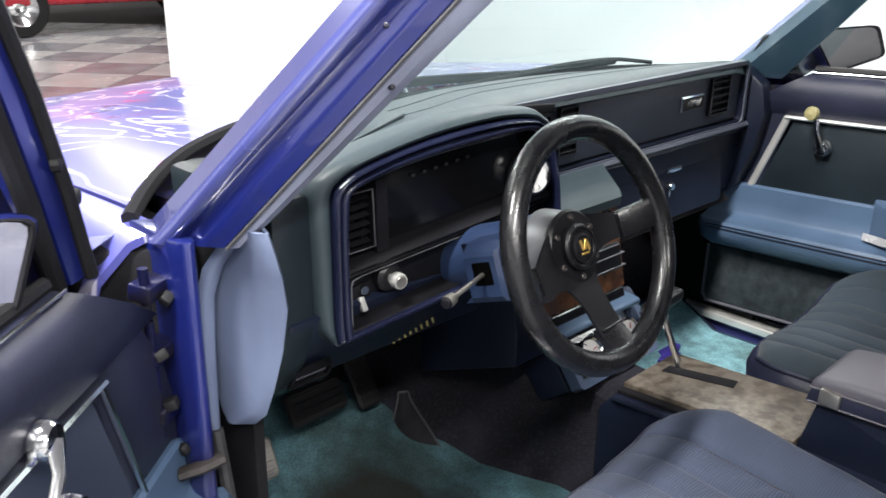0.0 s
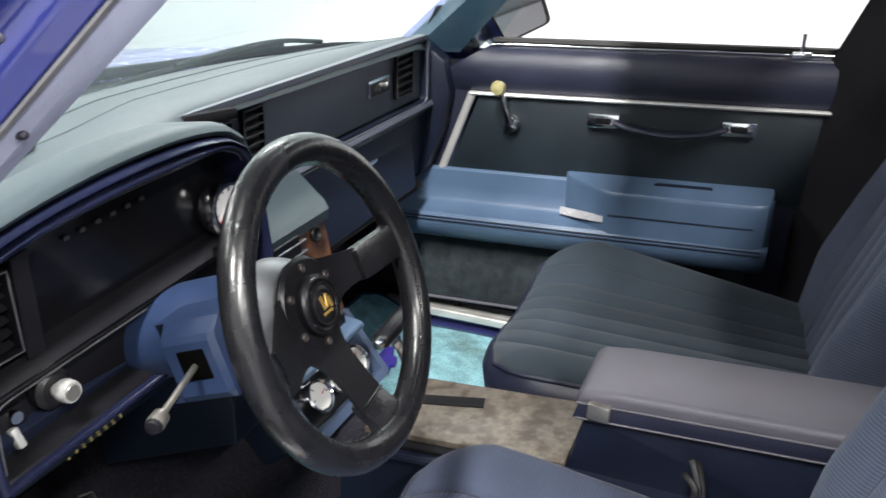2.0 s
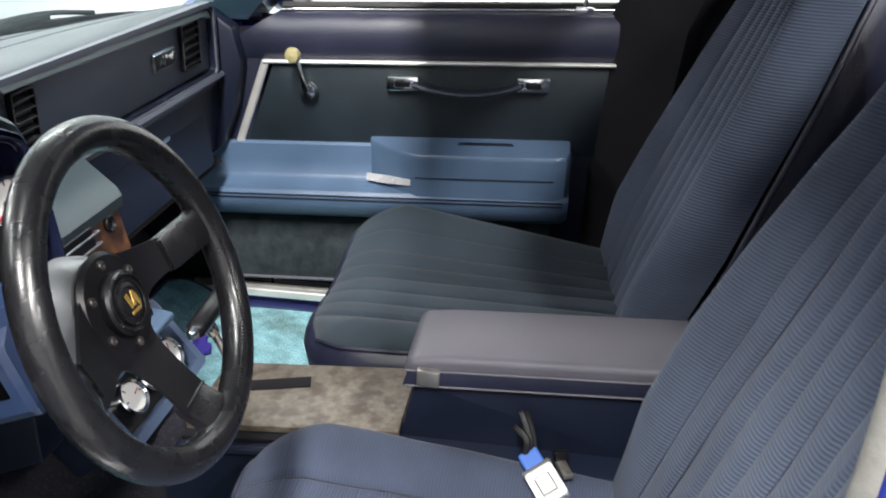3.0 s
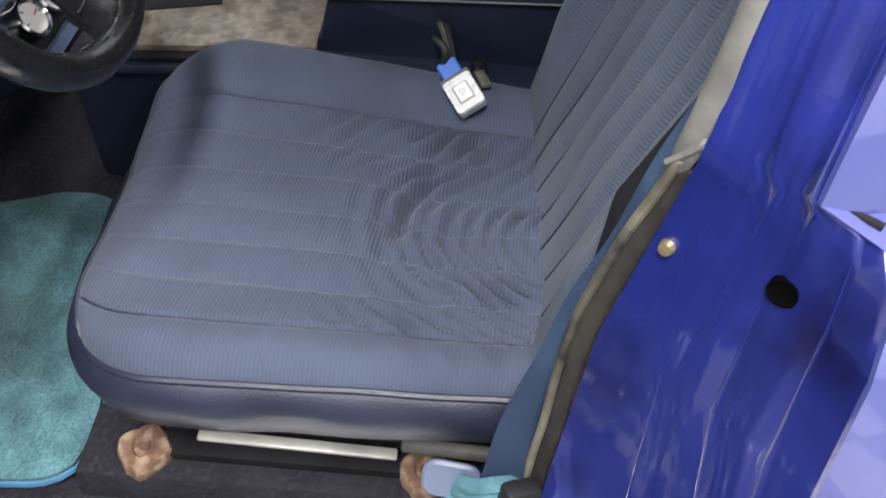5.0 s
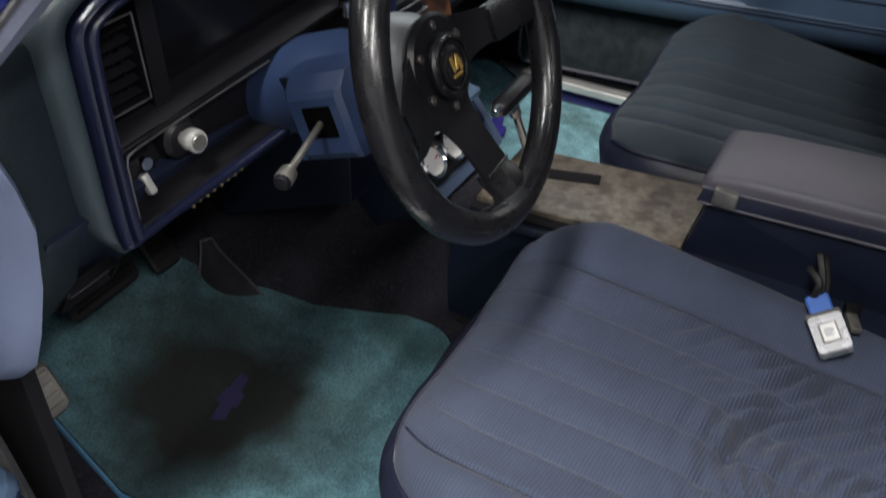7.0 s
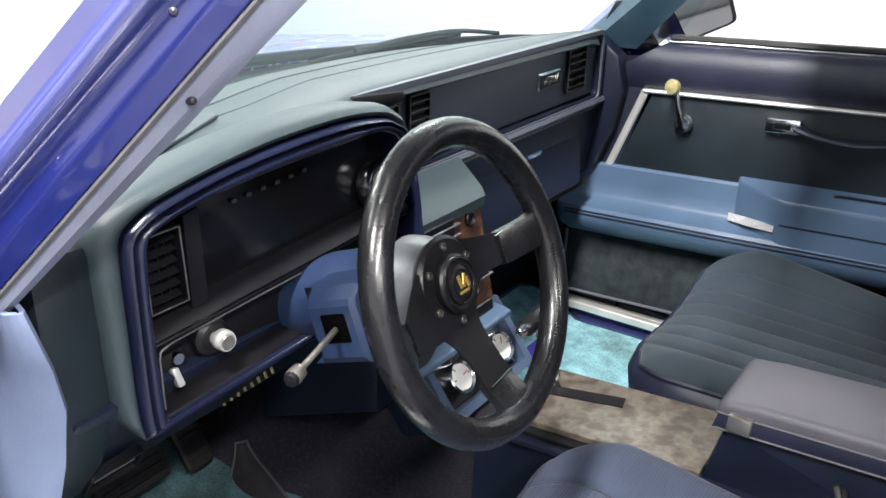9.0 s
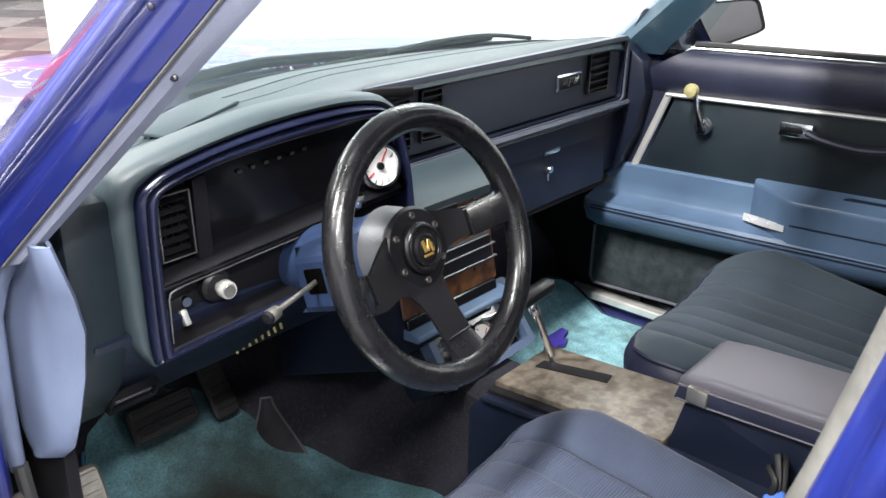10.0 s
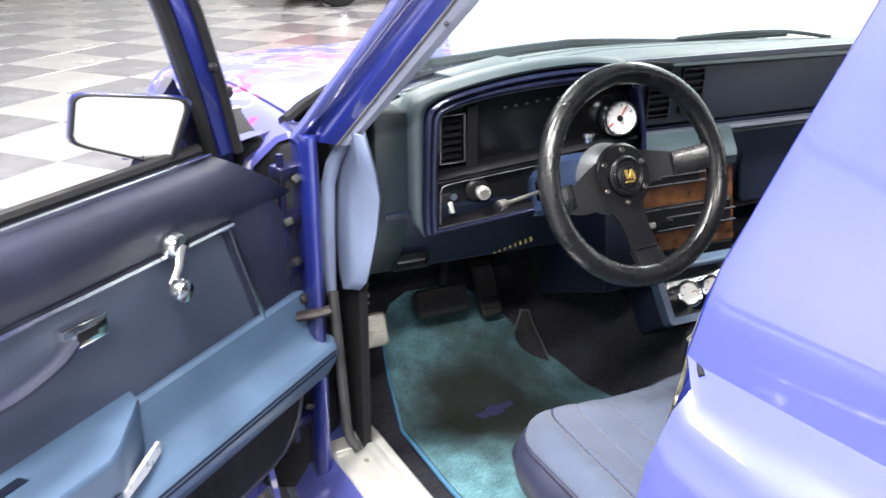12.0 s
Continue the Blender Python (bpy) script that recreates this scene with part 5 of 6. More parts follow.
part("armrest_box", prism([(-0.215, 0.53), (-0.240, 0.640), (-0.240, 0.646), (-0.62, 0.666), (-0.62, 0.53)], -0.072, 0.058, "x", 0.006), navy, cons, "navy armrest box")
lid = part("armrest_lid", prism([(-0.232, 0.648), (-0.224, 0.664), (-0.236, 0.679), (-0.28, 0.685), (-0.60, 0.700), (-0.62, 0.690), (-0.62, 0.666)], -0.078, 0.064, "x", 0.010, seg=3), grey_lid, cons, "dark grey padded armrest lid")
part("lid_band", prism([(-0.226, 0.640), (-0.232, 0.662), (-0.62, 0.681), (-0.62, 0.658)], -0.0805, -0.0765, "x", 0.0015), navy_vinyl, lid, "glossy navy band below the lid")
for z0 in (0.641, 0.6635):
    part("lid_bead", tube([(-0.0805, -0.230, z0), (-0.0805, -0.61, z0 + 0.0185)], 0.0017, 6), grey_lid, lid)
part("latch", box((-0.080, -0.260, 0.656), (0.012, 0.030, 0.024), (3, 0, 0), 0.003), worn_metal, lid, "grey metal latch")


# ---- seats ----
def seat(cx, name, label, wrinkled):
    """A high-back bucket seat: ribbed cushion, vinyl skirt, piping, backrest."""
    s = thing(name, (cx, -0.30, 0.31), label, "seat", "front bucket seats")
    hw, y0, y1 = 0.262, -0.040 + (0.025 if not wrinkled else 0), -0.540
    na, nb = (230, 270) if wrinkled else (150, 70)
    A0, A1 = (-0.77, 0.55) if wrinkled else (-0.66, 0.60)
    drop_f = 0.034 if wrinkled else 0.034

    def plan(a, b):
        """Cushion plan: rounded front corners."""
        d, r = b * (y0 - y1), 0.10
        inset = r * (1 - math.sqrt(1 - (0.88 * max(0.0, 1 - d / r)) ** 2))
        f = 0.026 * max(0, (abs(a) - 0.50) / 0.50) ** 2
        return cx + (hw - inset) * a, lerp(y0 - f, y1, b)

    def top(a, b):
        e = max(0.0, (abs(a) - 0.80) / 0.20)
        side = 0.026 * (1 - math.sqrt(max(0.0, 1 - e * e)))
        f = max(0.0, (0.20 - b) / 0.20)
        front = drop_f * (1 - math.sqrt(max(0.0, 1 - f * f * 0.995)))
        near, far = math.exp(-((a + 0.88) / 0.16) ** 2), math.exp(-((a - 0.78) / 0.20) ** 2)
        if wrinkled:
            bol = 0.016 * near * min(1, 0.5 + b * 3) + 0.036 * far * min(1, 0.5 + b * 3) - 0.010 * math.exp(-((a + 0.1) / 0.5) ** 2)
            tilt = -0.055 * (b - 0.22) * max(0.0, a) ** 0.7 + 0.030 * b * max(0.0, -a - 0.7) / 0.3
        else:
            bol = 0.024 * near * min(1, 0.5 + b * 3) + 0.058 * far * min(1, 0.45 + b * 3) * (1 - 0.55 * b) - 0.010 * math.exp(-(a / 0.5) ** 2)
            tilt = -0.050 * (b - 0.22) * max(0.0, a) ** 0.7 + 0.020 * b * max(0.0, -a - 0.6) / 0.4
        z = 0.560 + (0.0 if wrinkled else 0.018) - 0.008 * b + tilt + bol - max(side, front) - 0.25 * min(side, front)
        c = (a - A0) / (A1 - A0) * 6
        inside = A0 < a < A1
        g = sum(math.exp(-((a - lerp(A0, A1, k / 6)) / 0.016) ** 2) * (1.0 if k in (0, 6) else (0.42 if wrinkled else 0.6)) for k in range(7))
        if inside:
            z += (0.0042 if wrinkled else 0.010) * abs(math.sin(math.pi * c)) ** 0.55 * min(1, b * 6 + 0.3)
        z -= (0.0050 if wrinkled else 0.0085) * g * min(1, b * 9 + 0.2)
        if wrinkled:
            start = 0.60 - 0.22 * max(0.0, a)
            w = 1 / (1 + math.exp(-(b - start) * 22)) * (1 - 0.5 * max(0, b - 0.9) / 0.1)
            turn = 0.80 * math.tanh((a + 0.12) * 4) + 0.25 * noise.noise((a * 2.5, b * 3, 21))
            ph = 2 * math.pi * ((b - 0.8) * 0.5 * math.cos(turn) - (a + 0.12) * hw * math.sin(turn)) / 0.025 + 2.8 * noise.noise((a * 4, b * 7, 4))
            gate = min(1.15, max(0.25, 0.65 + 1.6 * noise.noise((a * 3.5, b * 6, 7))))
            if inside:
                z += 0.0110 * w * gate * (math.sin(ph) - 0.4 * abs(math.cos(ph / 2))) * (0.45 + 0.55 * math.sin(math.pi * (c % 1.0)))
                z += 0.008 * w * noise.noise((a * 6 + 3 * b, b * 9, 15))
                z -= 0.010 * math.exp(-((a + 0.10 + 0.25 * (b - 0.66) + 0.02 * math.sin(30 * b)) / 0.014) ** 2 - ((b - 0.66) / 0.10) ** 2)
            dip = math.exp(-((b - 0.66 - 0.05 * math.sin(a * 4) - 0.02 * noise.noise((a * 6, 0, 2))) / 0.028) ** 2) * max(0.0, 1 - abs(a + 0.02) / 0.52)
            z -= 0.0190 * dip
            z -= 0.016 * math.exp(-((b - 0.80) / 0.15) ** 2 - ((a + 0.05) / 0.42) ** 2)
            if a < A0:
                z += 0.0050 * math.sin(2 * math.pi * (b * 0.5 / 0.040) + 9 * (a + 0.8)) * math.sin(math.pi * min(1, max(0, (a + 1) / 0.23))) * max(0.0, noise.noise((a * 3, b * 4, 11)) + 0.25) * min(1, max(0, (b - 0.3) * 4))
            z += 0.0022 * noise.noise((a * 5, b * 6, 9))
        return z

    bs = [(j / nb) ** 2 * 0.45 + (j / nb) * 0.55 for j in range(nb + 1)]
    for nm, a0, a1, n, mat, lab in (("cushion", A0, A1, int(na * 0.66), velour if wrinkled else velour_shaded, "slate blue ribbed velour cushion"), ("bolster", -1.0, A0, int(na * 0.22), velour_plain if wrinkled else velour_side, "plain blue velour bolster"), ("bolster", A1, 1.0, int(na * 0.30), velour_plain if wrinkled else velour_side, "plain blue velour bolster")):
        cols = [lerp(a0, a1, i / n) for i in range(n + 1)]
        if a0 == -1.0 or a1 == 1.0:
            cols = [lerp(a0, a1, math.sin(math.pi / 2 * i / n)) if a1 == 1.0 else lerp(a1, a0, math.sin(math.pi / 2 * (n - i) / n)) for i in range(n + 1)]
        part(nm, thicken(loft([[(*plan(a, b), top(a, b)) for a in cols] for b in bs], closed=False), 0.01), mat, s, lab, sharp=80)
    for k in range(7):
        a = lerp(A0, A1, k / 6)
        part("seam", tube([(*plan(a, b), top(a, b) + 0.0006) for b in [0.02 + 0.96 * i / 60 for i in range(61)]], 0.0016 if k in (0, 6) else 0.0008, 5), navy_vinyl if k in (0, 6) else velour_side if not wrinkled else seam_thread, s)
    # skirt from the piping line down
    edge = [(*plan(-1, b), top(-1, b)) for b in [k / 30 for k in range(30, 0, -1)]] + [(*plan(a, 0), top(a, 0)) for a in [-1 + 2 * k / 40 for k in range(41)]] + [(*plan(1, b), top(1, b)) for b in [k / 30 for k in range(1, 31)]]
    ctr = Vector((cx, -0.30, 0))
    rows = []
    for drop, out in ((0.0, 0.0), (0.10, 0.010), (0.30, 0.017), (0.55, 0.016), (0.80, 0.006), (0.93, -0.010), (1.0, -0.04)):
        row = []
        for x, y, z in edge:
            d = (Vector((x, y, 0)) - ctr).normalized()
            wv = (0.006 * noise.noise((x * 12, y * 12, drop * 3)) + 0.005 * noise.noise((x * 9, y * 9, drop * 9 + 4 * y))) if drop else 0
            row.append((x + d.x * (out + wv), y + d.y * (out + wv), lerp(z, min(0.458 + 0.11 * max(0.0, -0.30 - y), z), drop)))
        rows.append(row)
    part("skirt", thicken(loft(rows, closed=False), 0.004), navy_vinyl, s, "dark navy vinyl seat skirt", sharp=70)
    part("piping", tube([Vector(p) + Vector((0, 0, 0.001)) for p in edge], 0.0042, 7), navy_vinyl, s)
    part("under_frame", box((cx, -0.31, 0.42), (0.44, 0.42, 0.06), bevel=0.01), dull_black, s)
    # backrest: section by section up a leaning line
    def spine(v):
        return Vector((cx, -0.505 - 0.275 * v - 0.03 * v * v, 0.50 + 0.80 * v))
    nrm = Vector((0, 0.94, 0.34))
    front, shell = [], []
    for j in range(41):
        v = j / 40
        w = table(v, [(0, 0.255), (0.35, 0.262), (0.62, 0.225), (0.78, 0.175), (0.92, 0.150), (1.0, 0.125)])
        row = []
        for i in range(97):
            a = -1 + 2 * i / 96
            bol = 0.050 * math.exp(-((abs(a) - 0.80) / 0.20) ** 2) * (1 - 0.6 * v) * min(1, 0.15 + 4 * v)
            e = max(0.0, (abs(a) - 0.82) / 0.18)
            d = bol - 0.055 * (1 - math.sqrt(max(0.0, 1 - e * e))) - 0.03 * max(0, (v - 0.93) / 0.07) ** 2
            g = sum(math.exp(-((a - (-0.58 + 1.16 * k / 6)) / 0.022) ** 2) * (1.0 if k in (0, 6) else (0.75 if wrinkled else 0.55)) for k in range(7))
            d -= 0.006 * g * min(1.0, 5 * v) * (1 if v < 0.8 else 0)
            if abs(a) < 0.58 and v < 0.82:
                d += (0.006 if wrinkled else 0.010) * abs(math.sin(math.pi * 6 * (a + 0.58) / 1.16)) ** 0.6 * min(1.0, 5 * v)
            if wrinkled:
                d += 0.004 * noise.noise((a * 4, v * 7, 2))
            p = spine(v) + nrm * d
            row.append((p.x + w * a, p.y, p.z))
        front.append(row)
    def back_at(v, a):
        j = min(39, int(v * 40))
        i = int(round((a + 1) * 48))
        return lerp(Vector(front[j][i]), Vector(front[j + 1][i]), v * 40 - j)
    for k in range(7):
        a = -0.58 + 1.16 * k / 6
        part("back_seam", tube([back_at(0.02 + 0.78 * i / 30, a) + nrm * 0.0004 for i in range(31)], 0.0013, 5), navy_vinyl, s)
    part("backrest", thicken(loft(front, closed=False), 0.012), velour_rib, s, "ribbed blue velour backrest", sharp=80)
    rows = []
    for j in range(21):
        v = j / 20
        w = table(v, [(0, 0.255), (0.35, 0.262), (0.62, 0.225), (0.78, 0.175), (0.92, 0.150), (1.0, 0.125)])
        p = spine(v)
        q = [(-1.0, -0.055), (-1.03, -0.08), (-0.98, -0.12), (-0.8, -0.14), (0.8, -0.14), (0.98, -0.12), (1.03, -0.08), (1.0, -0.055)]
        rows.append([(p.x + w * a, p.y + nrm.y * d, p.z + nrm.z * d) for a, d in q])
    part("back_shell", loft(rows), navy_vinyl, s, "dark navy vinyl seat back", sharp=60)
    for sx in (-1, 1):
        part("piping", tube([spine(k / 20) + nrm * -0.052 + Vector((sx * table(k / 20, [(0, 0.255), (0.35, 0.262), (0.62, 0.225), (0.78, 0.175), (0.92, 0.150), (1.0, 0.125)]), 0, 0)) for k in range(21)], 0.0045, 7), navy_vinyl, s)
        tr = part("track", box((cx + sx * 0.215, -0.28, 0.338), (0.030, 0.36, 0.022), bevel=0.003), dull_black, s)
        part("rail", box((cx + sx * 0.222, -0.270, 0.378), (0.014, 0.22, 0.006), (2, 0, 0), 0.003), worn_metal if sx > 0 else rail_bright, s, "bright metal seat rail")
    return s


seat(-0.333, "bucket_seat", "slate blue velour bucket seat, wrinkled and worn", True)
seat(0.375, "bucket_seat", "slate blue velour bucket seat with ribbed centre", False)
for y in (-0.095, -0.412):
    f = thing("seat_bolt", (-0.559, y, 0.33), "rusty round seat anchor on black carpet", "bolt", "seat anchors")
    rr = [0.029 + 0.0018 * math.cos(4 * (2 * math.pi * k / 24) + 0.6) + 0.004 * noise.noise((k * 0.7, y * 9, 0)) for k in range(24)]
    part("washer", loft([[(-0.559 + rr[k] * s * math.cos(2 * math.pi * k / 24), y + rr[k] * s * math.sin(2 * math.pi * k / 24), 0.350 + h) for k in range(24)] for s, h in ((1.0, -0.02), (1.0, 0.0), (0.93, 0.003), (0.45, 0.003), (0.38, 0.0), (0.3, 0.0))]), rust, f)
    part("bolt_head", lathe([(0, 0.004), (0.006, 0.004), (0.008, 0.002), (0.008, 0)], pose(-0.556, y, 0.350), 6), rust, f)
part("seat_riser", prism([(-0.60, 0.29), (-0.588, 0.335), (-0.50, 0.338), (-0.45, 0.29)], -0.50, -0.02, "y", 0.008), carpet_dark, car, "black carpeted riser below the seat rail")
tr = thing("seat_lever", (-0.57, -0.40, 0.36), "blue plastic seat lever on a pale bracket", "lever")
part("lever", slab(facing((-0.592, -0.440, 0.400), (-0.9, 0.1, 0.4)), 0.062, 0.046, 0.006, 0.016), light_blue, tr)
part("bracket", box((-0.572, -0.44, 0.424), (0.012, 0.11, 0.018), (4, 0, 0), 0.004), weather, tr)

# buckle beside the console
bk = thing("belt_buckle", (-0.15, -0.42, 0.56), "chrome seat belt buckle with blue sleeve", "buckle")
bm_ = facing((-0.163, -0.416, 0.580), (-0.55, 0.22, 0.80), 52) @ Matrix.Scale(0.74, 4)
sh = part("shell", slab(bm_ @ pose(0, -0.012, -0.014), 0.050, 0.062, 0.024, 0.006), buckle_metal, bk, "polished metal buckle shell")
part("shell_rim", ring_frame(bm_ @ pose(0, -0.012, 0.008), 0.050, 0.060, 0.007, 0.004, 0.006), buckle_metal, sh)
part("button", slab(bm_ @ pose(0, -0.012, 0.010), 0.028, 0.034, 0.005, 0.003), alu, bk, "square release button")
part("button_mark", slab(bm_ @ pose(0, -0.012, 0.015), 0.014, 0.014, 0.0012, 0.003, 0.0004), buckle_metal, bk)
part("sleeve", slab(bm_ @ pose(0, 0.040, -0.012), 0.036, 0.036, 0.016, 0.006), blue_sleeve, bk, "blue plastic sleeve")
part("collar", slab(bm_ @ pose(0, 0.021, -0.015), 0.054, 0.014, 0.021, 0.005), weather, bk, "pale collar")
for k, (dx, dy) in enumerate(((0.0, 0.0), (0.011, -0.004), (-0.010, 0.003))):
    part("strap", tube(spline([bm_ @ Vector((dx, 0.050, -0.005)), (-0.125 + 0.6 * dx, -0.395 + dy, 0.612), (-0.104 + dx, -0.382 + 2 * dy, 0.634 - 0.008 * k), (-0.094, -0.395 + dy, 0.590)], 6), 0.0045, 8, flat=0.6), rubber, bk, "black woven strap")
part("second_tongue", box((-0.125, -0.440, 0.572), (0.040, 0.014, 0.009), (0, 0, 20), 0.003), worn_metal, bk)
part("tongue_clip", box((-0.112, -0.436, 0.580), (0.010, 0.020, 0.014), (0, 10, 20), 0.003), black, bk)

# lap belt on the door side
sb = thing("lap_belt", (-0.68, -0.45, 0.35), "faded teal seat belt webbing at the jamb", "seat belt")
pts = spline([(-0.652, -0.548, 0.95), (-0.658, -0.533, 0.90), (-0.662, -0.520, 0.84), (-0.664, -0.506, 0.78), (-0.667, -0.495, 0.72), (-0.671, -0.482, 0.63), (-0.677, -0.470, 0.55), (-0.682, -0.448, 0.47), (-0.686, -0.425, 0.40), (-0.684, -0.412, 0.356)], 6)
rows = []
for i, p in enumerate(pts):
    k = table(p.z, [(0.35, 1.0), (0.60, 1.0), (0.74, 0.75), (0.86, 0.45), (0.95, 0.3)])
    rows.append([(p.x - 0.002 + 0.002 * math.sin(i * 0.7), p.y - 0.030 * k, p.z), (p.x - 0.007 - 0.002 * math.sin(i * 0.4), p.y - 0.014 * k, p.z + 0.002), (p.x - 0.006 + 0.002 * math.sin(i * 0.6 + 1), p.y + 0.002, p.z), (p.x + 0.002, p.y + (0.014 + 0.002 * math.sin(i * 0.5)) * k, p.z)])
part("webbing", thicken(loft(rows, closed=False), 0.003), belt_blue, sb, "dark blue webbing", sharp=70)
for k in range(5):
    part("fold", tube(spline([(-0.684, -0.492 + 0.004 * k, 0.580 - 0.012 * k), (-0.692, -0.472 + 0.004 * k, 0.588 - 0.013 * k), (-0.690, -0.455 + 0.003 * k, 0.578 - 0.014 * k), (-0.680, -0.444 + 0.003 * k, 0.566 - 0.013 * k)], 4), 0.0075, 8, flat=0.6), belt_teal, sb, "faded teal belt fold")
part("guide", box((-0.690, -0.470, 0.400), (0.030, 0.060, 0.20), (6, 4, 10), 0.010), rubber, sb, "black retractor cover")

# ---- mats and pedals ----
def mat_sheet(left, right, b0, b1, cornr, lift=0.014, cornr_r=None, skew=0.0):
    """A floor mat that follows the floor; left and right give x at y."""
    rows, edge_l, edge_r = [], [], []
    n, m = 40, 36
    for j in range(m + 1):
        y = lerp(b0, b1, j / m)
        def din(c):
            return c - math.sqrt(max(0, c ** 2 - max(0, c - (y - b0)) ** 2)) + c - math.sqrt(max(0, c ** 2 - max(0, c - (b1 - y)) ** 2))
        l, r = left(y) + din(cornr), right(y) - din(cornr_r or cornr)
        row = []
        for i in range(n + 1):
            x = lerp(l, r, i / n)
            ys = y + skew * (x + 0.52) * max(0.0, 1 - (y - b0) / 0.25)
            row.append((x, ys, 0.30 + table(ys, [(-2, 0), (0.30, 0.0), (0.42, 0.07), (0.55, 0.20), (0.62, 0.45)]) + min(0.010, max(0.0, floor_z(x, ys) - 0.30 - table(ys, [(-2, 0), (0.30, 0.0), (0.42, 0.07), (0.55, 0.20), (0.62, 0.45)]))) + lift + 0.003 * noise.noise((x * 7, y * 7, 4))))
        rows.append(row)
        edge_l.append(row[0]); edge_r.append(row[-1])
    border = rows[0] + edge_r[1:-1] + rows[-1][::-1] + edge_l[::-1][1:-1]
    return thicken(loft(rows, closed=False), 0.008), border


fm = thing("driver_mat", (-0.38, 0.2, 0.31), "turquoise carpet mat, dirty and worn dark", "floor mat")
bm, border = mat_sheet(lambda y: table(y, [(-0.02, -0.590), (0.1, -0.600), (0.30, -0.612), (0.40, -0.600), (0.53, -0.575)]), lambda y: table(y, [(-0.02, -0.138), (0.05, -0.140), (0.135, -0.144), (0.228, -0.172), (0.312, -0.203), (0.36, -0.232), (0.413, -0.280), (0.522, -0.325)]), -0.02, 0.53, 0.06, cornr_r=0.105, skew=0.16)
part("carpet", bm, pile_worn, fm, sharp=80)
part("binding", tube([(x, y, z - 0.002) for x, y, z in border], 0.0048, 6, closed=True), material("mat_binding", (0.035, 0.12, 0.22), 0.7, 0, 0.15, 30, 0.3, 400), fm, "blue stitched edge")
bt = []
for x, y in ((-1, 0.28), (-0.36, 0.28), (-0.30, 0.5), (0.22, 0.5), (0.30, 0.28), (1, 0.28), (0.88, -0.28), (0.28, -0.28), (0.22, -0.5), (-0.30, -0.5), (-0.36, -0.28), (-0.88, -0.28)):
    bt.append((-0.418 + 0.045 * x - 0.004 * y, 0.283 + 0.012 * x + 0.034 * y))
part("logo_patch", placed(prism(bt, 0.3195, 0.3235, "z"), Matrix.Identity(4)), purple_dark, fm, "dark purple embroidered patch")
fm2 = thing("passenger_mat", (0.40, 0.2, 0.31), "clean turquoise carpet mat with purple patch", "floor mat")
bm, border = mat_sheet(lambda y: 0.150 + 0.10 * y, lambda y: 0.672, -0.03, 0.43, 0.06)
part("carpet", bm, pile, fm2, sharp=80)
part("binding", tube([(x, y, z - 0.002) for x, y, z in border], 0.0048, 6, closed=True), belt_blue, fm2)
PX, PY = 0.462, 0.292
bt2 = [(PX + (x + 0.418) * 1.25, PY + (y - 0.278) * 1.5) for x, y in bt]
part("logo_patch", prism(bt2, 0.3195, 0.3265, "z"), purple, fm2, "purple embroidered patch")
solo("toe_carpet", sheet([-0.66 + 0.40 * k / 12 for k in range(13)], [0.50 + 0.13 * k / 8 for k in range(9)], lambda x, y: floor_z(-0.5, y) + 0.012, 0.006), carpet_dark, "black carpet on the toe board", "carpet")
fl = thing("heel_pad", (-0.26, 0.39, 0.36), "worn grey vinyl heel pad on the tunnel", "heel pad")
rows = []
for k in range(9):
    v = math.sin(math.pi / 2 * k / 8)
    w = (1 - v ** 3) * 0.40 + 0.60 * math.sqrt(max(0, 1 - v ** 4))
    l, r = Vector((-0.326, 0.425, 0.345)), Vector((-0.248, 0.352, 0.350))
    top = Vector((-0.275, 0.432, 0.452))
    mid = lerp(l, r, 0.36)
    rows.append([lerp(lerp(mid, lerp(l, r, a), w), top + Vector((0.016 * (a - 0.4), -0.010 * (a - 0.4), 0)), v * 0.985) + Vector((-0.012 * math.sin(math.pi * a), -0.012 * math.sin(math.pi * a), 0)) * (1 - 0.5 * v) for a in [i / 10 for i in range(11)]])
part("pad", thicken(loft(rows, closed=False), 0.006), material("heel_vinyl", (0.014, 0.014, 0.017), 0.85, 0, 0.4, 25, 0.3, 300, spec=0.15), fl, sharp=70)
part("welt", tube([r[-1] for r in rows] + [r[0] for r in rows[::-1]], 0.0022, 6), material("heel_welt", (0.028, 0.028, 0.032), 0.6, 0, 0.2, 30), fl)


def pedal(name, c, w, h, tilt, arm, pad_mat, label):
    p = thing(name, c, label, "pedal")
    m = facing(c, (0, -math.cos(radians(tilt)), math.sin(radians(tilt))))
    pd = part("pad", slab(m, w, h, 0.012, 0.010, 0.004), pad_mat, p)
    for k in range(4):
        b = slab(m @ pose(0, -h / 2 + h * (k + 0.8) / 4.6, 0.012), w * 0.84, h * 0.10, 0.003, 0.002, 0.001)
        part("rib", b, pad_mat, pd)
    part("arm", tube(spline([c, *arm], 5), 0.009, 8, flat=0.6), dull_black, p)


pedal("parking_brake_pedal", (-0.680, 0.310, 0.540), 0.080, 0.062, 25, [(-0.675, 0.36, 0.58), (-0.68, 0.36, 0.66), (-0.68, 0.33, 0.72)], worn_metal, "worn parking brake pedal with ribbed pad")
pedal("brake_pedal", (-0.470, 0.440, 0.505), 0.115, 0.058, 30, [(-0.45, 0.47, 0.56), (-0.44, 0.47, 0.70)], rubber, "black ribbed brake pedal")
pedal("accelerator_pedal", (-0.352, 0.47, 0.50), 0.048, 0.125, 35, [(-0.34, 0.52, 0.56), (-0.34, 0.53, 0.68)], rubber, "black tall accelerator pedal")
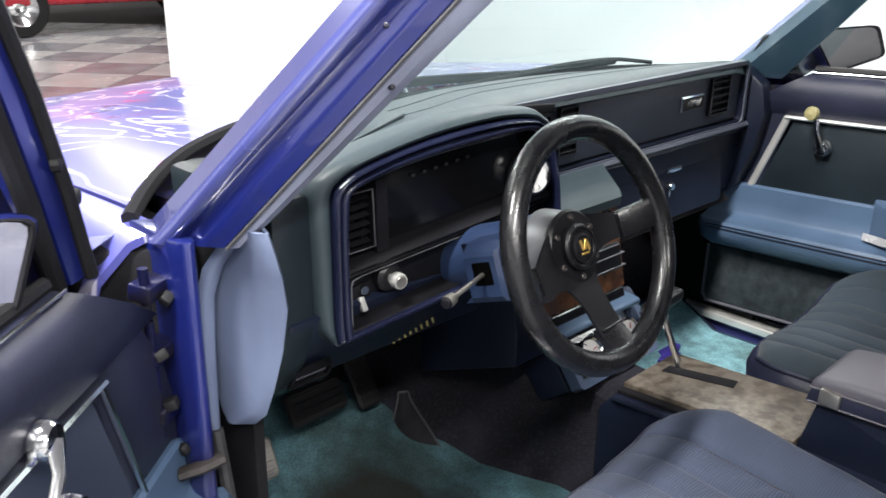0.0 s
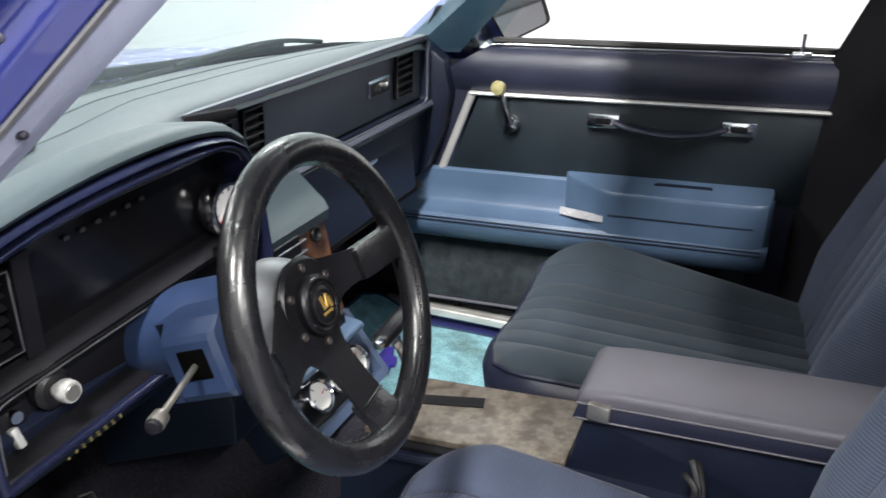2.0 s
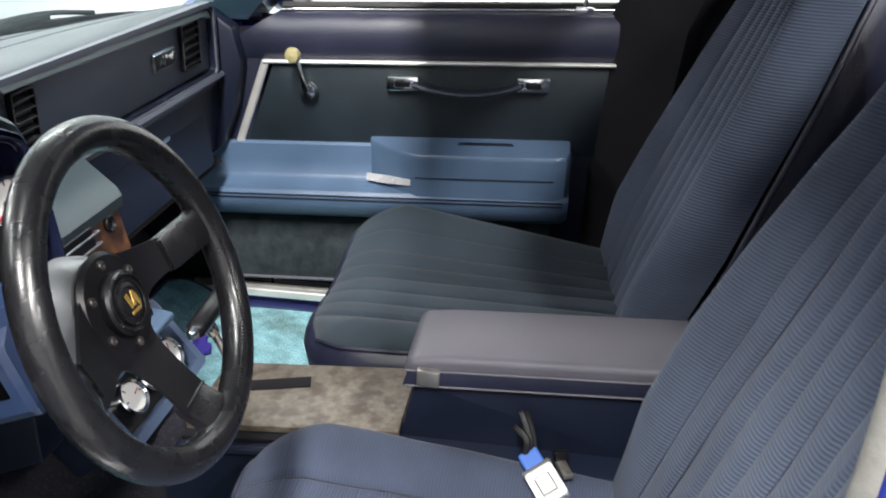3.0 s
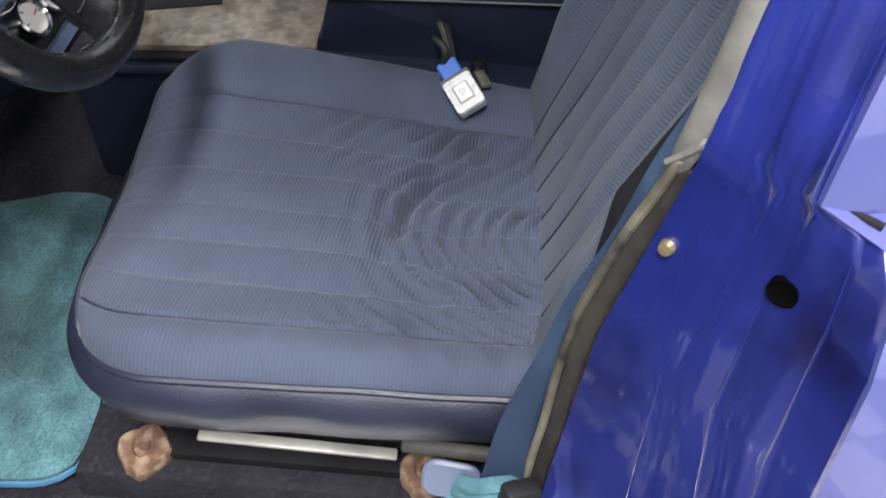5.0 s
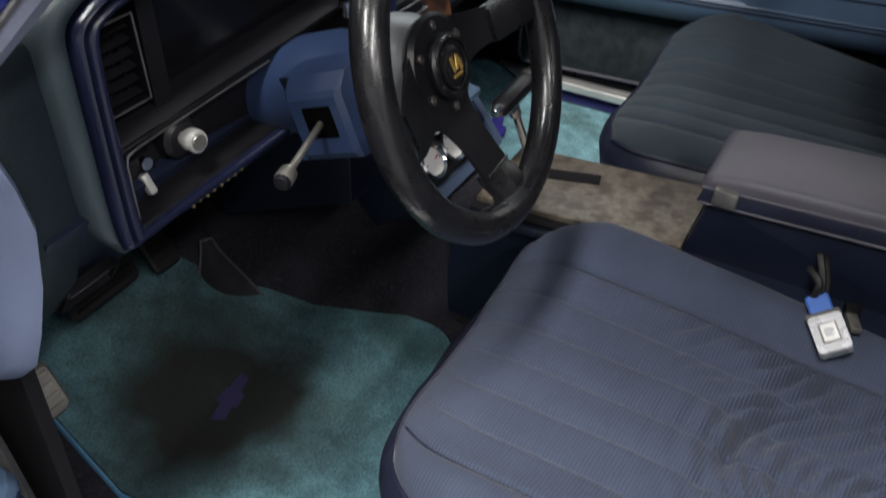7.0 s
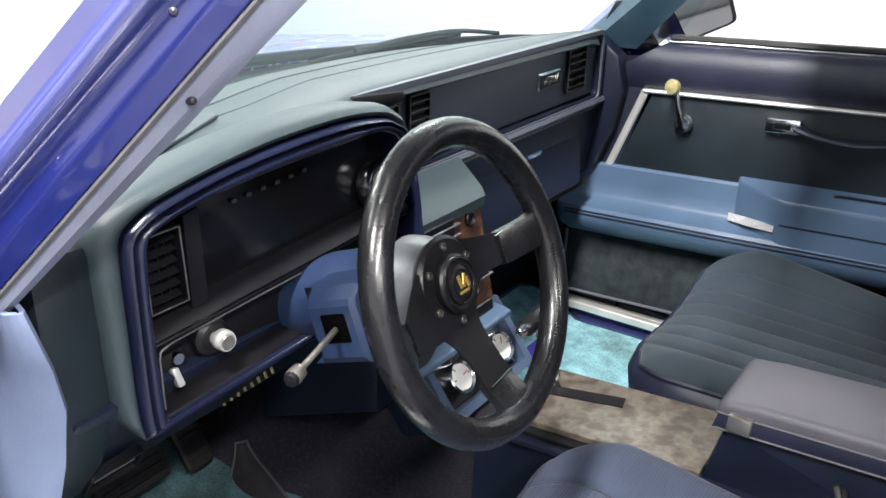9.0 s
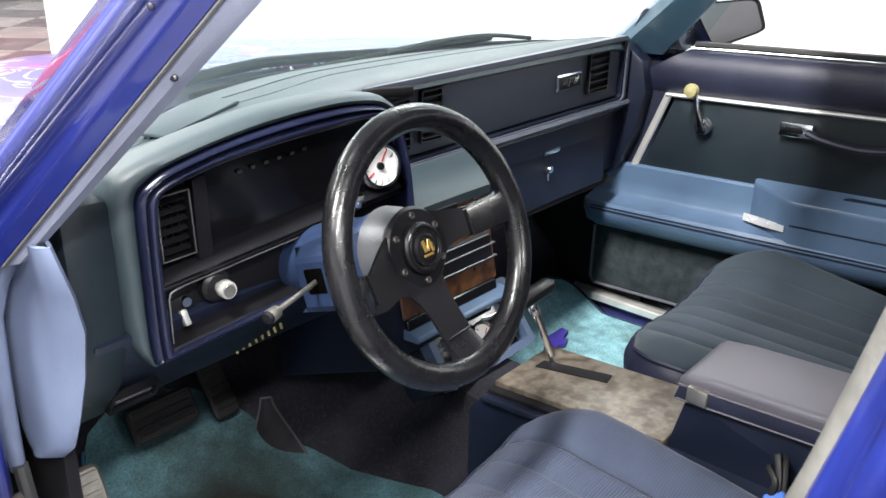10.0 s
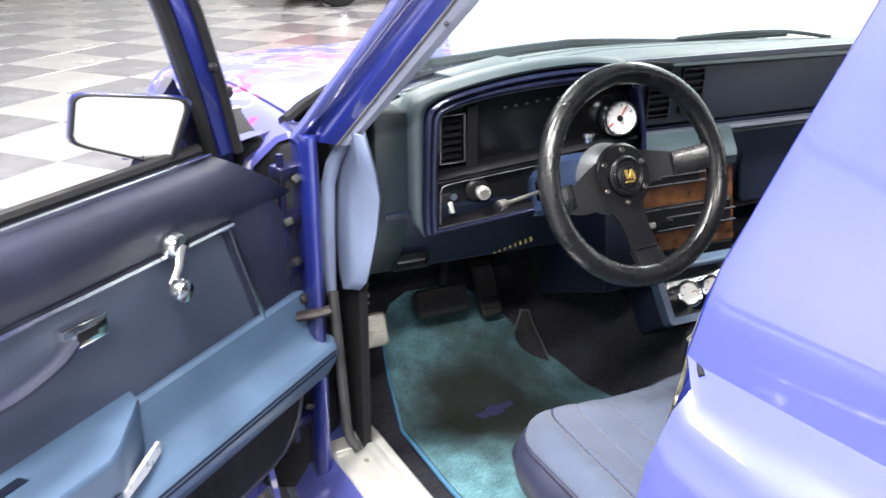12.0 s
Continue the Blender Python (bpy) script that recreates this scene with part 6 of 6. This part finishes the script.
part("spring", tube([(-0.682 + 0.006 * math.cos(k * 1.4), 0.300 + 0.006 * math.sin(k * 1.4), 0.60 + 0.0042 * k) for k in range(26)], 0.0022, 5), worn_metal, bpy.data.objects["parking_brake_pedal"])

# ---- scuff plates ----
def scuff(name, at, turn, sx, y0, y1, wide):
    """A ribbed aluminium sill plate, drawn along y and then turned in place; its inner lip is at x = 0."""
    m = pose(*at, 0, 0, turn)
    s = thing(name, at, "ribbed aluminium door sill plate, scratched", "sill plate", "sill plates")
    poly = [(sx * -0.002, -0.012), (0, 0.004), (sx * 0.003, 0.006), (sx * 0.015, 0.006), (sx * 0.0165, 0.0045), (sx * 0.018, 0.006), (sx * 0.029, 0.008), (sx * 0.034, 0.006), (sx * 0.040, -0.002), (sx * 0.046, -0.003), (sx * wide, -0.006), (sx * (wide + 0.004), -0.010), (sx * (wide + 0.004), -0.016)]
    part("plate", placed(prism(poly, y0, y1, "y", 0.0015), m), alu, s)
    n = int((wide - 0.048) / 0.0060)
    for k in range(n):
        x, z = sx * (0.056 + 0.0060 * k), -0.0030 - 0.0004 * k
        part("rib", tube([m @ Vector((x, y0 + 0.01, z)), m @ Vector((x, y1 - 0.055, z))], 0.0017, 6), alu, s)
    for y in (y1 - 0.090, y1 - 0.265, y1 - 0.44, y1 - 0.62):
        part("screw", lathe([(0, 0.003), (0.0045, 0.0025), (0.0055, 0)], m @ pose(sx * 0.052, y, -0.003), 12), worn_metal, s)
    part("end_tab", placed(box((sx * (wide - 0.020), y1 - 0.040, -0.002), (0.036, 0.007, 0.004), bevel=0.0015), m), alu, s)


scuff("sill_plate", (-0.684, 0.277, 0.357), 4.5, -1, -0.76, 0.0, 0.092)
scuff("sill_plate", (0.676, 0.25, 0.353), 0.0, 1, -0.70, 0.28, 0.075)


# ---- doors ----
def door_panel(prefix, flat, length, f0, driver):
    """One door. flat(s, z, d): s back from the front trim corner, z up, d towards the cabin."""
    lab = "open blue door with navy vinyl panel and chrome trim" if driver else "closed navy door panel with blue armrest and chrome trim"
    at = flat(0.3, 0.33, -0.05)
    d = thing(prefix, at, lab, "door")
    L = length

    def surf(rows, closed=False):
        return loft([[flat(*p) for p in r] for r in rows], closed=closed)

    def block(poly_sz, d0, d1, bev=0.004):
        """Outline in (s, z), thick from d0 to d1."""
        b = loft([[flat(s, z, d0) for s, z in poly_sz], [flat(s, z, d1) for s, z in poly_sz]])
        bmesh.ops.recalc_face_normals(b, faces=b.faces)
        if bev:
            bmesh.ops.bevel(b, geom=list(b.edges), offset=bev, segments=2, affect="EDGES", profile=0.5)
        return b

    def line(pts, r, flatk=1.0, n=8):
        return tube([flat(*p) for p in pts], r, n, flat=flatk)

    # core and painted skin
    low = 0.0
    hem = [(f0 + 0.30, 0.396 + low), (f0 + 0.19, 0.400 + low), (f0 + 0.14, 0.403 + low), (f0 + 0.10, 0.410 + low), (f0 + 0.075, 0.423 + low), (f0 + 0.055, 0.445 + low), (f0 + 0.043, 0.470 + low), (f0 + 0.036, 0.510 + low)]
    if not driver:
        low = -0.036
        hem = [(f0 + 0.30, 0.360), (f0 + 0.02, 0.360), (f0 + 0.010, 0.375), (f0 + 0.010, 0.510)]
    part("core", block([(L, 0.396 + low)] + hem + [(f0, 0.56), (f0, 0.66), (f0 + 0.06, 0.80), (f0 + 0.17, 0.925), (L, 0.94)], -0.09, -0.006, 0.004), navy_vinyl, d)
    part("hem_piping", line([(s, z, 0.008) for s, z in [(L, 0.396 + low)] + hem], 0.0045), navy_vinyl if driver else grey_lid, d, "grey piping along the lower edge")
    part("skin", surf([[(f0 - 0.02, z, dd), (f0 + 0.3, z, dd - 0.006), (L, z, dd - 0.006), (L + 0.01, z, dd + 0.02)] for z, dd in ((0.24, -0.10), (0.40, -0.128), (0.66, -0.135), (0.86, -0.125), (0.925, -0.10), (0.93, -0.06))]), paint, d, "blue painted outer skin")
    # upper vinyl roll
    prof = [(0.845, -0.004), (0.855, 0.006), (0.90, 0.010), (0.925, 0.004), (0.940, -0.012), (0.945, -0.030), (0.943, -0.05)]
    rows = []
    for z, dd in prof:
        fs = table(z, [(0.845, f0 + 0.02), (0.90, f0 + 0.11), (0.945, f0 + 0.19)])
        rows.append([(fs + (L - fs) * k / 24, z, dd + 0.002 * noise.noise((k * 0.9, z * 20, 1))) for k in range(25)])
    part("upper_roll", thicken(surf(rows), 0.008), navy_vinyl, d, "dark navy padded upper door", sharp=60)
    part("front_wing", block([(f0 + 0.005, 0.64), (f0, 0.72), (f0 + 0.03, 0.80), (f0 + 0.11, 0.90), (f0 + 0.16, 0.92), (0.02, 0.845), (-0.06, 0.64)], -0.008, 0.002, 0.003), navy_vinyl, d)
    # one insert vinyl: lighter lit copy on driver door, shaded copy on passenger
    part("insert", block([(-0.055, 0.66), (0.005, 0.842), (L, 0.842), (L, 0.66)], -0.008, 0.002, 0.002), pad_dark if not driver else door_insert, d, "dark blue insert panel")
    part("trim_top", line([(-0.004, 0.846, 0.006), (L, 0.846, 0.006)], 0.0085, 0.55), chrome if driver else alu, d, "bright metal trim strip")
    part("trim_front", line([(0.0, 0.846, 0.006), (-0.066, 0.672, 0.006)], 0.0085, 0.55), chrome if driver else alu, d, "bright metal trim strip")
    part("belt_seal", line([(f0 + 0.19, 0.950, -0.035), (L, 0.950, -0.035)], 0.009, 1.0), rubber, d)
    part("belt_chrome", line([(f0 + 0.19, 0.946, -0.014), (L, 0.946, -0.014)], 0.0022), chrome, d)
    # armrest: a tray in front, a raised rest behind
    prof = [(0.678, -0.004), (0.679, 0.008), (0.674, 0.013), (0.640, 0.014), (0.612, 0.017), (0.603, 0.024), (0.596, 0.045), (0.592, 0.060), (0.592, 0.067), (0.586, 0.073), (0.580, 0.075), (0.562, 0.073), (0.538, 0.060), (0.524, 0.036), (0.519, -0.004)]
    arm = part("armrest", surf([[(s, 0.600 + (z - 0.600) * k, w * (0.25 + 0.75 * k)) for z, w in prof] for s, k in ((f0 + 0.002, 0.72), (f0 + 0.012, 0.92), (f0 + 0.03, 1.0), (0.10, 1.0), (0.35, 1.0), (0.60, 1.0), (0.622, 0.97), (0.632, 0.86))]), blue_plastic, d, "light blue moulded armrest and tray", sharp=40)
    plan = [(0.214, -0.002), (0.222, 0.018), (0.300, 0.062), (0.325, 0.071), (0.60, 0.072), (0.622, 0.066), (0.628, 0.05), (0.628, -0.002)]
    mid = (0.43, 0.03)
    rest = [[(lerp(a, mid[0], k * 0.10), zz + 0.016 * (1 - w / 0.07) * lift, lerp(w, mid[1], k * 0.5) if w > 0 else w) for a, w in plan] for zz, k, lift in ((0.578, 0.0, 0.0), (0.640, 0.0, 0.4), (0.666, 0.0, 1.0), (0.673, 0.04, 1.0), (0.676, 0.14, 1.0), (0.677, 0.5, 1.0))]
    b = surf(rest, closed=True)
    part("arm_pad", b, blue_plastic, arm, "raised blue rest at the rear", sharp=40)
    for z0, w0 in ((0.5835, 0.0745), (0.5765, 0.0752)):
        part("arm_line", line([(f0 + 0.03, z0, w0), (0.20, z0, w0), (0.62, z0, w0)], 0.0018), navy, arm)
    part("arm_line", line([(0.322, 0.628, 0.0722), (0.45, 0.628, 0.0728), (0.60, 0.628, 0.0728)], 0.0014), navy, arm)
    part("switch_recess", block([(0.40, 0.686), (0.405, 0.6885), (0.51, 0.6885), (0.515, 0.686)], 0.012, 0.030, 0.001), navy, arm)
    hd = part("inner_handle", surf([[(0.215, 0.608, 0.030), (0.215, 0.622, 0.030), (0.215, 0.623, 0.036), (0.215, 0.608, 0.037)], [(0.26, 0.608, 0.046), (0.26, 0.623, 0.046), (0.26, 0.624, 0.053), (0.26, 0.608, 0.054)], [(0.312, 0.610, 0.064), (0.312, 0.622, 0.064), (0.312, 0.622, 0.070), (0.312, 0.610, 0.070)]], closed=True), buckle_metal, d, "bright inner door handle")
    part("lower_carpet", block([(L - 0.1, 0.397 + low)] + [(s + 0.003, z + 0.003) for s, z in hem] + [(f0 + 0.034, 0.525), (L - 0.1, 0.525)], -0.008, 0.010, 0.003), carpet_dark if driver else material("grey_carpet", (0.030, 0.037, 0.041), 0.95, 0, 0.3, 40, 0.8, 300, spec=0.1), d, "dark grey carpeted lower panel")
    # pull strap
    for s in (0.285, 0.545):
        e = part("pull_end", block([(s - 0.033, 0.792), (s - 0.033, 0.822), (s + 0.033, 0.822), (s + 0.033, 0.792)], 0.002, 0.020, 0.004), chrome, d, "chrome strap end")
        part("slot", block([(s - 0.015, 0.801), (s - 0.015, 0.813), (s + 0.015, 0.813), (s + 0.015, 0.801)], 0.0195, 0.0215, 0.0005), black, e)
    pts = spline([flat(0.31, 0.806, 0.020), flat(0.35, 0.797, 0.030), flat(0.415, 0.790, 0.034), flat(0.48, 0.796, 0.030), flat(0.52, 0.806, 0.020)], 6)
    part("pull_strap", tube(pts, 0.0125, 9, flat=0.55), navy_vinyl, d, "dark vinyl pull strap")
    part("strap_bead", tube([p + Vector((flat(0, 0, 0.0085) - flat(0, 0, 0))) for p in pts], 0.0022, 5), chrome if not driver else black, d)
    # window crank
    s0, z0, s1, z1 = (0.120, 0.857, 0.162, 0.818) if driver else (0.090, 0.788, 0.072, 0.868)
    nv = (flat(0, 0, 1) - flat(0, 0, 0)).normalized()
    cr = part("crank_base", lathe([(0.019, 0), (0.019, 0.010), (0.015, 0.016), (0, 0.018)], facing(flat(s0, z0, 0.008), nv), 22), chrome, d, "chrome window crank")
    part("crank_arm", tube([flat(s0, z0, 0.022), flat(lerp(s0, s1, 0.5), lerp(z0, z1, 0.5), 0.034), flat(s1, z1, 0.036)], [0.009, 0.006, 0.006], 10, flat=0.6), chrome, cr)
    part("crank_knob", lathe([(0.006, 0), (0.008, 0.006), (0.014, 0.011), (0.016, 0.020), (0.013, 0.028), (0, 0.031)], facing(flat(s1, z1, 0.034), nv), 18), chrome if driver else ivory, cr, "crank knob")
    if not driver:
        lk = part("lock_plate", block([(0.615, 0.940), (0.615, 0.952), (0.65, 0.952), (0.65, 0.940)], -0.028, -0.012, 0.002), chrome, d)
        part("lock_button", tube([flat(0.632, 0.945, -0.02), flat(0.632, 0.985, -0.02)], [0.004, 0.005], 8), chrome, lk)
    return d, block, line


def flat_driver(s, z, d):
    """Open driver door: hinged at the front, its rear end a little higher."""
    p = Vector((-0.943, 0.139, 0)) + Vector((-0.743, -0.669, 0)) * s + Vector((0.669, -0.743, 0)) * d
    return Vector((p.x, p.y, z + 0.018 * s))


def flat_passenger(s, z, d):
    """Closed passenger door."""
    return Vector((0.683 - d, 0.196 - s, z + 0.035 + 0.045 * s))


dd, dblock, dline = door_panel("driver_door", flat_driver, 0.98, -0.19, True)
pdoor, pblock, pline = door_panel("passenger_door", flat_passenger, 0.70, -0.16, False)
# window channel at the front of the open door
part("window_channel", loft([[flat_driver(s - 0.030, z, -0.075), flat_driver(s + 0.012, z, -0.075), flat_driver(s + 0.014, z, -0.035), flat_driver(s - 0.030, z, -0.030)] for s, z in ((-0.065, 0.93), (-0.035, 1.03), (0.0, 1.13), (0.05, 1.24), (0.11, 1.33))]), paint_shaded, dd, "deep blue window frame")
part("channel_seal", tube([flat_driver(s, z, -0.045) for s, z in ((-0.040, 0.93), (-0.012, 1.03), (0.024, 1.13), (0.072, 1.24), (0.13, 1.33))], 0.011, 8), rubber, dd)
part("frame_seal", tube([flat_driver(s, z, -0.028) for s, z in ((-0.080, 0.93), (-0.055, 1.03), (-0.02, 1.13), (0.03, 1.24), (0.09, 1.33))], 0.008, 8), rubber, dd)
part("top_frame", tube([flat_driver(0.11, 1.33, -0.05), flat_driver(0.5, 1.36, -0.05), flat_driver(0.98, 1.30, -0.05), flat_driver(1.0, 0.95, -0.05)], 0.016, 8), paint, dd)
for s, z in ((-0.066, 1.02), (-0.04, 1.06)):
    part("seal_knob", lathe([(0, 0.01), (0.008, 0.008), (0.009, 0)], facing(flat_driver(s, z, -0.03), (0.8, -0.6, 0)), 10), rubber, dd)
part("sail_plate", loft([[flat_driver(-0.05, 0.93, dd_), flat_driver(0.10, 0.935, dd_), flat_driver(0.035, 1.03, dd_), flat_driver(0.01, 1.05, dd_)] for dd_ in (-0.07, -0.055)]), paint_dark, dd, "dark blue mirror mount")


def mirror(name, corners, back, parent, face):
    """A door mirror: four glass corners (tl, tr, br, bl) and the depth of its shell."""
    c = [Vector(p) for p in corners]
    mid = sum(c, Vector()) / 4
    n = (c[1] - c[0]).cross(c[3] - c[0]).normalized()
    if n.dot(Vector(back)) > 0:
        n = -n

    def ring(k, off, rnd=0.16):
        out = []
        for i in range(4):
            p, a, b = c[i], c[i - 1], c[(i + 1) % 4]
            for t in (0.0, 0.35, 0.65, 1.0):
                q = (p + (a - p) * rnd * (1 - t) ** 2 + (b - p) * rnd * t ** 2)
                out.append(mid + (q - mid) * k + n * off)
        return out
    h = part("mirror_shell", loft([ring(1.10, 0.012), ring(1.15, 0.004), ring(1.15, -0.02), ring(1.0, -0.055), ring(0.62, -0.085), ring(0.02, -0.09)], cap=False), paint_shaded, parent, "blue painted mirror shell", sharp=50)
    part("mirror_rim", loft([ring(1.10, 0.012), ring(1.04, 0.014), ring(1.0, 0.008)], cap=False), dull_black, h)
    part("mirror_glass", loft([ring(1.03, 0.004), ring(1.02, 0.0085)]), face, h, "reflecting mirror glass")
    return h


mirror("mirror", [(-1.110, 0.148, 1.040), (-0.978, 0.140, 1.026), (-1.012, 0.130, 0.946), (-1.122, 0.140, 0.983)], (0.1, 1, 0), dd, mirror_dimmed)
part("mirror_foot", tube(spline([(-0.985, 0.17, 0.965), (-1.02, 0.18, 0.955), (-1.06, 0.19, 0.955)], 4), 0.022, 10, flat=0.8), paint, dd)
mirror("mirror", [(0.805, 0.228, 1.055), (0.945, 0.143, 1.064), (0.945, 0.118, 1.001), (0.825, 0.178, 0.968)], (0.4, 1, 0), pdoor, mirror_glass)
part("mirror_foot", box((0.80, 0.25, 0.985), (0.14, 0.07, 0.05), (0, -10, 0), 0.012), paint_dark, pdoor)
part("sail_plate", prism([(0.34, 0.965), (0.20, 0.97), (0.26, 1.05), (0.30, 1.05)], 0.715, 0.735, "x", 0.004), dull_black, pdoor, "black mirror mount plate")

# ---- parked cars far off ----
def far_car(at, turn, mat, label):
    """A parked sedan seen far across the hall."""
    m = pose(*at, 0, 0, turn)
    c = thing("parked_car", at, label, "car", "parked cars")
    prof = [(-2.3, 0.35), (-2.35, 0.60), (-2.2, 0.80), (-1.3, 0.86), (-0.75, 1.28), (0.55, 1.32), (1.15, 0.90), (2.15, 0.78), (2.35, 0.60), (2.35, 0.32)]
    b = prism([(p, q) for p, q in prof], -0.85, 0.85, "y", 0.05, seg=3)
    b.transform(m)
    part("body", b, mat, c)
    b = prism([(-0.95, 0.92), (-0.62, 1.22), (0.45, 1.25), (0.9, 0.92)], -0.86, 0.86, "y", 0.01)
    b.transform(m)
    part("glazing", b, lens_black, c)
    b = prism([(-2.33, 0.46), (-2.33, 0.53), (2.34, 0.53), (2.34, 0.46)], -0.862, 0.862, "y")
    b.transform(m)
    part("side_stripe", b, chrome, c)
    for x in (-1.4, 1.4):
        for y in (-0.80, 0.80):
            w = part("tyre", lathe([(0.20, -0.10), (0.31, -0.10), (0.33, -0.07), (0.33, 0.07), (0.31, 0.10), (0.20, 0.10)], m @ pose(x, y, 0.33, 90), 28), rubber, c)
            part("rim", lathe([(0, 0.03), (0.05, 0.05), (0.10, 0.02), (0.19, 0.07), (0.21, 0.10), (0.21, -0.09), (0, -0.09)], m @ pose(x, y, 0.33, 90 if y < 0 else -90), 20), chrome, w)
    return c


far_car((3.75, 10.7, 0), 0, red_car_paint, "red parked sedan with chrome strip and wheels")

# ---- checkered tiles of the hall ----
tile_mesh = {}
for key, mat in (("light", floor_light), ("dark", floor_dark)):
    b = box((0, 0, 0), (0.632, 0.632, 0.012), bevel=0.003, seg=1)
    me = bpy.data.meshes.new("tile")
    b.to_mesh(me)
    b.free()
    me.materials.append(mat)
    tile_mesh[key] = me
TILE, TURN = 0.64, 42.0
for i in range(-10, 11):
    for j in range(-9, 10):
        p = pose(0, 0, 0, 0, 0, TURN) @ Vector((i * TILE, j * TILE, 0)) + Vector((-1.04, 5.97, 0))
        if p.x < -7 or p.x > 5 or p.y < -2.5 or p.y > 12:
            continue
        t = new("tile", tile_mesh["dark" if (i + j) % 2 else "light"])
        t.parent = hall_floor
        t.matrix_basis = Matrix.Translation(p) @ pose(0, 0, 0, 0, 0, TURN)
